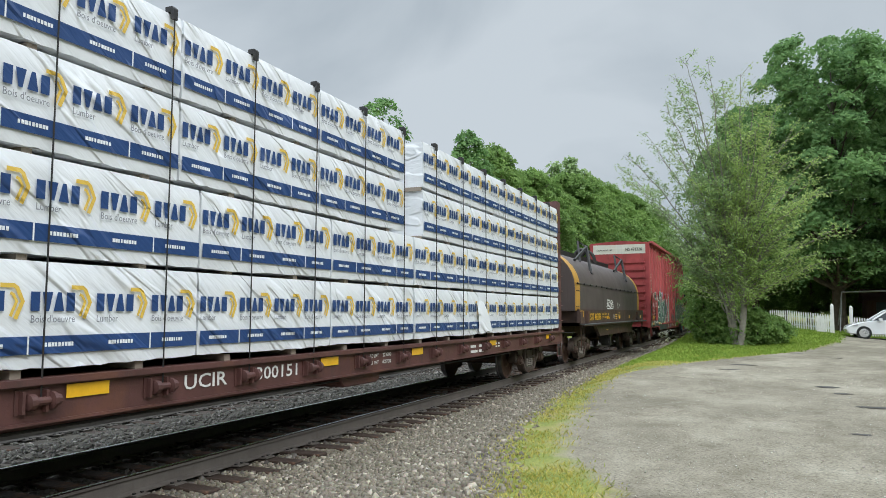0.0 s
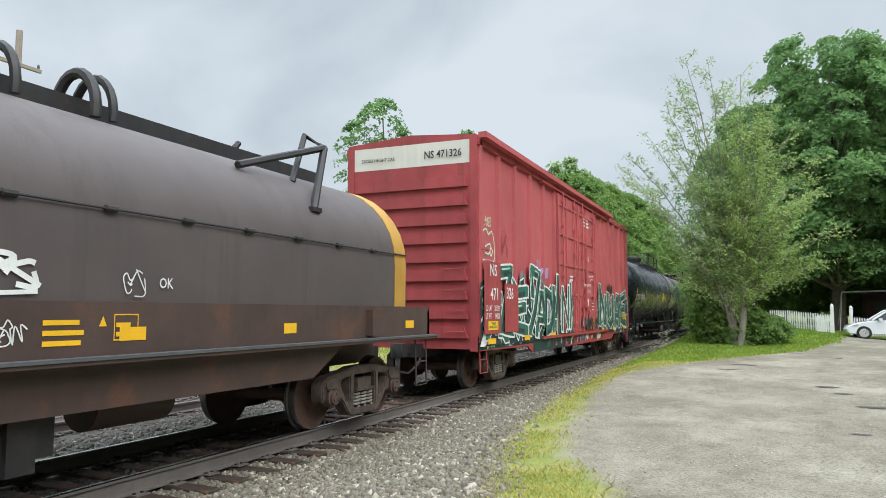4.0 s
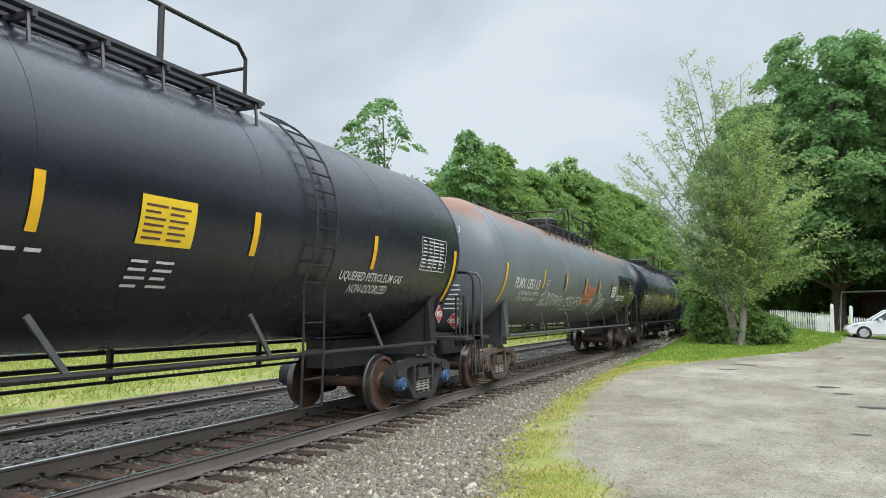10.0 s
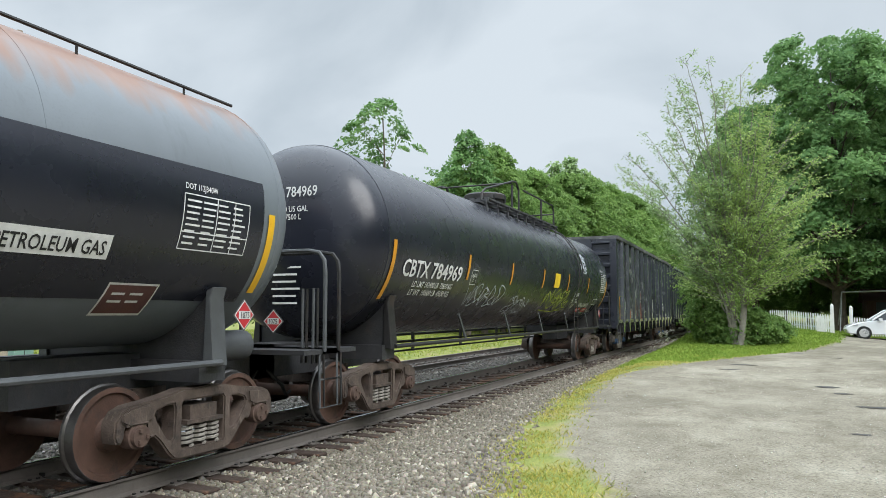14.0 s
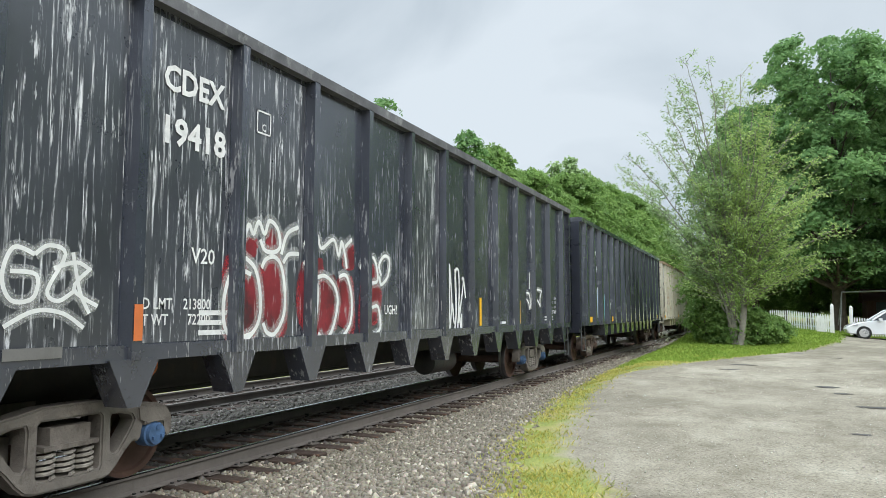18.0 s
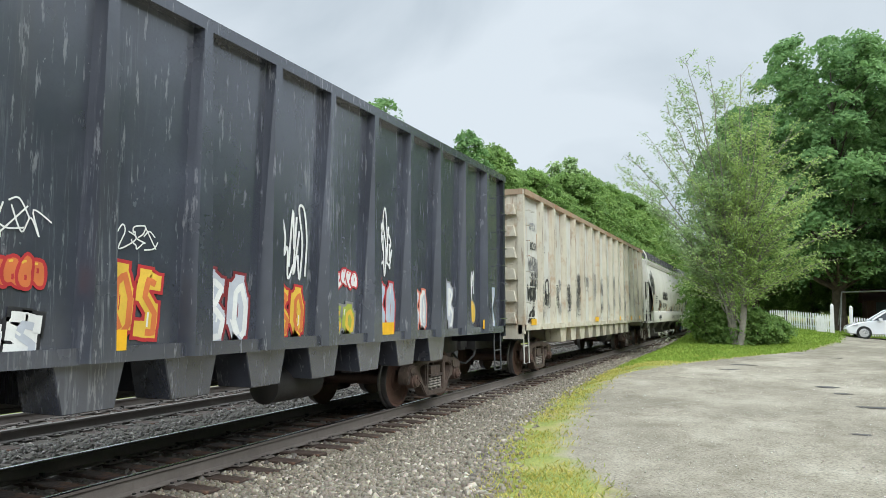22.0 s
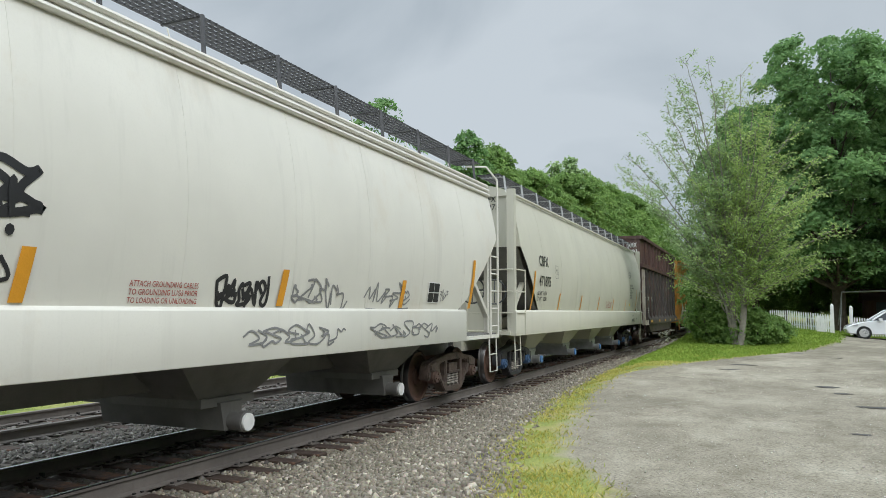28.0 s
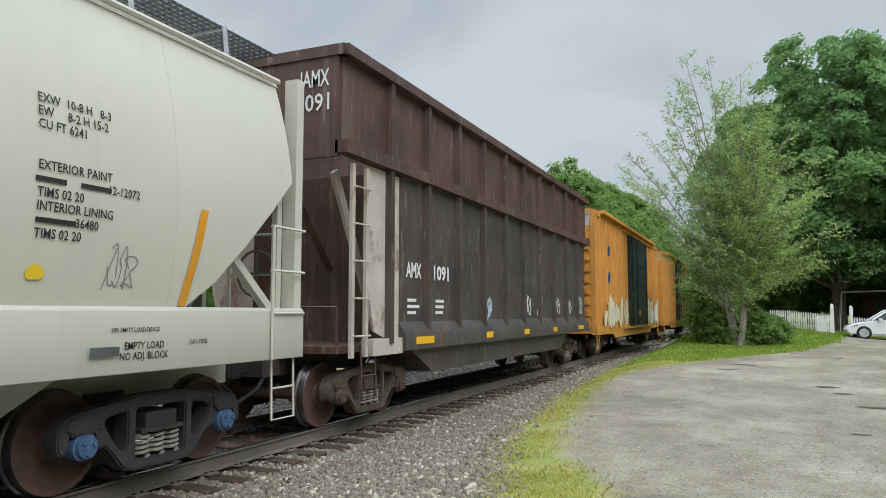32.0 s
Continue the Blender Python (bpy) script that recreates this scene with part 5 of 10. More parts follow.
        z = 1.86 - 0.64 * f
        rows.append([bm.verts.new((1.462 + d + 0.02 * math.sin(3 * f + d * 9), ya + (yb - ya) * g, z - 0.03 * math.sin(5 * g + f))) for g, d in ((0, 0.0), (0.35, 0.05 * f), (0.7, 0.10 * f), (1.0, 0.15 * f + 0.02))])
    for a, b in zip(rows, rows[1:]):
        for k in range(3):
            bm.faces.new((a[k], a[k + 1], b[k + 1], b[k]))
    part("torn_wrap", bm, M["wrap"], root, "loose white flap of torn wrap")


lumber_car()


# ---- coil car ----
def coil_car():
    c0 = 29.1
    root = car_root("coil_car", "brown steel-coil car with a rounded hood and yellow hood ends", "rail car", c0)
    y0, y1 = 22.44 - c0, 35.81 - c0
    bm = bmesh.new()
    for s in (-1, 1):
        prism(bm, [(y0, 1.72), (y0, 1.25), (y1, 1.25), (y1, 1.72)], s * 1.38, s * 1.45)
        prism(bm, [(y0 + 2.6, 1.22), (y0 + 3.4, 0.80), (y1 - 3.4, 0.80), (y1 - 2.6, 1.22)], s * 1.30, s * 1.40)
        box(bm, s * 1.34, s * 1.60, y0, y1, 1.20, 1.26)
    box(bm, -1.45, 1.45, y0, y0 + 0.08, 1.2, 1.66)
    box(bm, -1.45, 1.45, y1 - 0.08, y1, 1.2, 1.66)
    box(bm, -1.4, 1.4, y0, y1, 1.2, 1.3)
    box(bm, -0.32, 0.32, y0 - 0.1, y1 + 0.1, 0.78, 1.2)
    part("underframe", bm, M["coil_frame"], root)
    bm = bmesh.new()
    box(bm, 1.46, 1.615, y0 - 0.02, y1 + 0.02, 1.235, 1.262)
    part("running_board", bm, M["pipe_grey"], root)
    # hood: straight lower side, rounded top
    h0, h1 = 22.22 - c0, 35.05 - c0
    prof = [(1.36, 1.68), (1.37, 2.35)]
    for k in range(1, 16):
        a = math.pi * k / 16
        prof.append((1.37 * math.cos(a) * (1 if abs(math.cos(a)) > 0.3 else 1), 2.40 + 1.26 * math.sin(a)))
    prof += [(-1.37, 2.35), (-1.36, 1.68)]
    bm = bmesh.new()
    prism(bm, prof, h0, h1, "y")
    hood = part("hood", bm, M["hood"], root, "dull brown rounded steel hood")
    for a, b, nm in ((h0 + 0.0, h0 + 0.66, "front"), (h1 - 0.4, h1, "rear")):
        bm = bmesh.new()
        prism(bm, [(x * 1.004 + math.copysign(0.004, x), z + 0.006) for x, z in prof], a + 0.03, b, "y")
        part("hood_band", bm, M["hood_yellow"], hood, "yellow painted band at the hood's end")
        bm = bmesh.new()
        e = a - 0.015 if nm == "front" else b + 0.0
        prism(bm, [(x * 0.997, z) for x, z in prof], e, e + 0.04, "y")
        part("hood_end_plate", bm, M["hood"], hood)
    bm = bmesh.new()
    tube(bm, [(1.385, h0 + 0.1, 2.54), (1.385, h1, 2.54)], 0.013, 6)
    yy = h0 + 0.35
    while yy < h1 - 0.3:
        lathe(bm, [(-0.07, 0.015), (-0.06, 0.032), (0.06, 0.032), (0.07, 0.015)], 7, (1.385, yy, 2.54), "y")
        box(bm, 1.33, 1.385, yy - 0.02, yy + 0.02, 2.525, 2.555)
        yy += 0.95
    part("hood_seam", bm, M["iron"], hood)
    bm = bmesh.new()
    box(bm, -0.10, 0.10, h0 + 1.6, h1 - 0.6, 3.64, 3.88)
    part("roof_ridge", bm, M["iron"], hood)
    for yc in (-3.0, 4.25):
        bm = bmesh.new()
        for sx in (-1, 1):
            tube(bm, [(sx * 1.2, yc - 0.69, 3.0), (sx * 0.9, yc, 4.0)], 0.055, 6)
            tube(bm, [(sx * 0.8, yc - 0.63, 3.40), (sx * 0.6, yc - 0.06, 4.2), (sx * 0.9, yc, 4.0)], 0.045, 6)
            tube(bm, [(sx * 0.9, yc - 1.88, 3.40), (sx * 0.9, yc, 4.0)], 0.05, 6)
            box(bm, min(sx * 1.1, sx * 1.26), max(sx * 1.1, sx * 1.26), yc - 0.8, yc - 0.58, 2.96, 3.02)
        part("lifting_bracket", bm, M["iron"], hood)
    for yc in (-0.35, 0.75):
        bm = bmesh.new()
        tube(bm, [(0.30 * math.cos(a) + 0.1, yc, 3.72 + 0.42 * math.sin(a)) for a in np.linspace(-0.2, 3.34, 13)], 0.06, 7)
        tube(bm, [(0.30 * math.cos(a) + 0.1, yc + 0.22, 3.72 + 0.42 * math.sin(a)) for a in np.linspace(-0.2, 3.34, 13)], 0.05, 7)
        part("lifting_bracket", bm, M["iron"], hood)
    letters(root, "CSXT 495089", -4.38, 1.37, 0.32, flat(1.45), M["yellow_mark"], width=1.98)
    letters(root, "LD LMT 223200\nLT WT    62800", -2.76, 1.53, 0.115, flat(1.45), M["yellow_mark"], width=0.78)
    letters(root, "286K", -1.98, 1.53, 0.10, flat(1.45), M["yellow_mark"], width=0.24)
    letters(root, "CSXT 495725-495924", -0.35, 3.05, 0.16, None, M["yellow_mark"], end=h0 - 0.02)
    letters(root, "CSXT   495089", 0.1, 1.72, 0.19, None, M["yellow_mark"], end=h0 - 0.02)
    decal(root, "reflector", -6.56, -6.10, 1.47, 1.68, flat(1.45), M["yellow_mark"])
    for a, b in ((26.81, 27.25), (29.3, 29.6), (31.7, 31.95), (34.9, 35.2)):
        decal(root, "reflector", a - c0, b - c0, 1.38, 1.50, flat(1.45), M["yellow_mark"])
    for a, b in ((-6.95, -6.62), (-5.86, -5.60), (4.55, 4.75)):
        bm = bmesh.new()
        box(bm, 1.44, 1.56, a, b, 1.30, 1.66)
        part("side_bracket", bm, M["coil_frame"], root, bevel=0.015)
    bars(root, 28.8 - c0, 1.36, 0.5, 0.25, 3, flat(1.45), M["yellow_mark"], 3)
    scribble(root, -1.2, 1.95, 1.3, 0.27, flat(1.375), G["white"], 21, 0.045, 11, "white sprayed scribble")
    scribble(root, 0.4, 1.9, 0.25, 0.25, flat(1.375), G["white"], 22, 0.012, 4)
    letters(root, "OK", 0.8, 1.86, 0.14, flat(1.375), G["white"])
    bm = bmesh.new()
    lathe(bm, [(-0.5, 0.05), (-0.48, 0.24), (0.48, 0.24), (0.5, 0.05)], 14, (0.75, 30.0 - c0, 0.75), "y")
    part("air_reservoir", bm, M["coil_frame"], root)
    bm = bmesh.new()
    box(bm, 0.85, 1.2, 28.3 - c0, 28.9 - c0, 0.45, 0.85)
    box(bm, 0.9, 1.25, 28.45 - c0, 28.7 - c0, 0.35, 0.95)
    part("brake_valve", bm, M["iron"], root, bevel=0.03)
    bogies(root, (24.05 - c0, 34.2 - c0), "brown")
    couplers(root, y0, y1)
    sill_step(root, 1.45, y0 + 0.35, 0.45, 1.2, 0.4, M["coil_frame"])
    sill_step(root, 1.45, y1 - 0.35, 0.45, 1.2, 0.4, M["coil_frame"])
    rung_parts(root, M["iron"], 1.0, y0, 1.0, 1.0, 0.6, 1, "x")
    rung_parts(root, M["iron"], 1.37, h0 + 0.25, 1.8, 2.3, 0.3, 2)
    # framed notice, warning triangle and small yellow print on the side sill
    bm = bmesh.new()
    ribbon(bm, [(-0.13, -0.11), (0.13, -0.11), (0.13, 0.11), (-0.13, 0.11)], 0.014, flat(1.45), 0.006, 0.27, 1.50, closed=True)
    part("plate_box", bm, M["yellow_mark"], root)
    bars(root, 0.27, 1.42, 0.22, 0.16, 2, flat(1.45), M["yellow_mark"], 41)
    bm = bmesh.new()
    fill(bm, [(-0.04, -0.04), (0.04, -0.04), (0.0, 0.05)], flat(1.45), 0.006, 0.02, 1.55)
    part("warning_triangle", bm, M["yellow_mark"], root)
    decal(root, "reflector", -2.12, -1.75, 1.38, 1.45, flat(1.45), M["yellow_mark"])
    scribble(root, -0.85, 1.47, 0.28, 0.2, flat(1.45), G["white"], 47, 0.012, 6)
    bars(root, -1.9, 0.98, 0.45, 0.05, 1, flat(1.40), M["yellow_mark"], 42)


coil_car()


# ---- boxcars ----
def boxcar(name, label, c0, half, top, paint, dark, door_spec, posts, end_paint, tcs, style):
    root = car_root(name, label, "rail car", c0)
    y0, y1, zb = -half, half, 1.02
    bm = bmesh.new()
    for s in (-1, 1):
        box(bm, s * 1.40, s * 1.46, y0 + 0.04, y1 - 0.04, zb, top - 0.12)
    part("side_wall", bm, paint, root)
    bm = bmesh.new()
    prism(bm, [(-1.5, top - 0.10), (1.5, top - 0.10), (1.48, top - 0.03), (0, top + 0.08), (-1.48, top - 0.03)], y0, y1, "y")
    k = y0 + 0.6
    while k < y1 - 0.3:
        prism(bm, [(-1.45, top - 0.02), (1.45, top - 0.02), (0, top + 0.11)], k, k + 0.12, "y")
        k += 1.1
    part("roof", bm, end_paint, root)
    for y in posts:
        for s in (-1, 1):
            bm = bmesh.new()
            prism(bm, [(s * 1.455, y - 0.085), (s * 1.535, y - 0.06), (s * 1.535, y + 0.06), (s * 1.455, y + 0.085)], zb, top - 0.14, "z")
            part("side_post", bm, paint, root)
    bm = bmesh.new()
    for s in (-1, 1):
        box(bm, s * 1.44, s * 1.535, y0, y1, top - 0.24, top - 0.10)
        prism(bm, [(y0, zb + 0.12), (y0, 0.86), (-half * 0.62, 0.82), (-half * 0.58, 0.66), (half * 0.58, 0.66), (half * 0.62, 0.82), (y1, 0.86), (y1, zb + 0.12)], s * 1.455, s * 1.50)
    part("side_sill", bm, dark, root)
    for y, s in ((y0, -1), (y1, 1)):
        bm = bmesh.new()
        a, b = sorted((y, y - s * 0.06))
        box(bm, -1.46, 1.46, a, b, 0.9, top - 0.1)
        zz = zb + 0.1
        while zz < top - 0.75:
            prism(bm, [(-1.3, zz), (1.3, zz), (1.22, zz + 0.22), (-1.22, zz + 0.22)], y, y + s * 0.07, "y")
            zz += 0.38
        for xx in (-1, 1):
            box(bm, min(xx * 1.34, xx * 1.5), max(xx * 1.34, xx * 1.5), a - 0.02, b + 0.02, 0.86, top - 0.08)
        part("end_wall", bm, dark if s < 0 else paint, root)
    bm = bmesh.new()
    box(bm, -1.40, 1.40, y0 - 0.003, y0 + 0.05, top - 0.60, top - 0.12)
    part("end_panel", bm, M["chip_white"] if name == "yellow_boxcar" else M["hop_white"], root, "pale painted panel above the end ribs")
    bm = bmesh.new()
    box(bm, -0.3, 0.3, y0 - 0.1, y1 + 0.1, 0.72, 1.0)
    box(bm, -1.4, 1.4, y0 + 0.1, y1 - 0.1, 0.98, 1.03)
    for k in range(8):
        yy = y0 + 2.6 + (y1 - y0 - 5.2) * k / 7
        box(bm, -1.45, 1.45, yy - 0.06, yy + 0.06, 0.75, 1.0)
    part("underframe", bm, M["iron"], root)
    rung_parts(root, dark, 1.46, y0 + 0.35, 1.25, 2.9, 0.42, 5)
    rung_parts(root, dark, 1.46, y1 - 0.35, 1.25, 2.9, 0.42, 5)
    rung_parts(root, dark, 1.05, y0 - 0.03, 1.25, 2.5, 0.42, 4, "x")
    sill_step(root, 1.47, y0 + 0.35, 0.42, 0.95, 0.4, dark)
    sill_step(root, 1.47, y1 - 0.35, 0.42, 0.95, 0.4, dark)
    for da, db, dm, lab in door_spec:
        bm = bmesh.new()
        box(bm, 1.47, 1.545, da, db, zb + 0.02, top - 0.30)
        door = part("door", bm, dm, root, lab, bevel=0.01)
        for y in (da + 0.06, db - 0.06, da + (db - da) * 0.42):
            bm = bmesh.new()
            box(bm, 1.545, 1.585, y - 0.05, y + 0.05, zb + 0.04, top - 0.32)
            part("door_stiffener", bm, dm, door)
        for k in range(5):
            z = zb + 0.3 + (top - zb - 0.9) * k / 4
            bm = bmesh.new()
            box(bm, 1.545, 1.578, da, db, z - 0.03, z + 0.03)
            part("door_stiffener", bm, dm, door)
        for y in (da + 0.5, db - 0.5):
            bm = bmesh.new()
            tube(bm, [(1.60, y, zb + 0.0), (1.60, y, top - 0.2)], 0.02, 6)
            for k in range(6):
                z = zb + 0.2 + (top - zb - 0.7) * k / 5
                box(bm, 1.56, 1.63, y - 0.045, y + 0.045, z - 0.04, z + 0.04)
            part("lock_rod", bm, dm, door)
        bm = bmesh.new()
        lathe(bm, [(1.56, 0.14), (1.61, 0.14), (1.61, 0.11), (1.59, 0.10), (1.59, 0.02)], 12, (0, (da + db) / 2, zb + 0.55), "x")
        part("hand_wheel", bm, dark, door)
    bm = bmesh.new()
    lo, hi = min(d[0] for d in door_spec), max(d[1] for d in door_spec)
    box(bm, 1.46, 1.60, lo - 1.6, hi + 1.9, zb - 0.06, zb + 0.01)
    box(bm, 1.46, 1.60, lo - 1.6, hi + 1.9, top - 0.27, top - 0.22)
    part("door_track", bm, dark, root)
    bm = bmesh.new()
    box(bm, 1.505, 1.68, max(y0 + 0.02, lo - 6.0), hi + 2.75, top - 0.10, top + 0.02)
    part("door_header", bm, paint, root, bevel=0.01)
    bogies(root, tcs, style)
    couplers(root, y0, y1)
    return root


def red_boxcar():
    c0 = 46.9
    posts = [-8.75, -7.62, -6.48, -5.27, -4.08, -2.98, 2.32, 3.4, 4.76, 5.8, 7.07, 8.0, 8.75]
    root = boxcar("red_boxcar", "faded red boxcar with plug doors and green-white graffiti", c0, 8.9, 5.25, M["red"], M["red_dark"],
                  [(-2.85, -0.5, M["red"], "red plug door with lock rods"), (-0.42, 2.12, M["red"], "red plug door with lock rods")], posts, M["red_dark"],
                  (40.29 - c0, 53.6 - c0), "brown")
    on = flat(1.537)
    green = [G["teal_dark"], G["green"], G["white"], G["mint"], G["lilac"]]
    rnd = random.Random(4)
    wild_piece(root, -8.85, -2.9, 0.95, 2.45, green, 4, on, 7, "green and white angular graffiti along the side")
    wild_piece(root, -2.85, -1.3, 1.05, 2.3, green, 9, flat(1.59), 2, "green graffiti over the door")
    wild_piece(root, 2.4, 8.4, 0.95, 2.4, [G["teal_dark"], G["green"], G["white"], G["teal_dark"], G["lilac"]], 14, on, 7, "green and white angular graffiti along the side")
    for a, b, zt in ((-8.82, -5.5, 1.55), (-5.5, -2.9, 1.75), (2.45, 8.45, 1.7)):
        bm = bmesh.new()
        k = a
        while k < b:
            k2 = min(b, k + rnd.uniform(0.18, 0.42))
            za, zc = zt - rnd.uniform(0, 0.45), zt - rnd.uniform(0, 0.45)
            bm.faces.new([bm.verts.new((1.5405, y, z)) for y, z in ((k, 0.95), (k2, 0.95), (k2, zc), (k, za))])
            k = k2
        part("graffiti_ground", bm, G["teal_dark"], root)
    zed, ee, aa, dd = [[(0, 0.95), (0.9, 1), (0.1, 0.08), (1, 0.02)]], [[(1, 0.92), (0.12, 0.86), (0.05, 0.1), (1, 0.0)], [(0.15, 0.5), (0.8, 0.55)]], [[(0, 0), (0.42, 0.95), (0.62, 0.95), (1, 0)], [(0.2, 0.36), (0.8, 0.33)]], [[(0.08, 0.0), (0.1, 1), (0.75, 0.9), (1, 0.5), (0.7, 0.06), (0.08, 0.0)]]
    jay, em, en, yu = [[(0.2, 1.05), (0.95, 0.98), (0.5, 0.35), (0.0, 0.0)], [(0.15, 1.0), (0.25, 0.65)]], [[(0, 0), (0.08, 0.85), (0.5, 0.35), (0.92, 1.1), (1, 0)]], [[(0, 0), (0.1, 0.95), (0.85, 0.05), (1, 1)]], [[(0, 1), (0.08, 0.18), (0.5, 0), (0.88, 0.2), (1, 0.95)]]
    cross = [[(0.0, 0.05), (0.5, 0.5), (1.0, 0.1)], [(0.1, 1.0), (0.5, 0.5), (0.95, 1.05)]]
    block_shapes(root, [(-8.5, 1.15, 0.8, 0.75, cross), (-7.75, 1.2, 0.85, 1.35, zed), (-6.75, 1.2, 0.95, 1.0, ee), (-5.55, 1.2, 0.85, 1.38, jay), (-5.0, 1.15, 0.85, 0.95, aa), (-4.25, 1.15, 0.72, 1.0, dd), (-3.45, 1.15, 0.55, 1.25, em)],
                 on, green, 0.25, "dark green sprayed shapes with white rims", 4)
    block_shapes(root, [(-2.65, 1.2, 0.75, 1.1, en), (-1.75, 1.25, 0.3, 1.05, [[(0, 0), (0.4, 0.5), (0.3, 1.1)]])], flat(1.59), green, 0.17, "dark green sprayed shapes over the door", 9, 0.06)
    block_shapes(root, [(2.75, 1.2, 1.05, 1.2, [[(0, 0.1), (0.05, 1.05), (0.9, 0.1)], [(0.75, 0.1), (0.95, 0.75)]]), (4.15, 1.2, 1.0, 1.0, yu), (5.5, 1.2, 0.95, 1.05, aa), (6.75, 1.2, 1.1, 1.15, [[(1, 1.0), (0.1, 0.85), (0.05, 0.12), (0.95, 0.0)], [(0.1, 0.5), (0.7, 0.52)]]), (7.95, 1.7, 0.3, 0.35, dd)],
                 on, green, 0.30, "dark green sprayed shapes with white rims", 14)
    for y, z, r in ((-6.1, 2.45, 0.16), (-5.93, 2.42, 0.1), (-4.45, 2.4, 0.14), (-4.25, 2.3, 0.13), (4.6, 2.5, 0.16), (5.0, 2.45, 0.2)):
        bm = bmesh.new()
        fill(bm, blob(rnd, r * 2, r * 2), on, 0.004, y, z)
        part("graffiti_ball", bm, G["grey"] if y < 0 else G["black"], root, "dark sprayed ball")
    bm = bmesh.new()
    fill(bm, blob(rnd, 0.6, 0.35, 0.15), on, 0.004, -4.75, 2.78)
    part("graffiti_mist", bm, MIST["lilac"], root, "lilac mist of spray paint")
    sprayed_lines(root, [[(-8.55, 2.7), (-8.6, 3.2), (-8.35, 3.35), (-8.2, 3.25), (-8.0, 3.32), (-7.85, 3.1), (-7.85, 2.72), (-8.2, 2.68), (-8.55, 2.7)], [(-8.4, 2.98), (-8.1, 3.05), (-8.15, 2.85), (-8.4, 2.85)], [(-8.05, 2.8), (-7.95, 2.9), (-8.05, 2.98), (-8.1, 2.88), (-8.05, 2.8)]],
                  flat(1.465), 0.028, G["cream"], "pale sprayed outline", MIST["white"])
    decal(root, "graffiti_ground", -8.86, -4.95, 0.88, 1.13, flat(1.50), G["teal_dark"], 0.002)
    decal(root, "graffiti_ground", -5.1, -1.9, 0.665, 1.13, flat(1.50), G["teal_dark"], 0.0025)
    decal(root, "graffiti_ground", 4.9, 8.6, 0.88, 1.13, flat(1.50), G["teal_dark"], 0.002)
    decal(root, "lilac_patch", 8.42, 8.86, 0.95, 1.65, flat(1.467), G["lilac"])
    decal(root, "reflector", 8.78, 8.85, 1.2, 2.1, flat(1.47), M["yellow_mark"])
    sprayed_patches(root, -8.6, -5.3, 0.88, 1.05, [G["teal_dark"], G["lilac"], G["mint"], G["white"], G["green"]], 17, flat(1.503), 26, "graffiti over the side sill")
    sprayed_patches(root, -4.2, 4.2, 0.70, 1.0, [G["maroon"], G["lilac"], G["cream"], G["teal_dark"], G["green"]], 23, flat(1.503), 34, "sprayed dabs over the side sill")
    sprayed_patches(root, 4.8, 8.6, 0.86, 1.02, [G["teal_dark"], G["lilac"], G["white"], G["teal_dark"], G["green"]], 29, flat(1.503), 22, "graffiti over the side sill")
    sprayed_patches(root, -6.6, -3.2, 2.5, 2.8, [G["lilac"], G["lilac"], G["lilac"]], 37, on, 4, "lilac sprayed dab")
    for a, b in ((-8.55, -8.08), (-6.1, -5.65), (-3.76, -3.27), (2.9, 3.3), (4.9, 5.2), (7.15, 7.6)):
        decal(root, "reflector", a, b, 0.985, 1.10, flat(1.584), M["yellow_mark"])
    for y in (7.4,):
        decal(root, "sign_plate", y - 0.35, y + 0.35, 1.35, 1.58, flat(1.584), M["sign_yellow"])
        letters(root, "THIS CAR\nEXCESS HEIGHT", y, 1.49, 0.085, flat(1.588), M["black_paint"])
    letters(root, "NS 471326", 0.75, 4.80, 0.22, None, M["black_paint"], end=-8.92)
    letters(root, "EXCESS HEIGHT CAR", -0.75, 4.82, 0.10, None, M["black_paint"], end=-8.92)
    pt = flat(1.585)
    decal(root, "paint_patch", -8.77, -7.77, 1.19, 2.67, pt, M["red_dark"])
    decal(root, "paint_patch", -7.51, -6.55, 1.20, 2.25, pt, M["red_dark"])
    letters(root, "NS", -8.22, 2.38, 0.34, pt, M["white_paint"], width=0.42)
    letters(root, "471", -8.15, 1.89, 0.34, pt, M["white_paint"], width=0.46)
    letters(root, "326", -7.15, 1.93, 0.34, pt, M["white_paint"], width=0.46)
    letters(root, "LD LMT    201500\nLT WT       84500", -8.27, 1.66, 0.16, pt, M["white_paint"], width=0.82)
    decal(root, "sign_plate", -8.55, -7.95, 1.27, 1.45, pt, M["sign_yellow"], 0.009)
    letters(root, "THIS CAR\nEXCESS HEIGHT", -8.25, 1.38, 0.07, flat(1.594), M["black_paint"], width=0.5)
    on_door = flat(1.588)
    letters(root, "OPEN THIS DOOR FIRST", 0.68, 2.44, 0.13, on_door, M["white_paint"], width=0.95)
    for name, a, b, c, d, thick in (("lock_box", 0.41, 0.89, 1.78, 2.385, 0.05), ("cover_strip", 0.58, 0.79, 2.56, 3.68, 0.03)):
        bm = bmesh.new()
        box(bm, 1.56, 1.588 + thick, a, b, c, d)
        part(name, bm, M["red"], root, bevel=0.006)
    on_box = flat(1.64)
    letters(root, "OPEN", 0.525, 2.24, 0.10, on_box, M["white_paint"], width=0.17)
    letters(root, "CLOSE", 0.76, 2.24, 0.10, on_box, M["white_paint"], width=0.19)
    for a, b in ((0.45, 0.62), (0.68, 0.84)):
        decal(root, "arrow", a, b, 2.325, 2.34, on_box, M["white_paint"])
    decal(root, "paper_label", 0.45, 0.63, 1.84, 2.04, on_box, M["white_paint"])
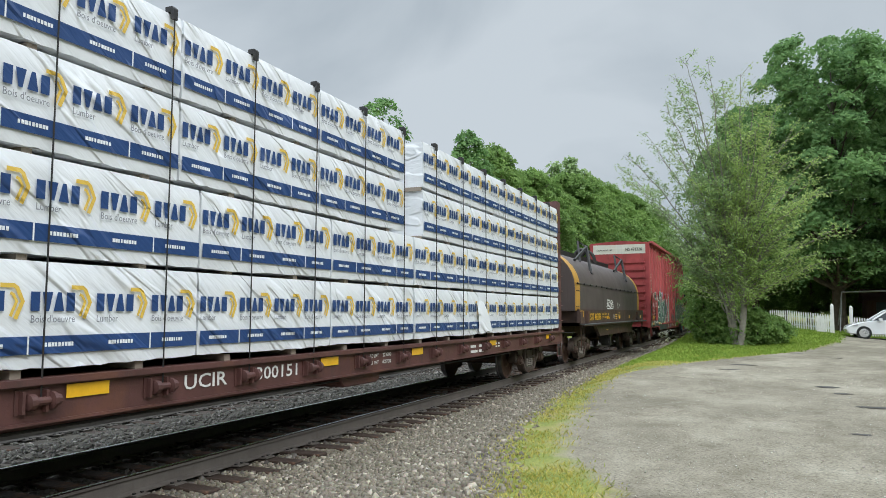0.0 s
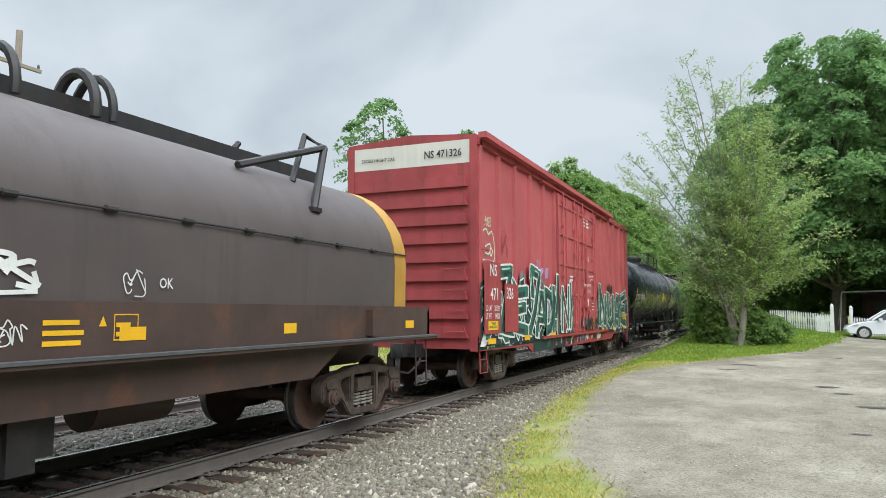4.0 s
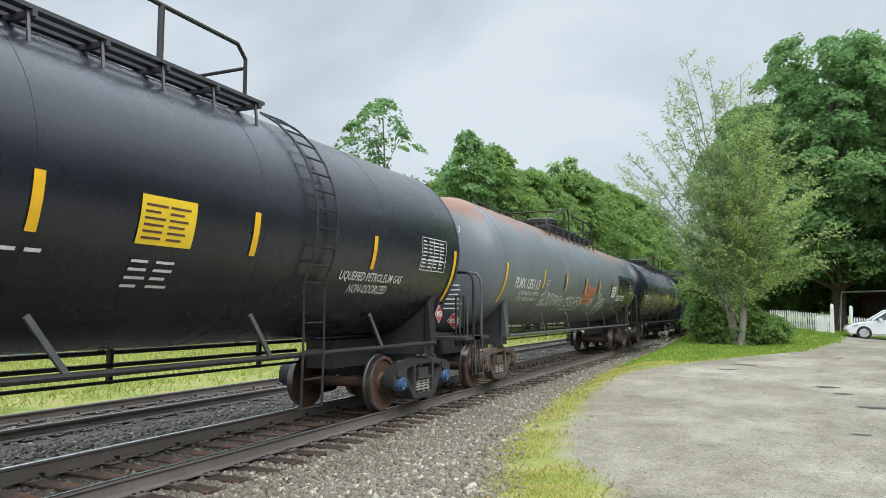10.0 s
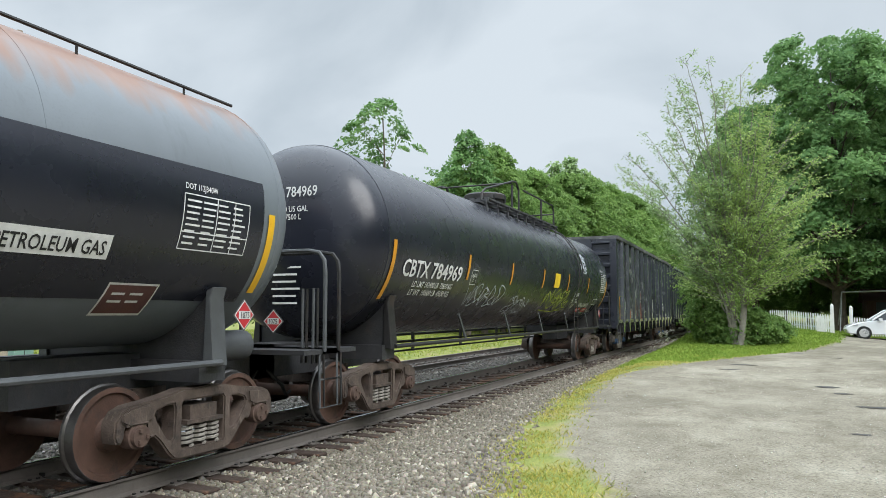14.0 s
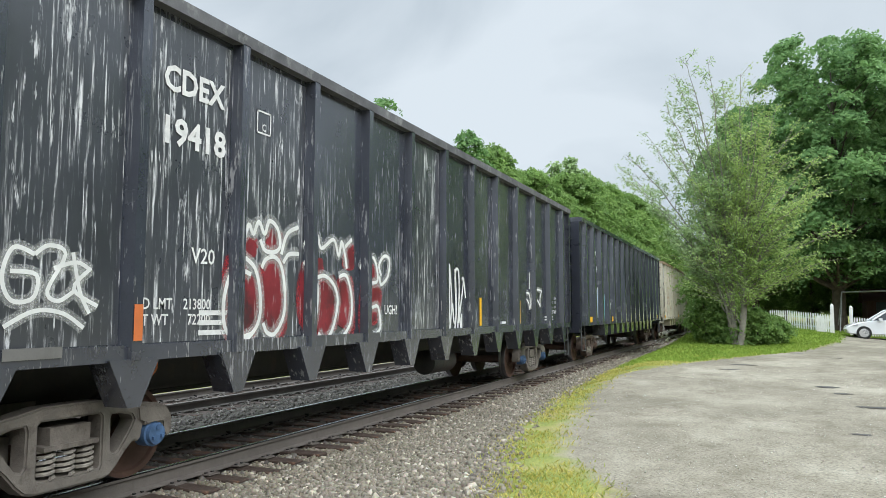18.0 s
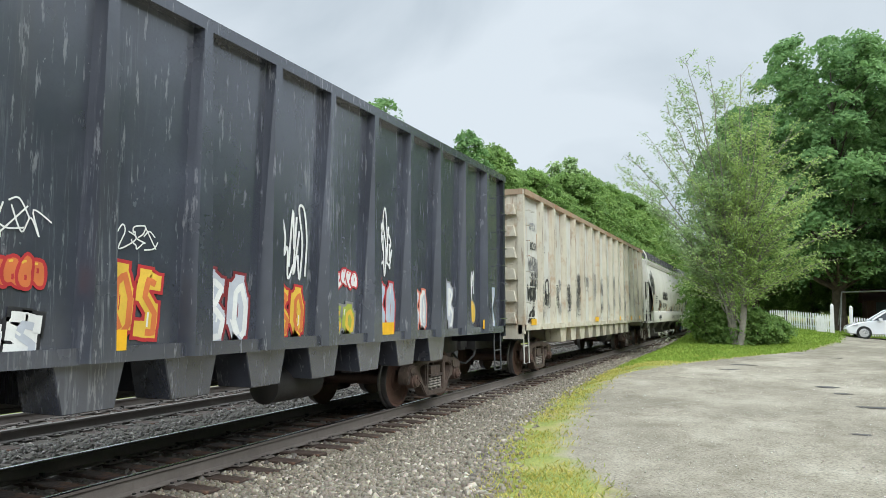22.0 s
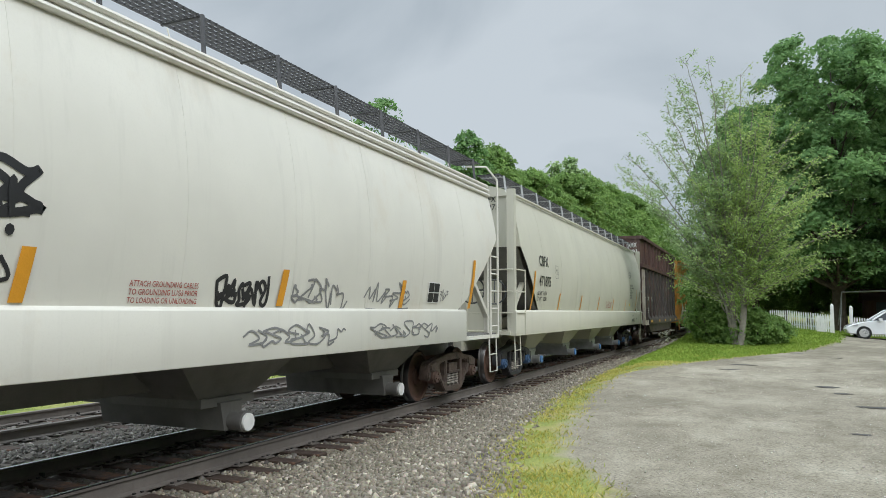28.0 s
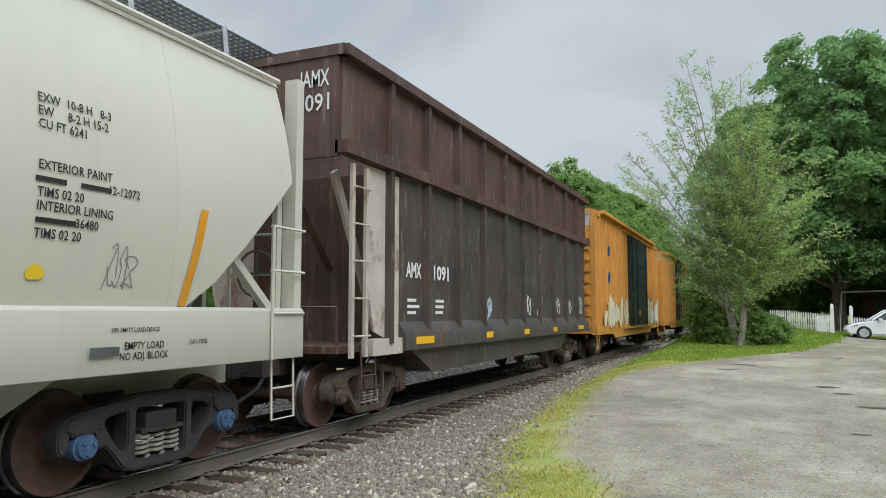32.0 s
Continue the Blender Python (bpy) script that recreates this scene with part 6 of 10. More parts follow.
    decal(root, "paper_label", 0.55, 0.63, 1.85, 1.94, on_box, M["sign_yellow"], 0.008)
    letters(root, "O", 0.69, 3.24, 0.22, flat(1.62), M["white_paint"], width=0.16, bold=0.02)
    letters(root, "I", 0.69, 3.24, 0.16, flat(1.62), M["white_paint"])
    letters(root, "OPENING MAIN", 1.02, 2.74, 0.09, on_door, M["white_paint"], width=0.32)
    letters(root, "TOTAL", 1.10, 2.62, 0.09, on_door, M["white_paint"], width=0.14)
    bars(root, 1.44, 2.68, 0.34, 0.2, 2, on_door, M["white_paint"], 44, cols=3, fat=0.4)
    bars(root, 1.45, 1.70, 0.30, 0.3, 3, on_door, M["white_paint"], 45, cols=2, fat=0.35)
    decal(root, "placard", -0.02, 0.22, 1.64, 1.81, on_door, M["sign_red"])
    bm = bmesh.new()
    tube(bm, [(1.60, 0.9, 2.03), (1.63, 1.05, 2.05), (1.63, 1.32, 2.05), (1.60, 1.36, 2.05)], 0.018)
    part("door_lever", bm, M["red_dark"], root)
    letters(root, "SEAL", 0.97, 1.64, 0.10, on_door, M["white_paint"])
    sprayed_patches(root, -0.4, 2.2, 1.06, 1.55, [G["maroon"], G["lilac"], G["teal_dark"], G["orange"], G["black"], G["teal_dark"]], 61, flat(1.588), 30, "sprayed dabs over the door's foot")
    bars(root, 0.85, 4.35, 0.85, 0.32, 3, flat(1.55), M["white_paint"], 5)
    bars(root, -1.2, 2.55, 0.6, 0.2, 2, flat(1.55), M["white_paint"], 7)
    scribble(root, -8.25, 3.5, 0.4, 0.18, flat(1.465), G["cream"], 35, 0.02, 8)
    scribble(root, -7.2, 3.1, 0.6, 0.5, flat(1.465), M["red_dark"], 36, 0.02, 6)
    scribble(root, 7.55, 3.3, 0.3, 0.5, flat(1.465), M["black_paint"], 32, 0.018, 7)


red_boxcar()


# ---- tank cars ----
def tank_car(name, label, c0, body, tcs, style, cap, half_seam, dome_y, ladder_y, rusty=False):
    root = car_root(name, label, "rail car", c0)
    R, zc = 1.505 if rusty else 1.54, 2.765
    hs = half_seam
    bm = bmesh.new()
    prof = []
    for k in range(9):
        a = math.pi / 2 * k / 8
        prof.append((-hs - 0.74 * math.cos(a), max(0.01, R * math.sin(a))))
    prof += [(-hs + 2 * hs * k / 10, R) for k in range(1, 10)]
    prof += [(-a, r) for a, r in prof[8::-1]]
    lathe(bm, prof, 56, (0, 0, zc), "y")
    shell = part("tank_shell", bm, body, root)
    # jacket seams
    for k in range(7):
        bm = bmesh.new()
        y = -hs + 2 * hs * k / 6
        lathe(bm, [(y - 0.022, R - 0.002), (y - 0.02, R + 0.003), (y + 0.02, R + 0.003), (y + 0.022, R - 0.002)], 56, (0, 0, zc), "y")
        part("jacket_seam", bm, body, shell)
    dark = M["iron"] if not rusty else M["pipe_grey"]
    # stub sills, end platforms, saddles
    for s in (-1, 1):
        tcy = tcs[0] if s < 0 else tcs[1]
        e = s * (hs + 1.62)
        bm = bmesh.new()
        a, b = sorted((tcy - s * 1.6, e))
        box(bm, -0.26, 0.26, a, b, 0.72, 1.18)
        part("stub_sill", bm, M["truck_black"], root, bevel=0.006)
        bm = bmesh.new()
        a, b = sorted((s * (hs + 0.72), e - s * 0.05))
        box(bm, -1.38, 1.38, a, b, 1.09, 1.15)
        part("end_platform", bm, M["truck_black"], root, bevel=0.006)
        bm = bmesh.new()
        box(bm, -1.22, 1.22, tcy - 0.2, tcy + 0.2, 0.90, 1.12)
        part("body_bolster", bm, M["truck_black"], root, bevel=0.006)
        bm = bmesh.new()
        prism(bm, [(-1.2, 1.1), (1.2, 1.1), (1.2, 1.84), (0.98, 1.62), (0.6, 1.40), (0, 1.26), (-0.6, 1.40), (-0.98, 1.62), (-1.2, 1.84)], tcy - 0.07, tcy + 0.07, "y")
        part("saddle", bm, M["truck_black"], root, bevel=0.006)
        # guard rail in front of the head
        bm = bmesh.new()
        ye = s * (hs + 1.18)
        pts = [(1.38, ye, 1.12), (1.38, ye, 2.15), (1.36, ye, 2.32), (1.28, ye, 2.42), (1.1, ye, 2.45), (-1.1, ye, 2.45), (-1.28, ye, 2.42), (-1.36, ye, 2.32), (-1.38, ye, 2.15), (-1.38, ye, 1.12)]
        tube(bm, pts, 0.028, 7)
        part("end_railing", bm, dark, root)
        bm = bmesh.new()
        tube(bm, [(0.95, ye + s * 0.12, 0.95), (0.95, ye + s * 0.12, 1.95), (1.12, ye + s * 0.12, 1.95), (1.12, ye + s * 0.12, 0.95)], 0.02, 6)
        part("grab_iron", bm, dark, root)
        sill_step(root, 1.36, e - s * 0.32, 0.40, 1.12, 0.42, dark)
        for sx in (-1, 1):
            bm = bmesh.new()
            prism(bm, [(sx * 1.18, 1.06), (sx * 1.33, 1.06), (sx * 1.26, 1.78), (sx * 1.30, 1.90), (sx * 1.20, 1.86)], tcy - 0.11, tcy + 0.11, "y")
            part("bolster_flange", bm, M["pipe_grey"] if rusty else dark, root, bevel=0.008)
    # long side pipe with braces
    for s in (-1, 1):
        bm = bmesh.new()
        tube(bm, [(s * 1.34, tcs[0], 1.10), (s * 1.34, tcs[1], 1.10)], 0.034, 8)
        part("side_rail", bm, dark, root)
        for k in range(5):
            y = -4.95 + 2.72 * k + (tcs[0] + 7.94)
            bm = bmesh.new()
            strip(bm, [(y, 1.10), (y - 0.40, 1.60)], 0.055, s * 1.33, s * 1.36) if s > 0 else strip(bm, [(y, 1.10), (y - 0.40, 1.60)], 0.055, -1.36, -1.33)
            part("rail_brace", bm, M["pipe_grey"], root)
    # brake rigging under the shell
    bm = bmesh.new()
    tube(bm, [(-0.75, tcs[0] + 1.2, 0.98), (-0.75, tcs[1] - 1.2, 0.98)], 0.03, 6)
    tube(bm, [(-0.55, tcs[0] + 1.2, 0.80), (-0.55, tcs[1] - 1.2, 0.80)], 0.022, 6)
    y = tcs[0] + 2
    while y < tcs[1] - 1.5:
        box(bm, -0.78, -0.72, y, y + 0.06, 0.75, 1.3)
        y += 2.9
    part("brake_rod", bm, dark, root)
    bm = bmesh.new()
    lathe(bm, [(-0.42, 0.04), (-0.4, 0.19), (0.4, 0.19), (0.42, 0.04)], 14, (0.55, tcs[1] + 0.9, 1.22), "y")
    part("air_reservoir", bm, dark, root)
    # manway, walkway and railings on top
    bm = bmesh.new()
    lathe(bm, [(-0.1, 0.52), (0.26, 0.52), (0.27, 0.57), (0.31, 0.57), (0.40, 0.56), (0.44, 0.5), (0.46, 0.02)], 20, (0, dome_y, zc + R), "z")
    for k in range(8):
        a = k * math.pi / 4
        box(bm, 0.55 * math.cos(a) - 0.03, 0.55 * math.cos(a) + 0.03, dome_y + 0.55 * math.sin(a) - 0.03, dome_y + 0.55 * math.sin(a) + 0.03, zc + R + 0.18, zc + R + 0.36)
    part("manway", bm, M["iron"], root)
    bm = bmesh.new()
    p0, p1 = dome_y - 2.6, dome_y + 3.6
    for xx in (0.62, 0.8, 0.98, -0.7, -0.9):
        box(bm, xx - 0.05, xx + 0.05, p0, p1, 4.20, 4.24)
    y = p0
    while y <= p1:
        box(bm, 0.5, 1.04, y, y + 0.05, 4.14, 4.20)
        tube(bm, [(0.98, y, 4.2), (1.02, y, 3.86)], 0.02, 5)
        y += 0.76
    part("walkway", bm, M["grate"], root)
    bm = bmesh.new()
    zr = 4.92
    for xx in (1.0, -0.95):
        tube(bm, [(xx, p0 - 0.35, 4.12), (xx, p0 - 0.3, 4.3), (xx, p0 - 0.1, 4.42), (xx, dome_y - 0.7, zr), (xx, dome_y - 0.4, zr + 0.02), (xx, dome_y - 0.2, zr - 0.15), (xx, dome_y - 0.2, 4.2)], 0.026, 6)
        tube(bm, [(xx, dome_y + 0.2, zr - 0.1), (xx, dome_y + 3.1, zr - 0.1), (xx, dome_y + 3.25, zr - 0.24), (xx, dome_y + 3.25, 4.2)], 0.026, 6)
        for y in (dome_y - 0.75, dome_y + 1.9):
            tube(bm, [(xx, y, 4.2), (xx, y, zr - 0.1)], 0.034, 6)
    tube(bm, [(1.0, dome_y + 3.25, zr - 0.35), (-0.95, dome_y + 3.25, zr - 0.35)], 0.022, 6)
    tube(bm, [(1.0, dome_y - 0.75, zr - 0.05), (-0.95, dome_y - 0.75, zr - 0.05)], 0.022, 6)
    part("walkway_railing", bm, M["iron"], root)
    # side ladder following the curve
    bm = bmesh.new()
    for dy in (-0.23, 0.23):
        pts = [(1.42, ladder_y + dy, 0.42), (1.44, ladder_y + dy, 1.1)]
        for k in range(9):
            a = math.radians(-28 + 92 * k / 8)
            pts.append(((R + 0.09) * math.cos(a), ladder_y + dy, zc + (R + 0.09) * math.sin(a)))
        tube(bm, pts, 0.017, 5)
    for k in range(12):
        a = math.radians(-28 + 92 * k / 11)
        x, z = (R + 0.09) * math.cos(a), zc + (R + 0.09) * math.sin(a)
        tube(bm, [(x, ladder_y - 0.23, z), (x, ladder_y + 0.23, z)], 0.013, 5)
    for z in (0.45, 0.8, 1.15, 1.5):
        tube(bm, [(1.43, ladder_y - 0.23, z), (1.43, ladder_y + 0.23, z)], 0.013, 5)
    if not rusty:
        part("side_ladder", bm, dark, root)
    else:
        bm.free()
    if rusty:
        bm = bmesh.new()
        tube(bm, [(0.75, p1, 4.20), (0.75, hs, 4.15)], 0.02, 6)
        part("top_handrail", bm, M["iron"], root)
        bm = bmesh.new()
        tube(bm, [(0.75, -hs + 0.1, 4.15), (0.75, p0, 4.20)], 0.02, 6)
        y = -hs + 0.4
        while y < hs:
            tube(bm, [(0.75, y, 4.02), (0.75, y, 4.16)], 0.014, 5)
            y += 1.4
        part("top_handrail", bm, M["iron"], root)
    bogies(root, tcs, style, cap)
    couplers(root, -hs - 1.55, hs + 1.55)
    return root, round_side(R, zc), hs


def placard(root, y, x, z, on_end=True, yc=0.0):
    """A red diamond placard in its holder; on the end or on the side."""
    def at(a, b, d):
        return (x + a, y - d, z + b) if on_end else (x + d, y + a, z + b)
    bm = bmesh.new()
    for r, d, mi in ((0.185, 0.0, 0), (0.165, 0.004, 1), (0.15, 0.007, 2)):
        vs = [bm.verts.new(at(*p, d)) for p in ((0, -r), (r, 0), (0, r), (-r, 0))]
        bm.faces.new(vs).material_index = mi
    vs = [bm.verts.new(at(*p, 0.010)) for p in ((-0.10, -0.045), (0.10, -0.045), (0.10, 0.045), (-0.10, 0.045))]
    bm.faces.new(vs).material_index = 1
    part("placard", bm, [M["pipe_grey"], M["white_paint"], M["sign_red"]], root, "red diamond hazard placard")
    if on_end:
        letters(root, "1075", x, z - 0.035, 0.095, None, M["black_paint"], end=y - 0.008)
    else:
        letters(root, "1075", y, z - 0.035, 0.095, flat(x + 0.008), M["black_paint"])


def tank_marks(root, side, hs, name, stripe_mat, nums, data, box_mark, seed, stripes, grey=False):
    zc = 2.765
    R = side(zc)
    # curved stripes at both ends, short ones between
    for s in (-1, 1):
        bm = bmesh.new()
        rows = []
        for k in range(13):
            a = math.radians(-37 + 36 * k / 12)
            rows.append([bm.verts.new(((R + 0.012) * math.cos(a), s * (hs - 0.16) + d, zc + (R + 0.012) * math.sin(a))) for d in (-0.055, 0.055)])
        for a, b in zip(rows, rows[1:]):
            bm.faces.new((a[0], a[1], b[1], b[0]))
        part("reflector", bm, stripe_mat, root)
    for y in stripes:
        decal(root, "reflector", y - 0.05, y + 0.05, 2.25, 2.73, side, stripe_mat, 0.012)
    mark, number = name.split()
    span = nums[1] - nums[0]
    letters(root, mark, nums[0] + span * 0.20, nums[2], 0.34 if grey else 0.38, side, M["white_paint"], 0.014, width=span * 0.40, bold=0.018)
    letters(root, number, nums[0] + span * 0.72, nums[2], 0.34 if grey else 0.38, side, M["white_paint"], 0.014, width=span * 0.54, bold=0.018)
    letters(root, data, nums[0] + 1.35, nums[2] - 0.16, 0.135, side, M["white_paint"], 0.014, width=1.65)
    bm = bmesh.new()
    y, z, w, h = box_mark
    ribbon(bm, [(-w / 2, -h / 2), (w / 2, -h / 2), (w / 2, h / 2), (-w / 2, h / 2)], 0.018, side, 0.013, y, z, closed=True)
    part("plate_box", bm, M["white_paint"], root)
    letters(root, "PLATE\n  C", y, z - 0.0, 0.09, side, M["white_paint"], 0.013)
    # table of print near the rear
    ty, tz = (7.78, 2.38) if seed == 3 else (hs - 1.05, 2.30) if grey else (hs - 1.08, 2.38)
    w, h = (0.98, 0.54) if grey or seed == 1 else (0.84, 0.62)
    bars(root, ty, tz, w - 0.08, h - 0.06, 8, side, M["white_paint"], seed, "data_table", 0.013, 4, fat=0.32)
    for k in (-0.5, -0.02, 0.26, 0.5):
        decal(root, "table_line", ty + w * k - 0.006, ty + w * k + 0.006, tz - 0.05, tz + h - 0.05, side, M["white_paint"], 0.014)
    for z in (tz - 0.05, tz + h * 0.31 - 0.05, tz + h - 0.05):
        decal(root, "table_line", ty - w / 2, ty + w / 2, z - 0.006, z + 0.006, side, M["white_paint"], 0.0145)
    if grey:
        letters(root, "DOT 112J340W", ty - 0.25, tz + h, 0.085, side, M["white_paint"], 0.013, width=0.46)


def tanks():
    c0 = 66.6
    root, side, hs = tank_car("black_tank_car", "glossy black tank car for liquefied gas", c0, M["tank_black"], (58.66 - c0, 74.5 - c0), "black", "blue", 8.5, -0.2, 3.95)
    tank_marks(root, side, hs, "CBTX 787263", M["yellow_mark"], (-8.2, -5.71, 2.20), "LD LMT 162500 LB  73700 KG\nLT WT  100500 LB  45600 KG", (-5.02, 2.33, 0.30, 0.30), 1, (-5.42, -2.7, 0.0, 2.66, 5.37))
    decal(root, "notice_panel", 1.02, 1.72, 2.25, 2.70, side, M["sign_yellow"], 0.012)
    bars(root, 1.37, 2.30, 0.6, 0.36, 6, side, M["flat_brown"], 2, lift=0.015, cols=2, fat=0.35)
    bars(root, 1.35, 1.86, 0.6, 0.3, 4, side, M["white_paint"], 3, lift=0.013, cols=2, fat=0.35)
    bars(root, -0.1, 2.1, 0.6, 0.06, 1, side, M["white_paint"], 4, lift=0.013, cols=3)
    letters(root, "LIQUEFIED PETROLEUM GAS\nNON-ODORIZED", 5.5, 2.08, 0.17, side, M["white_paint"], 0.014, width=1.82)
    e = -hs - 0.74
    letters(root, "CBTX 787263", 0.2, 3.35, 0.22, None, M["white_paint"], end=e + 0.02)
    letters(root, "CAPY 33500 US GAL\nCAPY 126750 L", 0.2, 3.12, 0.12, None, M["white_paint"], end=e + 0.0)
    bars_end(root, 0.55, 1.6, 0.5, 0.95, 9, e + 0.10, 8)
    placard(root, -hs - 1.0, 0.95, 1.5)
    placard(root, hs - 0.35, 1.30, 1.60, on_end=False)
    scribble(root, -5.3, 1.9, 0.5, 0.14, side, M["white_paint"], 41, 0.012, 8)

    c0 = 86.9
    root, side, hs = tank_car("grey_tank_car", "weathered grey tank car with rust along the top", c0, M["tank_rusty"], (78.6 - c0, 95.15 - c0), "brown", "rust", 9.0, -0.85, 5.2, rusty=True)
    tank_marks(root, side, hs, "PLMX 135113", M["yellow_mark"], (-8.1, -6.09, 2.21), "LD LMT 164700 LB  74700 KG\nLT WT  98300 LB  44600 KG", (-5.30, 2.33, 0.26, 0.28), 2, (-5.75, -3.35, -0.75, 1.40, 4.72), True)
    decal(root, "painted_panel", 5.1, 8.7, 1.75, 3.08, side, M["tank_black"], 0.008)
    decal(root, "paper_notice", 3.72, 4.50, 2.20, 2.60, side, M["white_paint"], 0.012)
    bars(root, 4.1, 2.27, 0.6, 0.3, 3, side, M["print_grey"], 2, lift=0.016)
    decal(root, "name_plate", 4.90, 6.70, 2.09, 2.30, side, M["white_paint"], 0.012)
    letters(root, "LIQUEFIED PETROLEUM GAS", 5.80, 2.125, 0.17, side, M["black_paint"], 0.016, width=1.70)
    decal(root, "old_notice", 4.9, 5.75, 1.66, 1.90, side, M["hop_dark"], 0.012)
    bars(root, 5.3, 1.72, 0.6, 0.16, 3, side, M["white_paint"], 46, lift=0.016, cols=2, fat=0.3)
    decal(root, "test_plate", 6.85, 7.45, 1.60, 1.90, side, M["white_paint"], 0.014)
    decal(root, "test_plate", 6.87, 7.43, 1.62, 1.88, side, M["flat_brown"], 0.017)
    bars(root, 7.15, 1.72, 0.42, 0.14, 2, side, M["white_paint"], 47, lift=0.02, cols=2, fat=0.3)
    for k, y in enumerate((-3.55, -0.95, 1.15, 3.6)):
        decal(root, "old_stripe", y - 0.06, y + 0.05, 2.25, 2.72, side, M["black_paint"], 0.011)
    scribble(root, -4.35, 1.98, 2.4, 0.30, side, G["white"], 51, 0.03, 16, "white sprayed scribble")
    scribble(root, -1.9, 1.95, 2.4, 0.35, side, G["white"], 52, 0.025, 12)
    scribble(root, -0.1, 2.22, 1.7, 0.42, side, G["coral"], 53, 0.075, 13, "coral sprayed scribble")
    scribble(root, 0.6, 1.95, 0.8, 0.35, side, G["white"], 54, 0.02, 10)
    scribble(root, 2.26, 1.92, 1.25, 0.6, side, G["white"], 55, 0.045, 10, "white sprayed scribble")
    scribble(root, 3.8, 1.8, 1.0, 0.4, side, M["tank_black"], 56, 0.02, 9)
    e = -hs - 0.74
    letters(root, "PLMX 135113", 0.25, 3.35, 0.20, None, M["white_paint"], end=e + 0.03)
    letters(root, "CAPY 33740 US GAL\nCAPY 28093 IMP GAL", 0.25, 3.12, 0.11, None, M["white_paint"], end=e + 0.01)
    bars_end(root, 0.5, 1.7, 0.5, 0.6, 6, e + 0.08, 9)
    placard(root, -hs - 1.0, 0.7, 1.45)
    placard(root, hs - 0.35, 1.30, 1.60, on_end=False)

    c0 = 107.05
    root, side, hs = tank_car("black_tank_car", "satin black tank car with sprayed scribbles", c0, M["tank_black"], (99.16 - c0, 114.81 - c0), "brown", "rust", 8.45, -0.15, 3.95)
    tank_marks(root, side, hs, "CBTX 784969", M["orange_mark"], (-7.93, -5.45, 2.21), "LD LMT 162400 LB  73650 KG\nLT WT  100600 LB  45650 KG", (-4.81, 2.31, 0.28, 0.28), 3, (-5.16, -2.51, 0.1, 2.75, 5.4))
    decal(root, "notice_panel", 1.2, 1.75, 2.30, 2.69, side, M["sign_yellow"], 0.012)
    letters(root, "LIQUEFIED\nPETROLEUM\nGAS", 4.2, 2.1, 0.17, side, M["white_paint"], 0.013)
    letters(root, "NON ODORIZED", 5.72, 1.80, 0.17, side, M["white_paint"], 0.013, width=1.3)
    letters(root, "2 INCH HF COMP SHOES", 6.2, 1.60, 0.07, side, M["white_paint"], 0.013)
    letters(root, "DOT 112J340W", 7.5, 3.03, 0.08, side, M["white_paint"], 0.013)
    for y in (5.4, 6.28):
        decal(root, "notice_strip", y - 0.29, y + 0.29, 1.65, 1.77, side, M["sign_red"], 0.012)
        bars(root, y, 1.69, 0.48, 0.07, 1, side, M["white_paint"], 6, lift=0.016, cols=3)
    bm = bmesh.new()
    ribbon(bm, [(-0.3, -0.2), (0.3, -0.2), (0.3, 0.2), (-0.3, 0.2)], 0.025, side, 0.013, 7.09, 1.87, closed=True)
    ribbon(bm, [(-0.3, 0.03), (0.3, 0.03)], 0.02, side, 0.013, 7.09, 1.87)
    part("plate_box", bm, M["white_paint"], root)
    scribble(root, -3.8, 1.98, 2.0, 0.4, side, G["silver"], 61, 0.022, 13, "pale sprayed scribble")
    scribble(root, -1.27, 1.78, 1.4, 0.4, side, G["silver"], 62, 0.02, 11)
    scribble(root, 2.1, 2.0, 2.6, 0.5, side, G["lime"], 63, 0.035, 13, "lime sprayed scribble")
    scribble(root, 4.8, 3.2, 0.7, 0.5, side, G["silver"], 64, 0.05, 9, "pale sprayed scribble")
    e = -hs - 0.74
    letters(root, "CBTX 784969", 0.15, 3.35, 0.22, None, M["white_paint"], end=e + 0.04)
    letters(root, "CAPY 33690 US GAL\nCAPY 127500 L", 0.1, 3.12, 0.12, None, M["white_paint"], end=e + 0.01)
    bars_end(root, 0.15, 1.75, 0.55, 0.85, 8, e + 0.06, 10)
    placard(root, -hs - 0.9, 0.1, 1.5)
    placard(root, hs - 0.35, 1.30, 1.60, on_end=False)


def bars_end(root, x, z, w, h, rows, y, seed):
    rnd = random.Random(seed)
    bm = bmesh.new()
    for r in range(rows):
        zz = z + h * r / rows
        a, b = x - w / 2 * rnd.uniform(0.6, 1), x + w / 2 * rnd.uniform(0.6, 1)
        hh = h / rows * 0.28
        bm.faces.new([bm.verts.new(p) for p in ((a, y - 0.015, zz), (b, y - 0.015, zz), (b, y - 0.015, zz + hh), (a, y - 0.015, zz + hh))])
    part("small_print", bm, M["white_paint"], root)


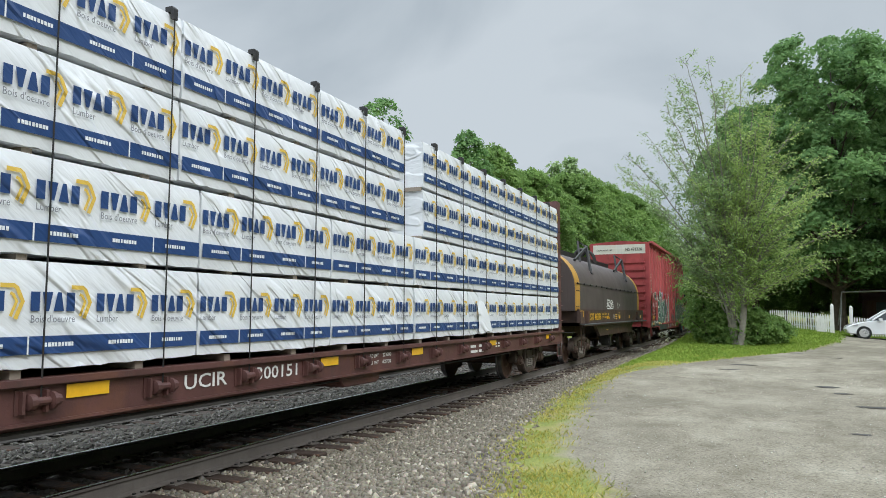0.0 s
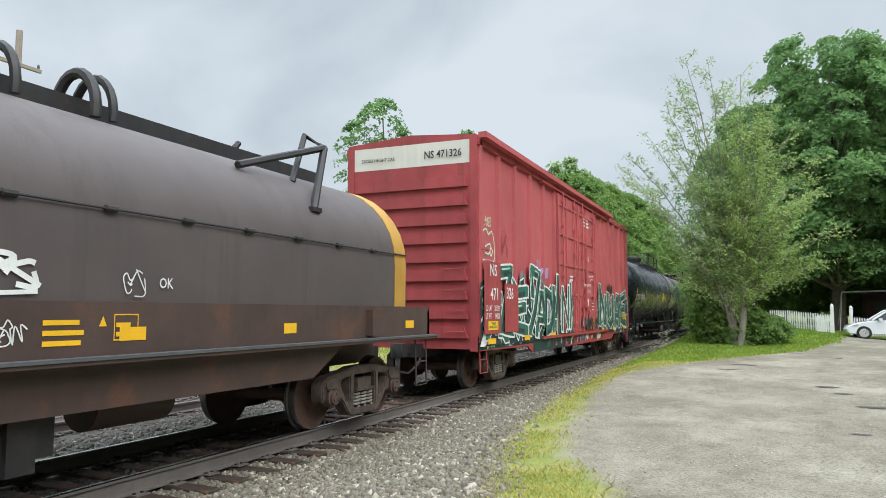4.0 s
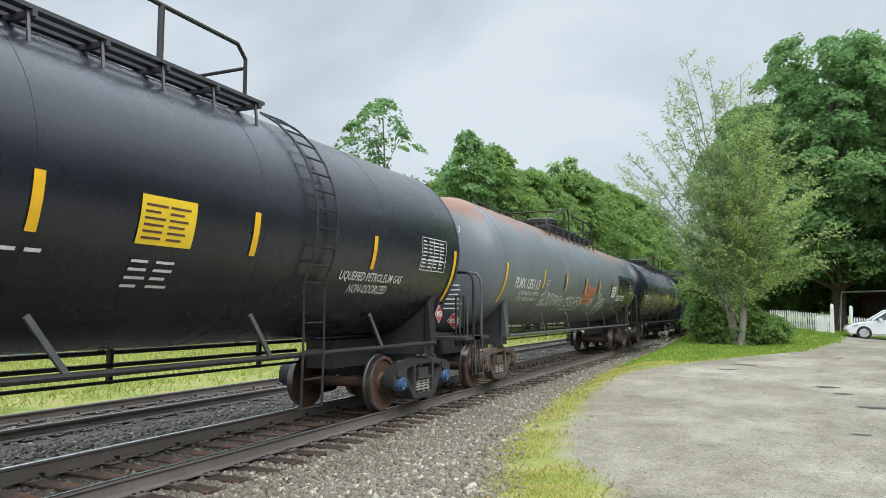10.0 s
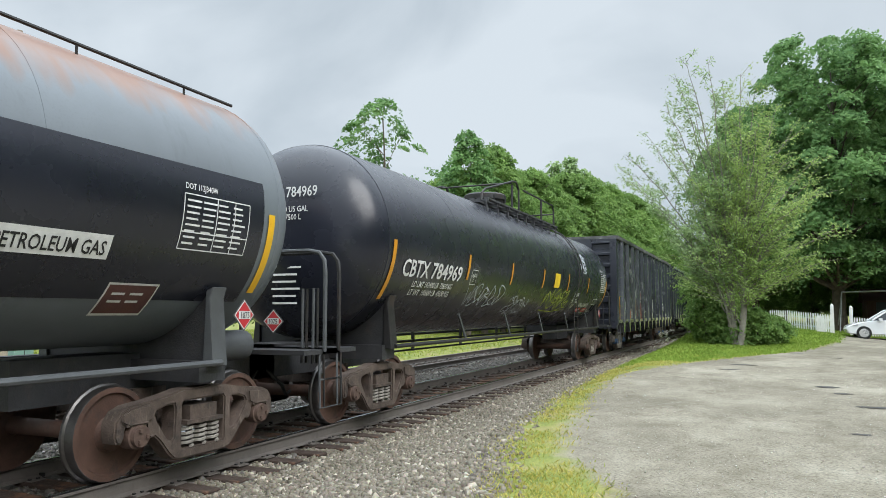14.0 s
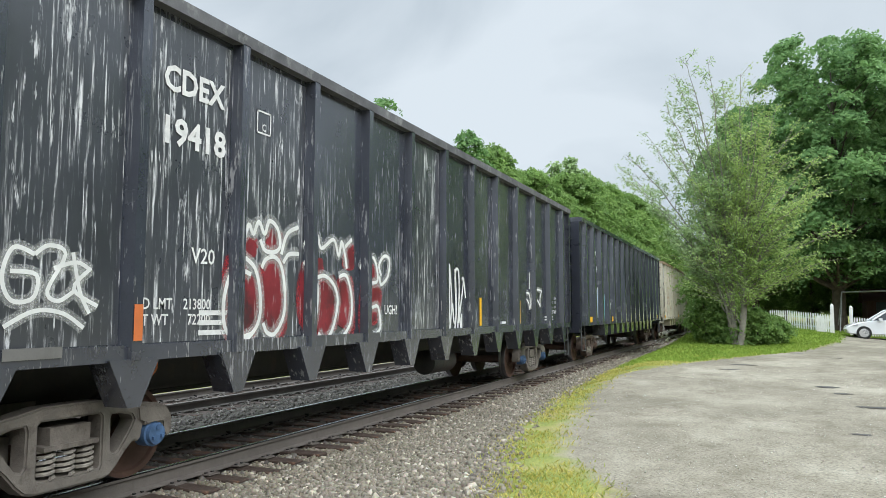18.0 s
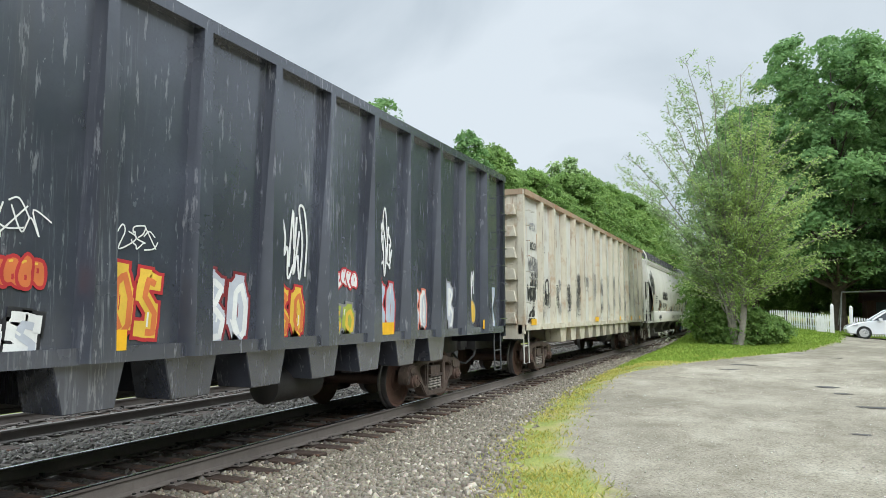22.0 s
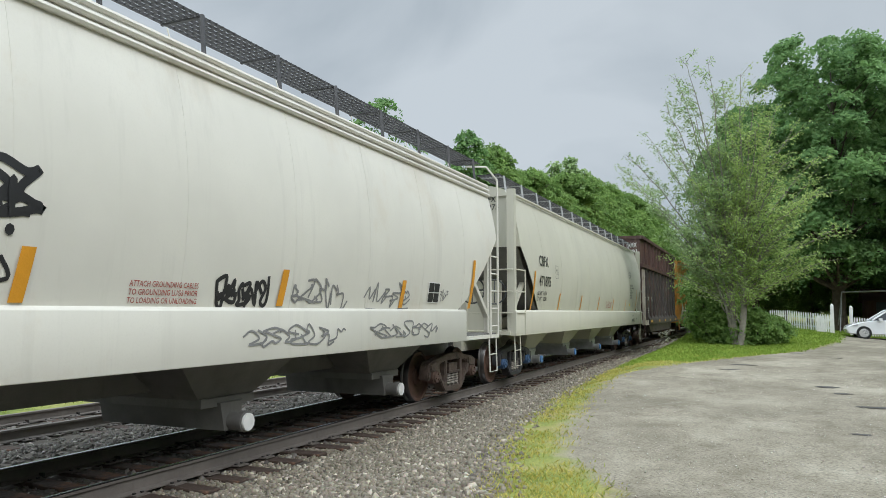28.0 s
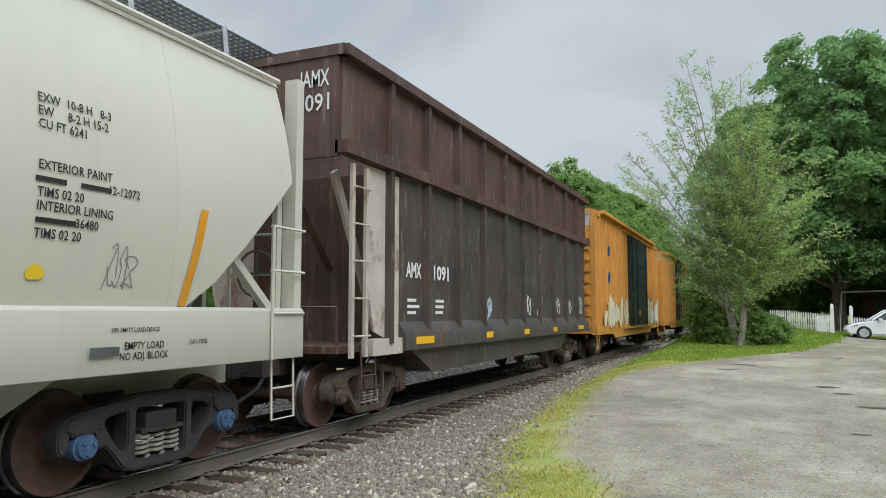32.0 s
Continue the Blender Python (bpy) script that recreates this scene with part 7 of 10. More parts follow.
def rusty_tank_paint():
    """Grey tank paint whose crown carries rust that has run down from the top."""
    m = surf("tank_grey_rusty", (0.155, 0.174, 0.193), 0.40, var=0.14, scale=0.7, bump=0.04, bump_scale=3, streak=((0.065, 0.072, 0.08), 0.4, 1.5))
    n, l = m.node_tree.nodes, m.node_tree.links
    b = n["Principled BSDF"]
    old = b.inputs["Base Color"].links[0].from_socket
    co = n.new("ShaderNodeTexCoord")
    sep = n.new("ShaderNodeSeparateXYZ")
    l.new(co.outputs["Object"], sep.inputs["Vector"])
    mp = n.new("ShaderNodeMapping")
    mp.inputs["Scale"].default_value = (0.7, 1.6, 0.25)
    no = n.new("ShaderNodeTexNoise")
    no.inputs["Scale"].default_value, no.inputs["Detail"].default_value = 1.6, 7.0
    l.new(co.outputs["Object"], mp.inputs["Vector"])
    l.new(mp.outputs["Vector"], no.inputs["Vector"])
    ad = n.new("ShaderNodeMath")
    ad.operation = "MULTIPLY_ADD"
    ad.inputs[1].default_value = 1.3
    l.new(no.outputs["Fac"], ad.inputs[0])
    l.new(sep.outputs["Z"], ad.inputs[2])
    r = n.new("ShaderNodeMapRange")
    r.inputs["From Min"].default_value, r.inputs["From Max"].default_value = 4.26, 4.66
    r.inputs["To Max"].default_value = 0.95
    l.new(ad.outputs[0], r.inputs["Value"])
    mx = n.new("ShaderNodeMix")
    mx.data_type = "RGBA"
    mx.inputs["B"].default_value = (0.215, 0.10, 0.055, 1)
    l.new(r.outputs["Result"], mx.inputs["Factor"])
    l.new(old, mx.inputs["A"])
    l.new(mx.outputs["Result"], b.inputs["Base Color"])
    return m


M["tank_rusty"] = rusty_tank_paint()
tanks()


# ---- high-sided gondolas ----
def gondola(name, label, c0, y0, y1, top, paint, rib0, step, tcs, style, foot, cap="rust", edge=None, stake=None):
    root = car_root(name, label, "rail car", c0)
    zb = 1.24
    bm = bmesh.new()
    for s in (-1, 1):
        box(bm, s * 1.40, s * 1.44, y0 + 0.05, y1 - 0.05, zb, top - 0.1)
    part("side_sheet", bm, paint, root)
    bm = bmesh.new()
    box(bm, -1.42, 1.42, y0 + 0.1, y1 - 0.1, zb - 0.02, zb + 0.06)
    box(bm, -0.3, 0.3, y0 - 0.1, y1 + 0.1, 0.74, zb)
    part("floor", bm, M["iron"], root)
    bm = bmesh.new()
    for s in (-1, 1):
        box(bm, s * 1.39, s * 1.56, y0, y1, top - 0.13, top)
    box(bm, -1.5, 1.5, y0 - 0.04, y0 + 0.12, top - 0.13, top + 0.004)
    box(bm, -1.5, 1.5, y1 - 0.12, y1 + 0.04, top - 0.13, top + 0.004)
    part("top_chord", bm, edge or paint, root, bevel=0.012)
    bm = bmesh.new()
    for s in (-1, 1):
        box(bm, s * 1.40, s * 1.52, y0, y1, zb - 0.04, zb + 0.10)
    part("side_sill", bm, stake or paint, root, bevel=0.008)
    y = rib0
    while y < y1 - 0.2:
        for s in (-1, 1):
            bm = bmesh.new()
            wa, wb = (0.15, 0.095) if foot == "block" else (0.085, 0.055)
            prism(bm, [(s * 1.435, y - wa), (s * 1.56, y - wb), (s * 1.56, y + wb), (s * 1.435, y + wa)], zb - 0.03, top - 0.12, "z")
            if name == "black_gondola" and foot == "block":
                for v in bm.verts:
                    if v.co.z > 3:
                        v.co.y = y + (v.co.y - y) * 0.6
                    else:
                        v.co.y, v.co.x = y + (v.co.y - y) * 1.3, v.co.x + (0.05 * s if abs(v.co.x) > 1.5 else 0)
            if foot == "vee":
                prism(bm, [(y - 0.28, zb - 0.02), (y + 0.28, zb - 0.02), (y + 0.07, 0.80), (y - 0.07, 0.80)], s * 1.28 if s > 0 else -1.55, s * 1.55 if s > 0 else -1.28)
            part("side_stake", bm, stake or paint, root)
        y += step
    if foot == "block":
        y = rib0 + step * 0.0
        k = 0
        while y < y1 - 2.0:
            if y > y0 + 3.6 and y < y1 - 3.2:
                bm = bmesh.new()
                for s in (-1, 1):
                    a, b = sorted((s * 1.0, s * 1.46))
                    prism(bm, [(y - 0.36, zb - 0.03), (y + 0.36, zb - 0.03), (y + 0.26, 0.80), (y - 0.26, 0.80)], a, b)
                box(bm, -1.0, 1.0, y - 0.12, y + 0.12, 0.84, zb)
                part("cross_bearer", bm, (stake or paint) if name == "beige_gondola" else M["gond_black2"], root, bevel=0.01)
            y += step
            k += 1
    for ye, s in ((y0, -1), (y1, 1)):
        a, b = sorted((ye + s * 0.0, ye - s * 0.05))
        if name == "black_gondola" and s < 0:
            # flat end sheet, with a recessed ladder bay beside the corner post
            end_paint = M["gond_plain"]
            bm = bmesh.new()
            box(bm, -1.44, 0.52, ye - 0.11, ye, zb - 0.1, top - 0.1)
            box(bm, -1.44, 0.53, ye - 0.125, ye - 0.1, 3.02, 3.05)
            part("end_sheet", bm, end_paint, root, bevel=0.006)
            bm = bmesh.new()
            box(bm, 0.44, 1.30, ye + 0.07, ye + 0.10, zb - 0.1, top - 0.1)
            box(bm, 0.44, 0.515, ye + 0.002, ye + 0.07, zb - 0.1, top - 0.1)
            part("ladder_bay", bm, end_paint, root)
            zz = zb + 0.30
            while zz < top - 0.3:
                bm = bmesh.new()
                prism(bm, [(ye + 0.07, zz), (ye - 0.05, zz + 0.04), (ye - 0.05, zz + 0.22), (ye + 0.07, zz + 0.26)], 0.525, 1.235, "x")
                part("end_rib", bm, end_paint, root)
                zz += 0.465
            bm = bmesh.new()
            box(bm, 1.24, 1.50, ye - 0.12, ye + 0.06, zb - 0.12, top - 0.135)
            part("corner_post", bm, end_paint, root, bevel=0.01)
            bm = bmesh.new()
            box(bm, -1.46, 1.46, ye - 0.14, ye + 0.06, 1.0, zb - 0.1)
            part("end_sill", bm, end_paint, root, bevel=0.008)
            rung_parts(root, paint, 1.46, ye + 0.48, 1.5, top - 0.5, 0.62, 8)
            rung_parts(root, paint, 0.88, ye - 0.12, 1.35, top - 0.25, 0.74, 8, "x", stand=0.05)
            sill_step(root, 1.44, ye + 0.42, 0.42, zb, 0.5, M["pipe_grey"])
            continue
        bm = bmesh.new()
        box(bm, -1.44, 1.44, a, b, zb - 0.1, top - 0.1)
        zz = zb + 0.12
        while zz < top - 0.5:
            prism(bm, [(0.35, zz), (1.34, zz), (1.28, zz + 0.26), (0.35, zz + 0.26)], ye, ye + s * 0.10, "y")
            prism(bm, [(-1.34, zz), (-0.95, zz), (-0.95, zz + 0.26), (-1.28, zz + 0.26)], ye, ye + s * 0.10, "y")
            zz += 0.52
        for xx in (-1, 1):
            p = sorted((xx * 1.36, xx * 1.52))
            box(bm, p[0], p[1], a - 0.03, b + 0.03, zb - 0.12, top - 0.02)
        box(bm, -1.46, 1.46, a - 0.03, b + 0.03, 1.0, zb + 0.1)
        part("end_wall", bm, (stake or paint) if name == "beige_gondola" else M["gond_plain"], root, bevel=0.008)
        rung_parts(root, paint, 1.52, ye - s * 0.35, 1.5, top - 0.5, 0.42, 8)
        if s < 0:
            rung_parts(root, paint, 0.85, ye - 0.08, 1.4, top - 0.4, 0.46, 8, "x")
        sill_step(root, 1.44, ye - s * 0.32, 0.42, zb, 0.4, M["pipe_grey"] if name != "beige_gondola" else paint)
    bogies(root, tcs, style, cap)
    couplers(root, y0, y1)
    bm = bmesh.new()
    lathe(bm, [(-0.55, 0.06), (-0.5, 0.22), (0.5, 0.22), (0.55, 0.06)], 16, (0.98, (y0 + y1) / 2 + (0.9 if foot == "vee" else 2.6), 0.72), "y")
    part("air_reservoir", bm, M["iron"], root)
    bm = bmesh.new()
    tube(bm, [(0.6, tcs[0] + 1.2, 0.78), (0.6, tcs[1] - 1.2, 0.78)], 0.025, 6)
    part("brake_pipe", bm, M["iron"], root)
    return root


BUBBLES = ([[(0, 0), (0, 1), (0.8, 0.85), (0.2, 0.52), (0.95, 0.3), (0.7, 0.02), (0, 0)]], [[(0.5, 0), (0, 0.35), (0.1, 0.85), (0.6, 1), (1, 0.6), (0.9, 0.15), (0.5, 0)]],
           [[(1, 0.9), (0.3, 1), (0.1, 0.7), (0.8, 0.4), (0.7, 0.05), (0, 0.08)]], [[(0, 0), (0, 1)], [(0.9, 1), (0.1, 0.5), (1, 0)]])


M["spray_worn"] = surf("spray_red_worn", (0.21, 0.022, 0.03), 0.45, var=0.5, scale=2.2, bump=0.04, patch=((0.035, 0.02, 0.024), 0.85, 2.0), speck=((0.5, 0.5, 0.5), 0.6, 13))


def gondolas():
    c0 = 127.2
    y0, y1 = 117.85 - c0, 136.62 - c0
    root = gondola("black_gondola", "black high-sided gondola streaked with white drips", c0, y0, y1, 4.66, M["gond_black"], -8.17, 1.39, (120.15 - c0, 134.0 - c0), "tan", "vee", cap="blue", edge=M["gond_edge"])
    for y in (-6.30, 6.17):
        bm = bmesh.new()
        tube(bm, [(1.22, y + 0.09 * math.sin(a), 1.12 - 0.09 * math.cos(a)) for a in np.linspace(-2.2, 2.2, 11)], 0.018, 6)
        part("pull_ring", bm, G["orange"], root, "orange pull ring")
    for a, b in ((-8.06, -6.89), (-6.67, -5.50), (-5.28, -4.11), (-1.11, 0.06)):
        bm = bmesh.new()
        box(bm, 1.435, 1.4425, a, b, 1.35, 4.46)
        part("side_panel", bm, M["gond_smear"], root, "panel smeared with white drips")
    side = flat(1.445)
    letters(root, "CDEX", -6.04, 3.78, 0.35, side, M["white_paint"], width=0.86, bold=0.03)
    letters(root, "19418", -6.03, 3.26, 0.37, side, M["white_paint"], width=0.86, bold=0.03)
    letters(root, "CDEX 19418", -0.35, 4.05, 0.20, None, M["white_paint"], end=y0 - 0.125)
    bars_end(root, -0.45, 3.4, 0.5, 0.4, 4, y0 - 0.125, 3)
    rnd = random.Random(5)
    for y, z, w, h in ((-5.27, 1.72, 0.52, 0.80), (-4.70, 1.82, 0.46, 0.86), (-4.70, 2.46, 0.26, 0.26), (-5.12, 2.34, 0.22, 0.2), (-3.98, 1.78, 0.36, 0.84), (-3.56, 1.70, 0.46, 0.76), (-3.08, 1.74, 0.40, 0.78), (-3.78, 2.2, 0.24, 0.22), (-3.02, 2.38, 0.3, 0.3), (-2.42, 1.84, 0.5, 1.0)):
        bm = bmesh.new()
        fill(bm, blob(rnd, w * 1.18, h * 1.12, 0.02, 20, 0.5), side, 0.003, y, z, 1)
        fill(bm, blob(rnd, w, h, 0.02, 20, 0.5), side, 0.0038, y, z)
        part("graffiti_fill", bm, [M["spray_worn"], MIST["red"]], root, "dark red sprayed filling")
    loops = [[(-5.1, 2.05), (-5.4, 2.08), (-5.54, 1.75), (-5.5, 1.45), (-5.3, 1.36), (-5.05, 1.4)], [(-5.32, 2.27), (-5.04, 2.12), (-4.93, 1.78), (-4.97, 1.5), (-5.2, 1.3)],
             [(-5.45, 2.42), (-5.33, 2.52), (-5.24, 2.45), (-5.16, 2.6), (-5.08, 2.5), (-4.99, 2.65), (-4.88, 2.52), (-4.8, 2.68), (-4.64, 2.6), (-4.59, 2.4), (-4.72, 2.32), (-4.88, 2.34), (-4.96, 2.45)],
             [(-4.92, 2.13), (-4.85, 2.23), (-4.69, 2.27), (-4.55, 2.16), (-4.48, 1.88), (-4.49, 1.6), (-4.65, 1.39), (-4.8, 1.4), (-4.88, 1.51)], [(-4.56, 2.31), (-4.45, 2.56), (-4.22, 2.67)], [(-4.52, 2.21), (-4.41, 2.32), (-4.2, 2.34)],
             [(-4.1, 2.5), (-4.0, 2.46), (-3.82, 2.62), (-3.71, 2.45), (-3.42, 2.59), (-3.29, 2.38), (-3.22, 2.58), (-3.13, 2.4), (-3.08, 2.22)], [(-4.1, 2.25), (-3.97, 2.16), (-3.79, 1.96), (-3.81, 1.59), (-3.93, 1.36), (-4.09, 1.34)],
             [(-3.83, 2.06), (-3.62, 2.1), (-3.39, 1.98), (-3.3, 1.76), (-3.41, 1.43), (-3.58, 1.29), (-3.76, 1.36)], [(-3.28, 2.1), (-3.08, 2.12), (-2.94, 1.82), (-2.98, 1.47), (-3.24, 1.28), (-3.5, 1.29)], [(-3.13, 2.51), (-2.95, 2.64)],
             [(-2.72, 2.24), (-2.58, 2.38), (-2.31, 2.41), (-2.2, 2.1), (-2.44, 2.02), (-2.43, 1.71), (-2.19, 1.71), (-2.12, 1.39), (-2.42, 1.28), (-2.65, 1.29)], [(-2.15, 2.16), (-2.09, 2.04), (-1.88, 2.18), (-1.84, 2.42), (-2.0, 2.47), (-2.16, 2.33), (-2.1, 2.17)]]
    sprayed_lines(root, loops, side, 0.05, G["white"], "white sprayed outline", MIST["white"])
    letters(root, "UGH!", -1.78, 1.60, 0.2, side, G["white"])
    letters(root, "V20", -5.86, 2.12, 0.22, side, G["white"], width=0.34)
    for a, b, c, d in ((-5.06, -4.80, 3.66, 3.68), (-5.06, -4.80, 3.91, 3.93), (-5.06, -5.04, 3.66, 3.93), (-4.82, -4.80, 3.66, 3.93)):
        decal(root, "stencil_frame", a, b, c, d, side, M["white_paint"], lift=0.007)
    letters(root, "C", -4.93, 3.70, 0.12, side, M["white_paint"])
    letters(root, "LD LMT    213800\nLT WT       72200", -6.22, 1.66, 0.15, side, M["white_paint"], width=0.95)
    sprayed_lines(root, [[(-7.72, 2.08), (-7.9, 2.12), (-7.98, 1.9), (-7.9, 1.72), (-7.72, 1.74), (-7.70, 1.92), (-7.92, 1.94)], [(-7.72, 2.08), (-7.6, 2.16), (-7.45, 2.1), (-7.6, 1.8), (-7.5, 1.72), (-7.36, 1.8)], [(-7.55, 1.98), (-7.34, 2.04), (-7.2, 1.98)],
                         [(-7.38, 2.12), (-7.3, 1.8), (-7.2, 1.62)], [(-7.2, 2.0), (-7.36, 1.82), (-7.12, 1.68)], [(-7.95, 1.52), (-7.7, 1.64), (-7.45, 1.62), (-7.25, 1.5)]], side, 0.035, G["white"], "white sprayed scribble", MIST["white"])
    scribble(root, 0.72, 1.8, 0.95, 1.15, side, G["white"], 73, 0.06, 8, "white looping scribble")
    sprayed_lines(root, [[(5.25, 2.1), (5.5, 2.05), (5.6, 1.72), (5.68, 2.2), (5.8, 2.25), (5.95, 2.1), (5.9, 1.95), (5.72, 1.95)], [(5.95, 2.15), (6.2, 2.2), (6.58, 2.18)], [(6.58, 2.18), (6.42, 1.98), (6.44, 1.78)], [(6.44, 1.78), (6.2, 1.92), (5.98, 1.94), (5.99, 1.7)],
                         [(5.5, 2.2), (5.52, 2.6)], [(5.68, 2.3), (5.72, 2.8)], [(5.85, 2.3), (5.92, 2.62), (6.05, 2.3)], [(5.72, 1.85), (5.8, 1.82), (5.9, 1.86)], [(5.25, 1.95), (5.42, 1.85), (5.5, 1.7)]], side, 0.045, G["white"], "white sprayed spiky outline", MIST["white"])
    decal(root, "reflector", -8.67, -8.58, 1.36, 2.28, flat(1.445), M["yellow_mark"])
    decal(root, "reflector", -6.83, -6.73, 1.38, 1.70, flat(1.565), G["orange"])
    for y in (2.05, 4.65):
        decal(root, "reflector", y, y + 0.12, 1.36, 1.92, side, M["yellow_mark"])
    letters(root, "IL       62-6\nIW       9-9\nIH      10-9\nCU FT 6400", 7.5, 1.97, 0.125, side, M["white_paint"], align="LEFT", width=0.5)
    bars(root, 7.3, 1.42, 0.9, 0.14, 2, side, M["white_paint"], 5, cols=2)
    decal(root, "reflector", 8.74, 8.83, 1.33, 2.3, side, M["yellow_mark"])
    decal(root, "paint_patch", -8.0, -7.5, 1.27, 1.36, flat(1.525), M["hop_dark"])
    bars(root, 3.4, 1.38, 0.7, 0.1, 1, side, M["white_paint"], 6, cols=2)
    bars(root, -5.6, 1.4, 0.6, 0.3, 3, side, M["white_paint"], 7)

    c0 = 147.8
    y0, y1 = 138.1 - c0, 157.6 - c0
    root = gondola("black_gondola", "black high-sided gondola covered in small graffiti", c0, y0, y1, 4.62, M["gond_black2"], -9.06, 1.18, (140.85 - c0, 154.8 - c0), "brown", "block")
    letters(root, "CDEX", -7.45, 3.55, 0.30, side, M["white_paint"], width=0.72)
    letters(root, "16374", -7.42, 3.02, 0.32, side, M["white_paint"], width=0.78)
    letters(root, "CDEX\n16374", 0.20, 3.9, 0.2, None, M["white_paint"], end=y0 - 0.125)
    bars_end(root, 0.05, 1.6, 0.6, 0.9, 8, y0 - 0.125, 13)
    for z in (2.06, 1.595):
        letters(root, "PB!", 0.90, z, 0.18, None, G["white"], end=y0 - 0.06, bold=0.03)
    letters(root, "LD LMT\nLT  WT", -8.45, 1.70, 0.15, side, M["white_paint"])
    for a, b in ((y0 + 0.95, y0 + 1.5), (-4.75, -4.4), (-0.9, -0.5), (4.1, 4.55), (8.4, 8.8)):
        decal(root, "reflector", a, b, 1.3, 1.48, flat(1.525), M["yellow_mark"])
    blob_piece(root, -7.53, 1.80, 0.5, 1.15, 1, G["silver"], G["white"], G["silver"], 6, side, "silver-white bubble graffiti")
    blob_piece(root, -7.5, 2.65, 0.34, 0.45, 1, G["grey"], G["silver"], G["white"], 7, side, "silver bubble graffiti")
    blob_piece(root, -6.55, 1.82, 1.15, 1.1, 2, G["white"], G["pale_blue"], G["silver"], 8, side, "pale blue sprayed graffiti", 0.03)
    blob_piece(root, -5.42, 1.82, 0.85, 1.15, 2, G["pale_blue"], G["teal"], G["teal"], 9, side, "teal sprayed graffiti", 0.03)
    scribble(root, -4.62, 1.88, 0.6, 0.35, side, G["white"], 77, 0.035, 4)
    for y, z, w, h, n, outline, body, mark, label in (
            (-4.04, 1.72, 0.62, 0.72, 3, "red", "lime", "yellow", "lime bubble graffiti with red rims"), (-4.1, 2.35, 0.28, 0.30, 1, "red", "yellow", "cream", "yellow sprayed ball with a red rim"),
            (-2.66, 1.65, 0.72, 0.55, 4, "red", "silver", "white", "silver bubble graffiti with red rims"), (-1.53, 1.95, 0.52, 0.27, 5, "red", "orange", "yellow", "orange bubble graffiti"),
            (-1.57, 1.45, 0.5, 0.34, 4, "black", "white", "silver", "white bubble graffiti"), (-0.35, 1.73, 0.5, 0.66, 3, "red", "yellow", "orange", "yellow bubble graffiti with red rims"),
            (0.89, 1.70, 0.55, 0.75, 3, "red_dark", "silver", "white", "silver bubble graffiti"), (2.01, 1.66, 0.45, 0.62, 3, "red", "yellow", "orange", "yellow bubble graffiti with red rims"),
            (3.30, 2.09, 0.5, 0.28, 4, "red", "white", "coral", "white bubble graffiti with red rims"), (3.2, 1.55, 0.5, 0.36, 4, "grey", "lime", "yellow", "dull lime bubble graffiti"),
            (4.44, 1.72, 0.45, 0.85, 2, "red", "silver", "pale_blue", "silver bubble graffiti with red rims"), (5.62, 1.70, 0.42, 0.7, 3, "coral", "white", "silver", "white bubble graffiti"),
            (6.75, 1.80, 0.5, 0.85, 2, "grey", "silver", "white", "silver bubble graffiti"), (7.95, 1.65, 0.4, 0.5, 2, "grey", "yellow", "cream", "dull yellow bubble graffiti"),
            (9.0, 1.75, 0.5, 0.9, 3, "pale_blue", "silver", "white", "silver bubble graffiti")):
        if h < 0.3 or w < 0.42:
            blob_piece(root, y, z, w, h, n, G[outline], G[body], G[mark], int(100 + y * 7), side, label, 0.03)
            continue
        pick = [BUBBLES[(int(y * 10) + q) % len(BUBBLES)] for q in range(2)]
        block_shapes(root, [(y - w * 0.52, z - h * 0.40, w * 0.34, h * 0.8, pick[0]), (y + w * 0.12, z - h * 0.44, w * 0.34, h * 0.78, pick[1])], side, [G[mark], G[body], G[outline], G["white"]], min(0.19, w * 0.30), label, int(100 + y * 7), 0.035, 0.0)
    for k, (y, z, w, h, wd) in enumerate(((2.05, 2.5, 0.42, 0.85, 0.035), (4.4, 2.65, 0.36, 0.85, 0.035), (-2.8, 2.29, 0.5, 0.36, 0.014), (-1.57, 2.34, 0.52, 0.26, 0.014), (-0.35, 2.3, 0.4, 0.24, 0.014), (7.9, 2.2, 0.4, 0.5, 0.025), (2.75, 1.5, 0.3, 0.4, 0.02))):
        scribble(root, y, z, w, h, side, G["white"], 200 + k, wd, 7, "white sprayed scribble")
    blob_piece(root, -8.45, 1.55, 0.34, 0.4, 1, G["white"], G["white"], G["silver"], 19, side, "white painted patch")

    c0 = 168.7
    y0, y1 = 159.05 - c0, 178.1 - c0
    root = gondola("beige_gondola", "dirty beige high-sided gondola with rust streaks and black scribbles", c0, y0, y1, 4.58, M["beige"], -8.15, 1.2, (161.6 - c0, 175.65 - c0), "brown", "block", edge=M["beige_rust"], stake=M["beige_post"])
    letters(root, "WTX", -8.75, 3.66, 0.28, side, M["print_grey"], width=0.56)
    letters(root, "820", -8.70, 3.18, 0.28, side, M["black_paint"], width=0.5)
    letters(root, "152", -7.82, 3.18, 0.28, side, M["black_paint"], width=0.36)
    letters(root, "LMT\nWT", -8.68, 1.70, 0.13, side, M["black_paint"])
    letters(root, "13700\n2300", -7.8, 1.70, 0.13, side, M["black_paint"], width=0.34)
    scribble(root, -8.82, 2.15, 0.62, 0.75, side, G["black"], 401, 0.07, 6, "thick black sprayed scribble")
    scribble(root, -8.85, 1.5, 0.5, 0.3, side, G["black"], 402, 0.07, 6)
    scribble(root, -7.65, 2.1, 0.62, 0.6, side, G["black"], 403, 0.06, 7, "thick black sprayed scribble")
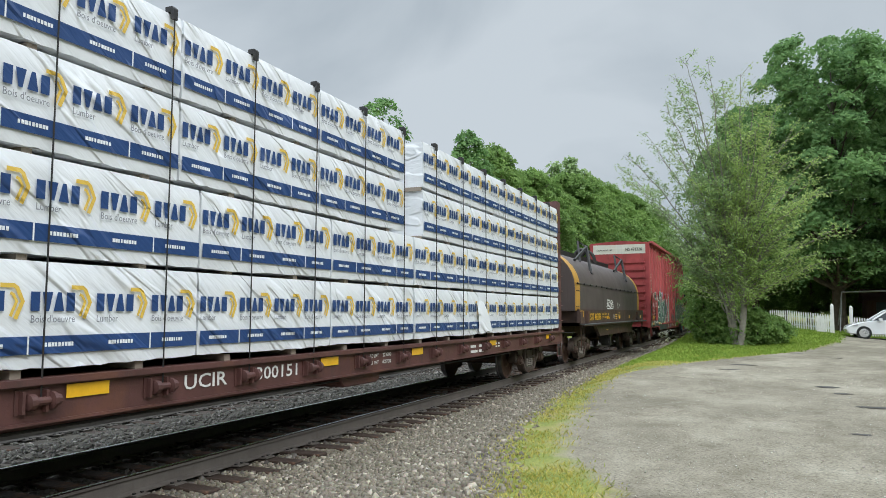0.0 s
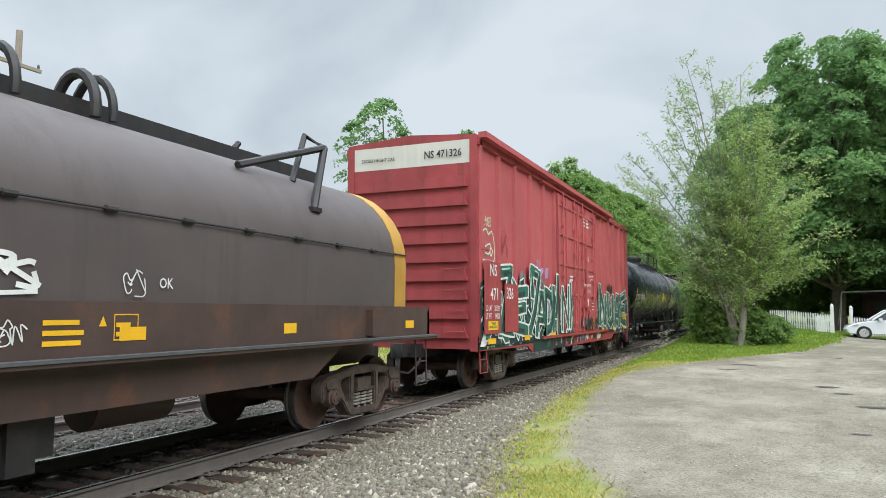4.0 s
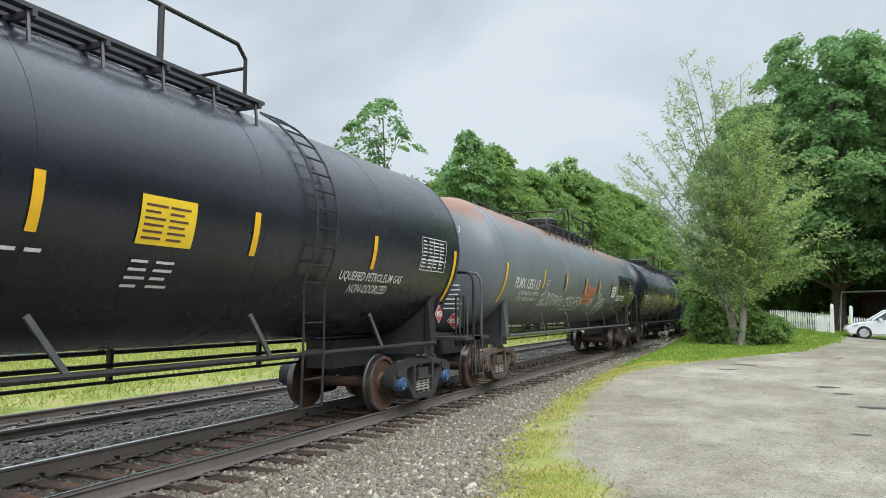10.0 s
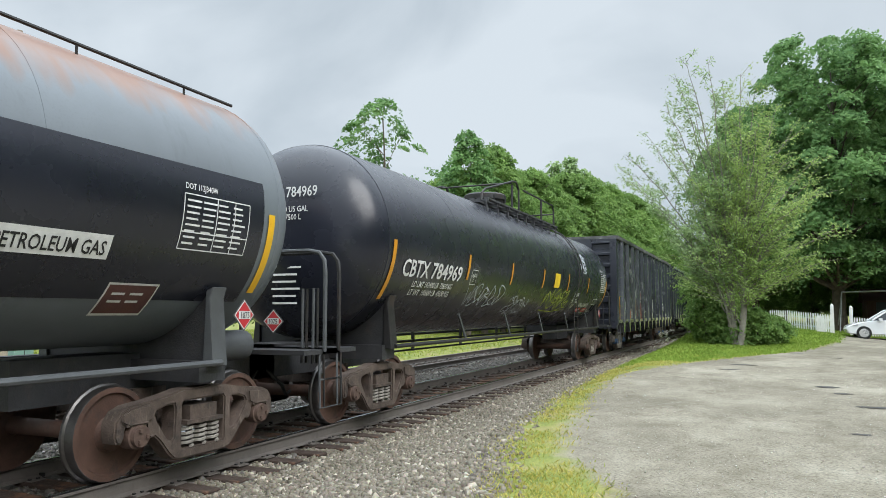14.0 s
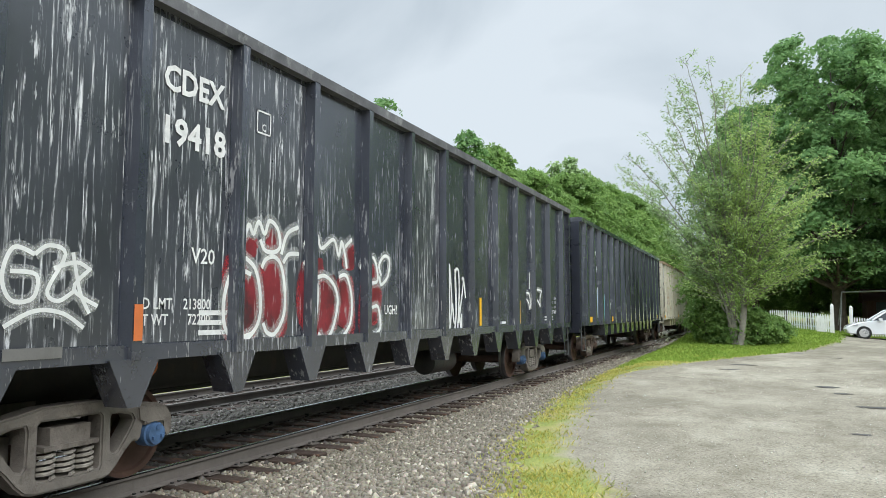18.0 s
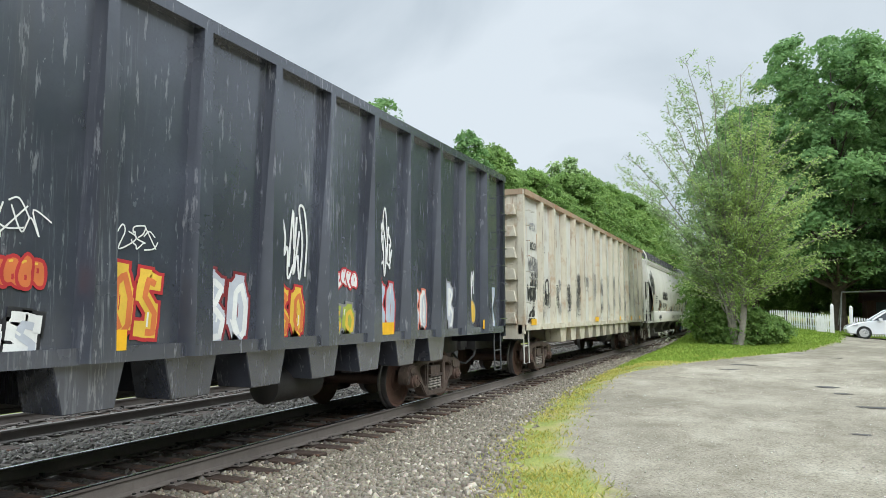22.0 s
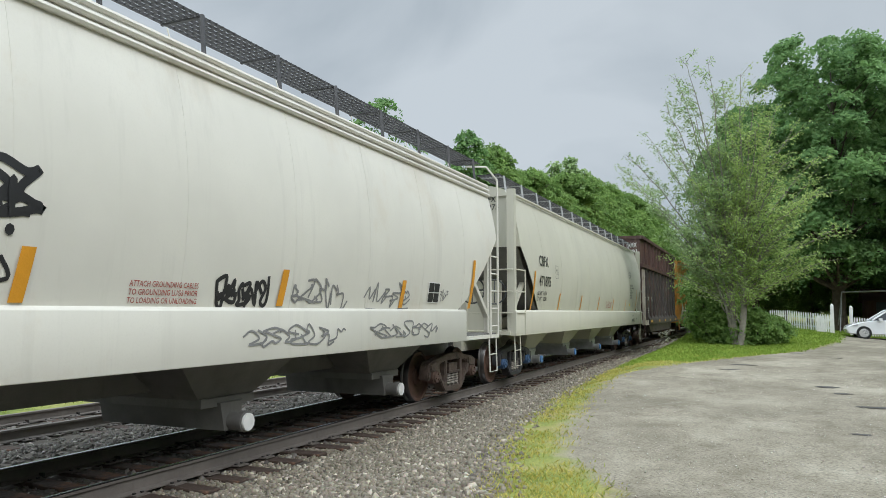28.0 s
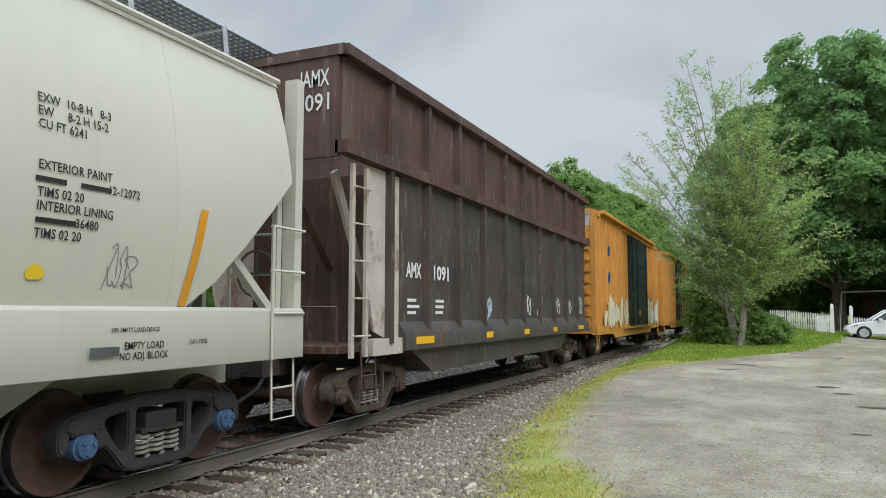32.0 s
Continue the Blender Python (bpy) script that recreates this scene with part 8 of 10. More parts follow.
    scribble(root, -6.45, 2.2, 0.55, 0.35, side, G["black"], 404, 0.022, 9)
    scribble(root, -6.45, 1.95, 0.55, 0.3, side, G["black"], 405, 0.02, 9)
    scribble(root, -5.2, 2.15, 0.55, 0.75, side, G["black"], 406, 0.03, 9)
    scribble(root, -8.75, 2.8, 0.6, 0.5, side, G["grey"], 407, 0.04, 9)
    for k, (y, z, w, h, wd) in enumerate(((-1.85, 2.25, 0.6, 0.9, 0.035), (-1.8, 1.9, 0.45, 0.35, 0.05), (-0.85, 2.2, 0.5, 0.45, 0.05), (-0.45, 1.75, 0.4, 0.55, 0.035), (0.45, 2.2, 0.6, 0.4, 0.04), (1.65, 2.25, 0.5, 0.6, 0.10), (1.7, 1.8, 0.45, 0.3, 0.04))):
        scribble(root, y, z, w, h, side, G["black"], 420 + k, wd * 0.6, 9, "black sprayed scribble")
    for k in range(6):
        scribble(root, -8.15 + 1.2 * (k // 3) * 3, 2.2 - 0.3 * (k % 3), 0.08, 0.24, flat(1.562), G["grey"], 408 + k, 0.014, 4, "thin grey scribble on the stake")
    # rust that has run down from the top chord beside the stakes
    rr = random.Random(77)
    for k in range(60):
        y = -8.15 + 1.2 * rr.randrange(16) + rr.choice((-1, 1)) * rr.uniform(0.09, 0.3)
        w, ln, z = rr.uniform(0.012, 0.045), rr.uniform(0.2, 0.9), rr.choice((4.44, 4.44, rr.uniform(2.2, 4.0)))
        bm = bmesh.new()
        q = [(y - w / 2, z), (y + w / 2, z), (y + w * rr.uniform(0.2, 0.5), z - ln * 0.55), (y + w * 0.06, z - ln), (y - w * 0.1, z - ln * 0.95), (y - w * rr.uniform(0.2, 0.5), z - ln * 0.5)]
        bm.faces.new([bm.verts.new((1.4425 + 0.0001 * k, a, c)) for a, c in q])
        part("rust_streak", bm, M["rust_run"], root)
    # rusty edges of the stakes and bent, scraped dents in the sheets between them
    for k in range(15):
        for s in (-1, 1):
            for j in range(2):
                y, z, ln = -8.15 + 1.2 * k + s * rr.uniform(0.035, 0.05), rr.uniform(2.2, 4.4), rr.uniform(0.3, 1.1)
                w = rr.uniform(0.012, 0.03)
                bm = bmesh.new()
                q = [(y - w / 2, z), (y + w / 2, z - 0.03), (y + w * rr.uniform(0.1, 0.6), z - ln * 0.5), (y + w * 0.1, z - ln), (y - w * rr.uniform(0.1, 0.4), z - ln * 0.45)]
                bm.faces.new([bm.verts.new((1.5612 + 0.0002 * j, a, c)) for a, c in q])
                part("rust_streak", bm, M["flat_brown"], root)
        for j in range(rr.choice((1, 2, 3))):
            y, z, r, w = -8.15 + 1.2 * k + 0.6 + rr.uniform(-0.25, 0.25), rr.uniform(2.7, 4.25), rr.uniform(0.1, 0.22), rr.uniform(0.012, 0.04)
            a0, turn = rr.uniform(3.3, 4.2), rr.uniform(0.6, 1.5)
            outer = [(y + (r + w * math.sin(math.pi * i / 6)) * math.cos(a0 + turn * i / 6), z + (r + w * math.sin(math.pi * i / 6)) * 0.6 * math.sin(a0 + turn * i / 6)) for i in range(7)]
            inner = [(y + r * math.cos(a0 + turn * i / 6), z + r * 0.6 * math.sin(a0 + turn * i / 6)) for i in range(5, 0, -1)]
            bm = bmesh.new()
            bm.faces.new([bm.verts.new((1.446 + 0.0003 * j, a, c)) for a, c in outer + inner])
            part("dent_scrape", bm, M["beige_rust"], root)
    decal(root, "faded_stencil", -6.62, -6.36, 3.42, 3.62, side, M["beige_rust"])
    rnd = random.Random(33)
    y = y0 + 0.7
    while y < y1 - 0.8:
        for q in range(rnd.choice((1, 2, 2, 3))):
            scribble(root, y + 0.55 + rnd.uniform(-0.1, 0.1), rnd.uniform(1.6, 2.75), rnd.uniform(0.35, 0.75), rnd.uniform(0.3, 0.75), side, G[rnd.choice(("black", "grey", "black"))],
                     rnd.randint(300, 9000), rnd.uniform(0.012, 0.028), rnd.randint(7, 12), "black sprayed scribble")
        y += 1.19
    for k, (a, b) in enumerate(((y0 + 0.5, y0 + 0.95), (-1.7, -1.1), (2.75, 3.2), (5.6, 6.0), (8.0, 8.35))):
        decal(root, "reflector", a, b, 1.32, 1.47, flat(1.525), M["yellow_mark"])


gondolas()


# ---- covered hoppers ----
def hopper(name, label, c0, half, paint, tcs, style, cap, post, seed):
    root = car_root(name, label, "rail car", c0)
    def fx(z):
        if z < 2.6:
            return 1.50 + 0.13 * math.sin(math.pi / 2 * max(0, min(1, (z - 1.5) / 1.1)))
        return 1.63 - 0.36 * ((z - 2.6) / 1.9) ** 1.9
    eave, low, cutz, cut = (4.40 if post else 4.28), 1.64, 3.15, (1.55 if post else 1.9)
    walk_z = 4.82 if post else 4.82
    hb = half - 0.35
    ny, nz = 44, 14
    bm = bmesh.new()
    cols = []
    for j in range(ny + 1):
        y = -hb + 2 * hb * j / ny
        d = hb - abs(y)
        zl = low if d > cut else low + (cutz - low) * (1 - d / cut)
        col = []
        for k in range(nz + 1):
            z = zl + (eave - zl) * k / nz
            col.append((fx(z), y, z))
        cols.append(col)
    for s in (-1, 1):
        vs = [[bm.verts.new((s * x, y, z)) for x, y, z in col] for col in cols]
        for a, b in zip(vs, vs[1:]):
            for k in range(nz):
                bm.faces.new((a[k], b[k], b[k + 1], a[k + 1]) if s > 0 else (a[k], a[k + 1], b[k + 1], b[k]))
    part("side_wall", bm, paint, root)
    # ends and slope sheets
    for s in (-1, 1):
        bm = bmesh.new()
        prof = [(fx(z), z) for z in [cutz + (eave - cutz) * k / 8 for k in range(9)]]
        prof = prof + [(0.7, eave + 0.14), (-0.7, eave + 0.14)] + [(-x, z) for x, z in prof[::-1]]
        a, b = sorted((s * hb, s * (hb - 0.04)))
        prism(bm, prof, a, b, "y")
        part("end_sheet", bm, paint, root)
        # slope sheet in darker grey than the car: the recess shade is in its colour
        bm = bmesh.new()
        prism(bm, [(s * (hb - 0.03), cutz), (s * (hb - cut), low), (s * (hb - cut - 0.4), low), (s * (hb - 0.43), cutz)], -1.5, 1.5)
        part("slope_sheet", bm, M["hop_dark"], root, "slope sheet below the end, its shade put into a grey colour")
        # vertical bolster web and braces under the slope
        bm = bmesh.new()
        y = s * (half - 1.0)
        prism(bm, [(y - 0.03, 1.05), (y + 0.03, 1.05), (y + 0.03, 2.4), (y - 0.03, 2.4)], -0.9, 0.9)
        for xx in (-1.35, 1.35):
            strip(bm, [(s * (half - 0.25), 1.5), (s * (half - 1.25), 2.35)], 0.09, xx - 0.05, xx + 0.05)
            strip(bm, [(s * (half - 0.3), 1.1), (s * (half - 0.3), 3.2)], 0.09, xx - 0.04, xx + 0.04)
        part("end_bracing", bm, paint, root)
        bm = bmesh.new()
        tube(bm, [(1.0 + 0.28 * math.cos(a), s * (half - 0.22), 2.1 + 0.28 * math.sin(a)) for a in np.linspace(0, 2 * math.pi, 19)], 0.018, 5)
        tube(bm, [(0.75, s * (half - 0.22), 2.1), (1.25, s * (half - 0.22), 2.1)], 0.015, 5)
        tube(bm, [(1.0, s * (half - 0.22), 1.85), (1.0, s * (half - 0.22), 2.35)], 0.015, 5)
        part("brake_wheel", bm, M["pipe_grey"], root)
    # roof
    bm = bmesh.new()
    arch = [(fx(eave) + 0.03, eave - 0.06)] + [(1.27 * math.cos(math.radians(a)), eave + 0.02 + 0.24 * math.sin(math.radians(a))) for a in range(0, 181, 15)] + [(-fx(eave) - 0.03, eave - 0.06)]
    prism(bm, arch, -hb - 0.05, hb + 0.05, "y")
    part("roof", bm, paint, root)
    for s in (-1, 1):
        for dz, ex in ((0.0, 0.05), (-0.10, 0.045), (-0.2, 0.03)) if not post else ((0.0, 0.06),):
            x = s * (fx(eave + dz) + ex)
            bm = bmesh.new()
            tube(bm, [(x, -hb, eave + dz), (x, hb, eave + dz)], 0.035, 7)
            part("eave_rail", bm, paint, root)
    # running boards: grated panels on brackets along both sides of the roof
    for s in (-1, 1):
        bm = bmesh.new()
        for q in range(7):
            x = s * (0.62 + 0.085 * q)
            box(bm, x - 0.012, x + 0.012, -hb - 0.2, hb + 0.2, walk_z, walk_z + 0.03)
        y = -hb - 0.2
        while y < hb + 0.2:
            box(bm, min(s * 0.6, s * 1.16), max(s * 0.6, s * 1.16), y, y + 0.015, walk_z + 0.005, walk_z + 0.025)
            y += 0.1
        part("running_board", bm, M["grate"], root, "dark open-grid running board")
        y = -hb + 0.1
        while y < hb:
            bm = bmesh.new()
            strip_pts = [(s * 1.22, y, eave + 0.05), (s * 1.17, y, walk_z + 0.02)]
            tube(bm, strip_pts, 0.028, 5)
            tube(bm, [(s * 1.17, y, walk_z), (s * 0.6, y, walk_z)], 0.02, 5)
            part("board_bracket", bm, M["galv"] if post else M["grate"], root)
            y += 1.35
    for k in range(8):
        bm = bmesh.new()
        y = -hb + 1.2 + (2 * hb - 2.4) * k / 7
        box(bm, -0.45, 0.45, y - 0.6, y + 0.6, eave + 0.22, eave + 0.32)
        part("roof_hatch", bm, paint, root, bevel=0.03)
    # side sill
    sill_end = half - (0.05 if post else 2.0)
    bm = bmesh.new()
    for s in (-1, 1):
        prism(bm, [(s * 1.44, 1.10), (s * 1.575, 1.10), (s * 1.58, 1.105), (s * 1.58, 1.645), (s * 1.545, 1.68), (s * 1.44, 1.68)], -sill_end, sill_end, "y")
    part("side_sill", bm, paint, root, bevel=0.01)
    bm = bmesh.new()
    box(bm, -0.3, 0.3, -half - 0.1, half + 0.1, 0.74, 1.1)
    for s in (-1, 1):
        a, b = sorted((s * (half - 2.3), s * half))
        box(bm, -1.45, 1.45, a, b, 1.12, 1.2)
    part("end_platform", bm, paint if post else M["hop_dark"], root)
    for s in (-1, 1):
        ye = s * (half - 0.06)
        bm = bmesh.new()
        if post:
            for xx in (-1, 1):
                p = sorted((xx * 1.36, xx * 1.54))
                a, b = sorted((ye, ye - s * 0.14))
                pb = bmesh.new()
                box(pb, p[0], p[1], a, b, 1.1, 4.46)
                part("corner_post", pb, paint, root, "full-height pale corner post", bevel=0.01)
            bm = bmesh.new()
            for z in (1.62, 2.1, 2.6):
                tube(bm, [(1.56, ye, z), (1.6, ye - s * 0.02, z), (1.6, ye - s * 0.62, z), (1.56, ye - s * 0.62, z)], 0.016, 5)
                tube(bm, [(1.5, ye + s * 0.03, z), (0.4, ye + s * 0.06, z)], 0.016, 5)
            tube(bm, [(1.6, ye - s * 0.62, 1.1), (1.6, ye - s * 0.62, 2.62)], 0.018, 5)
            tube(bm, [(0.4, ye + s * 0.06, 1.1), (0.4, ye + s * 0.06, 2.65)], 0.03, 5)
            part("end_railing", bm, paint, root)
        else:
            for dy in (0.0, 0.46):
                tube(bm, [(1.52, ye - s * dy, 1.1), (1.52, ye - s * dy, 3.1 if dy else 4.45)], 0.026, 6)
            for z in np.arange(1.35, 3.0, 0.36):
                tube(bm, [(1.52, ye, z), (1.52, ye - s * 0.46, z)], 0.016, 5)
            tube(bm, [(1.52, ye, 4.45), (1.35, ye - s * 0.2, 4.72), (0.9, ye - s * 0.25, 4.76)], 0.026, 6)
            part("end_ladder", bm, paint, root, "pale end ladder rising to the roof")
            bm = bmesh.new()
            a, b = sorted((s * (half - 2.0), ye))
            box(bm, 1.44, 1.52, a, b, 1.10, 1.17)
            part("end_sill", bm, paint, root)
        sill_step(root, 1.5, s * (half - 0.35), 0.42, 1.12, 0.42, paint)
    # discharge hoppers and their outlets
    n = 4
    for k in range(n):
        y = (-6.12 if post else -6.2) + (3.9 if post else 3.86) * k
        w = 1.55
        bm = bmesh.new()
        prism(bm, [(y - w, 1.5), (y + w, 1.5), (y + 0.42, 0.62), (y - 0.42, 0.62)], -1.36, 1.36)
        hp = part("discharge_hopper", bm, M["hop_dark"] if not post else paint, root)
        for v in hp.data.vertices:
            if v.co.z < 1.0:
                v.co.x *= 0.62
        bm = bmesh.new()
        box(bm, -0.9, 0.9, y - 0.46, y + 0.46, 0.56, 0.66)
        prism(bm, [(y - 0.2, 0.6), (y + 0.2, 0.6), (y + 0.12, 0.28), (y - 0.12, 0.28)], -0.95, 0.95)
        lathe(bm, [(0.9, 0.10), (1.08, 0.10), (1.09, 0.12), (1.16, 0.12), (1.165, 0.02)], 14, (0, y, 0.38), "x")
        part("outlet_gate", bm, M["galv"] if post else M["hop_dark"], root, bevel=0.0)
        bm = bmesh.new()
        lathe(bm, [(1.17, 0.10), (1.20, 0.10), (1.205, 0.02)], 14, (0, y, 0.38), "x")
        part("outlet_cap", bm, M["cap_blue"] if post else M["white_paint"], root)
    for k in range(9):
        y = -half + 2.2 + (2 * half - 4.4) * k / 8
        bm = bmesh.new()
        prev = []
        for q in range(11):
            z = 1.6 + 2.85 * q / 10
            prev.append((fx(z) - 0.002, y, z))
        tube(bm, prev, 0.008, 4)
        part("side_seam", bm, paint, root)
    bogies(root, tcs, style, cap)
    couplers(root, -half, half)
    return root, fx


def hoppers():
    c0 = 188.72
    root, fx = hopper("white_covered_hopper", "off-white curved-side covered hopper with black scribbles", c0, 9.3, M["hop_white"], (181.1 - c0, 196.47 - c0), "brown", "rust", False, 1)
    sill = flat(1.583)
    letters(root, "ATTACH GROUNDING CABLES\nTO GROUNDING LUGS PRIOR\nTO LOADING OR UNLOADING", -0.2, 1.86, 0.075, fx, M["print_red"], 0.012, width=0.85)
    for y in (-7.9, -4.87, -1.72, 1.5, 4.55, 7.4):
        decal(root, "reflector", y, y + 0.12, 1.70, 2.62 if abs(y) > 7 else 2.12, fx, M["orange_mark"], 0.016, lean=0.12)
    scribble(root, -4.8, 1.98, 1.25, 0.5, fx, G["black"], 81, 0.085, 9, "thick black sprayed scribble")
    scribble(root, -4.75, 1.36, 1.2, 0.28, sill, G["black"], 90, 0.06, 6)
    scribble(root, -2.75, 2.55, 2.2, 0.38, fx, G["black"], 82, 0.07, 15, "black sprayed scribble")
    scribble(root, -2.75, 2.4, 2.2, 0.12, fx, G["black"], 94, 0.03, 18)
    scribble(root, -2.7, 2.0, 1.75, 0.28, fx, G["black"], 83, 0.035, 11)
    decal(root, "paint_patch", -4.06, -3.58, 1.72, 1.86, fx, M["white_paint"], 0.01)
    scribble(root, 0.9, 1.86, 0.85, 0.38, fx, G["black"], 84, 0.045, 10, "black sprayed scribble")
    scribble(root, 2.35, 1.86, 1.2, 0.32, fx, G["grey"], 85, 0.028, 13, "grey looping scribble")
    scribble(root, 4.2, 1.88, 1.4, 0.32, fx, G["grey"], 86, 0.028, 11, "grey looping scribble")
    scribble(root, 1.95, 1.36, 2.0, 0.2, sill, G["grey"], 87, 0.024, 14)
    scribble(root, 4.8, 1.36, 2.2, 0.2, sill, G["grey"], 88, 0.024, 14)
    scribble(root, -7.8, 3.1, 1.2, 1.1, fx, G["black"], 89, 0.09, 8)
    letters(root, "!", -1.78, 2.2, 0.62, fx, G["black"], 0.013)
    bars(root, -6.4, 2.1, 0.7, 0.45, 4, fx, M["black_paint"], 6, cols=2)
    for k in range(4):
        y, z = 5.58 + 0.215 * (k % 2), 1.80 + 0.165 * (k // 2)
        decal(root, "test_plate", y, y + 0.20, z, z + 0.15, fx, M["black_paint"], 0.014)
    decal(root, "plate_backing", 5.56, 6.02, 1.785, 2.13, fx, M["white_paint"], 0.011)
    scribble(root, 6.22, 1.93, 0.34, 0.22, fx, G["grey"], 95, 0.014, 6)

    c0 = 208.55
    root, fx = hopper("cream_covered_hopper", "clean cream curved-side covered hopper with black lettering", c0, 9.55, M["hop_cream"], (200.35 - c0, 216.3 - c0), "black", "blue", True, 2)
    letters(root, "CBFX", -7.35, 2.79, 0.37, fx, M["black_paint"], 0.012, width=0.84)
    letters(root, "471875", -7.24, 2.29, 0.36, fx, M["black_paint"], 0.012, width=1.09)
    letters(root, "LD LMT  218700\nLT  WT    67300", -7.45, 2.06, 0.14, fx, M["black_paint"], 0.012, width=0.85)
    bm = bmesh.new()
    ribbon(bm, [(-0.14, -0.17), (0.14, -0.17), (0.14, 0.17), (-0.14, 0.17)], 0.016, fx, 0.012, -6.08, 2.7, closed=True)
    part("plate_box", bm, M["black_paint"], root)
    letters(root, "PLATE\n   C", -6.08, 2.72, 0.08, fx, M["black_paint"], 0.012)
    letters(root, "EXW  10-8 H   8-3\nEW     8-2 H 15-2\nCU FT 6241", 5.9, 3.25, 0.105, fx, M["black_paint"], 0.012, align="LEFT")
    letters(root, "EXTERIOR PAINT\n                          12-12072\nTIMS 02 20\nINTERIOR LINING\n              36480\nTIMS 02 20", 5.9, 2.72, 0.105, fx, M["black_paint"], 0.012, align="LEFT")
    bars(root, 6.28, 2.625, 0.8, 0.1, 1, fx, M["black_paint"], 51, lift=0.012, cols=2, fat=0.4)
    bars(root, 6.1, 2.31, 0.4, 0.1, 1, fx, M["black_paint"], 52, lift=0.012, fat=0.4)
    scribble(root, 6.75, 1.98, 0.28, 0.32, fx, G["grey"], 96, 0.01, 6)
    letters(root, "ATTACH GROUNDING CABLES\nTO GROUNDING LUGS PRIOR\nTO LOADING OR UNLOADING", 1.4, 1.95, 0.085, fx, M["print_red"], 0.012)
    letters(root, "EMPTY LOAD\nNO ADJ. BLOCK", 7.05, 1.31, 0.09, flat(1.583), M["black_paint"])
    letters(root, "JACK HERE", 7.72, 1.33, 0.06, flat(1.583), M["black_paint"])
    letters(root, "50% EMPTY LOAD DEVICE", 6.95, 1.46, 0.055, flat(1.583), M["black_paint"])
    for y in (-8.34, -5.76, -3.1, -0.46, 2.2, 4.9, 7.52):
        hh = 0.94 if abs(y) > 7 else 0.45
        decal(root, "reflector", y - 0.05, y + 0.05, 1.69, 1.69 + hh, fx, M["orange_mark"], 0.012, lean=0.2)
    bm = bmesh.new()
    fill(bm, blob(random.Random(4), 0.14, 0.14), fx, 0.012, 5.95, 1.93)
    part("paint_dot", bm, M["sign_yellow"], root)
    letters(root, "CBFX\n471875", 0.80, 4.22, 0.19, None, M["black_paint"], end=-9.205, width=0.56)
    bars_end(root, 0.1, 3.45, 0.5, 0.3, 5, -9.19, 4)
    decal(root, "gauge_box", 6.45, 6.75, 1.26, 1.34, flat(1.584), M["pipe_grey"], 0.03)


hoppers()


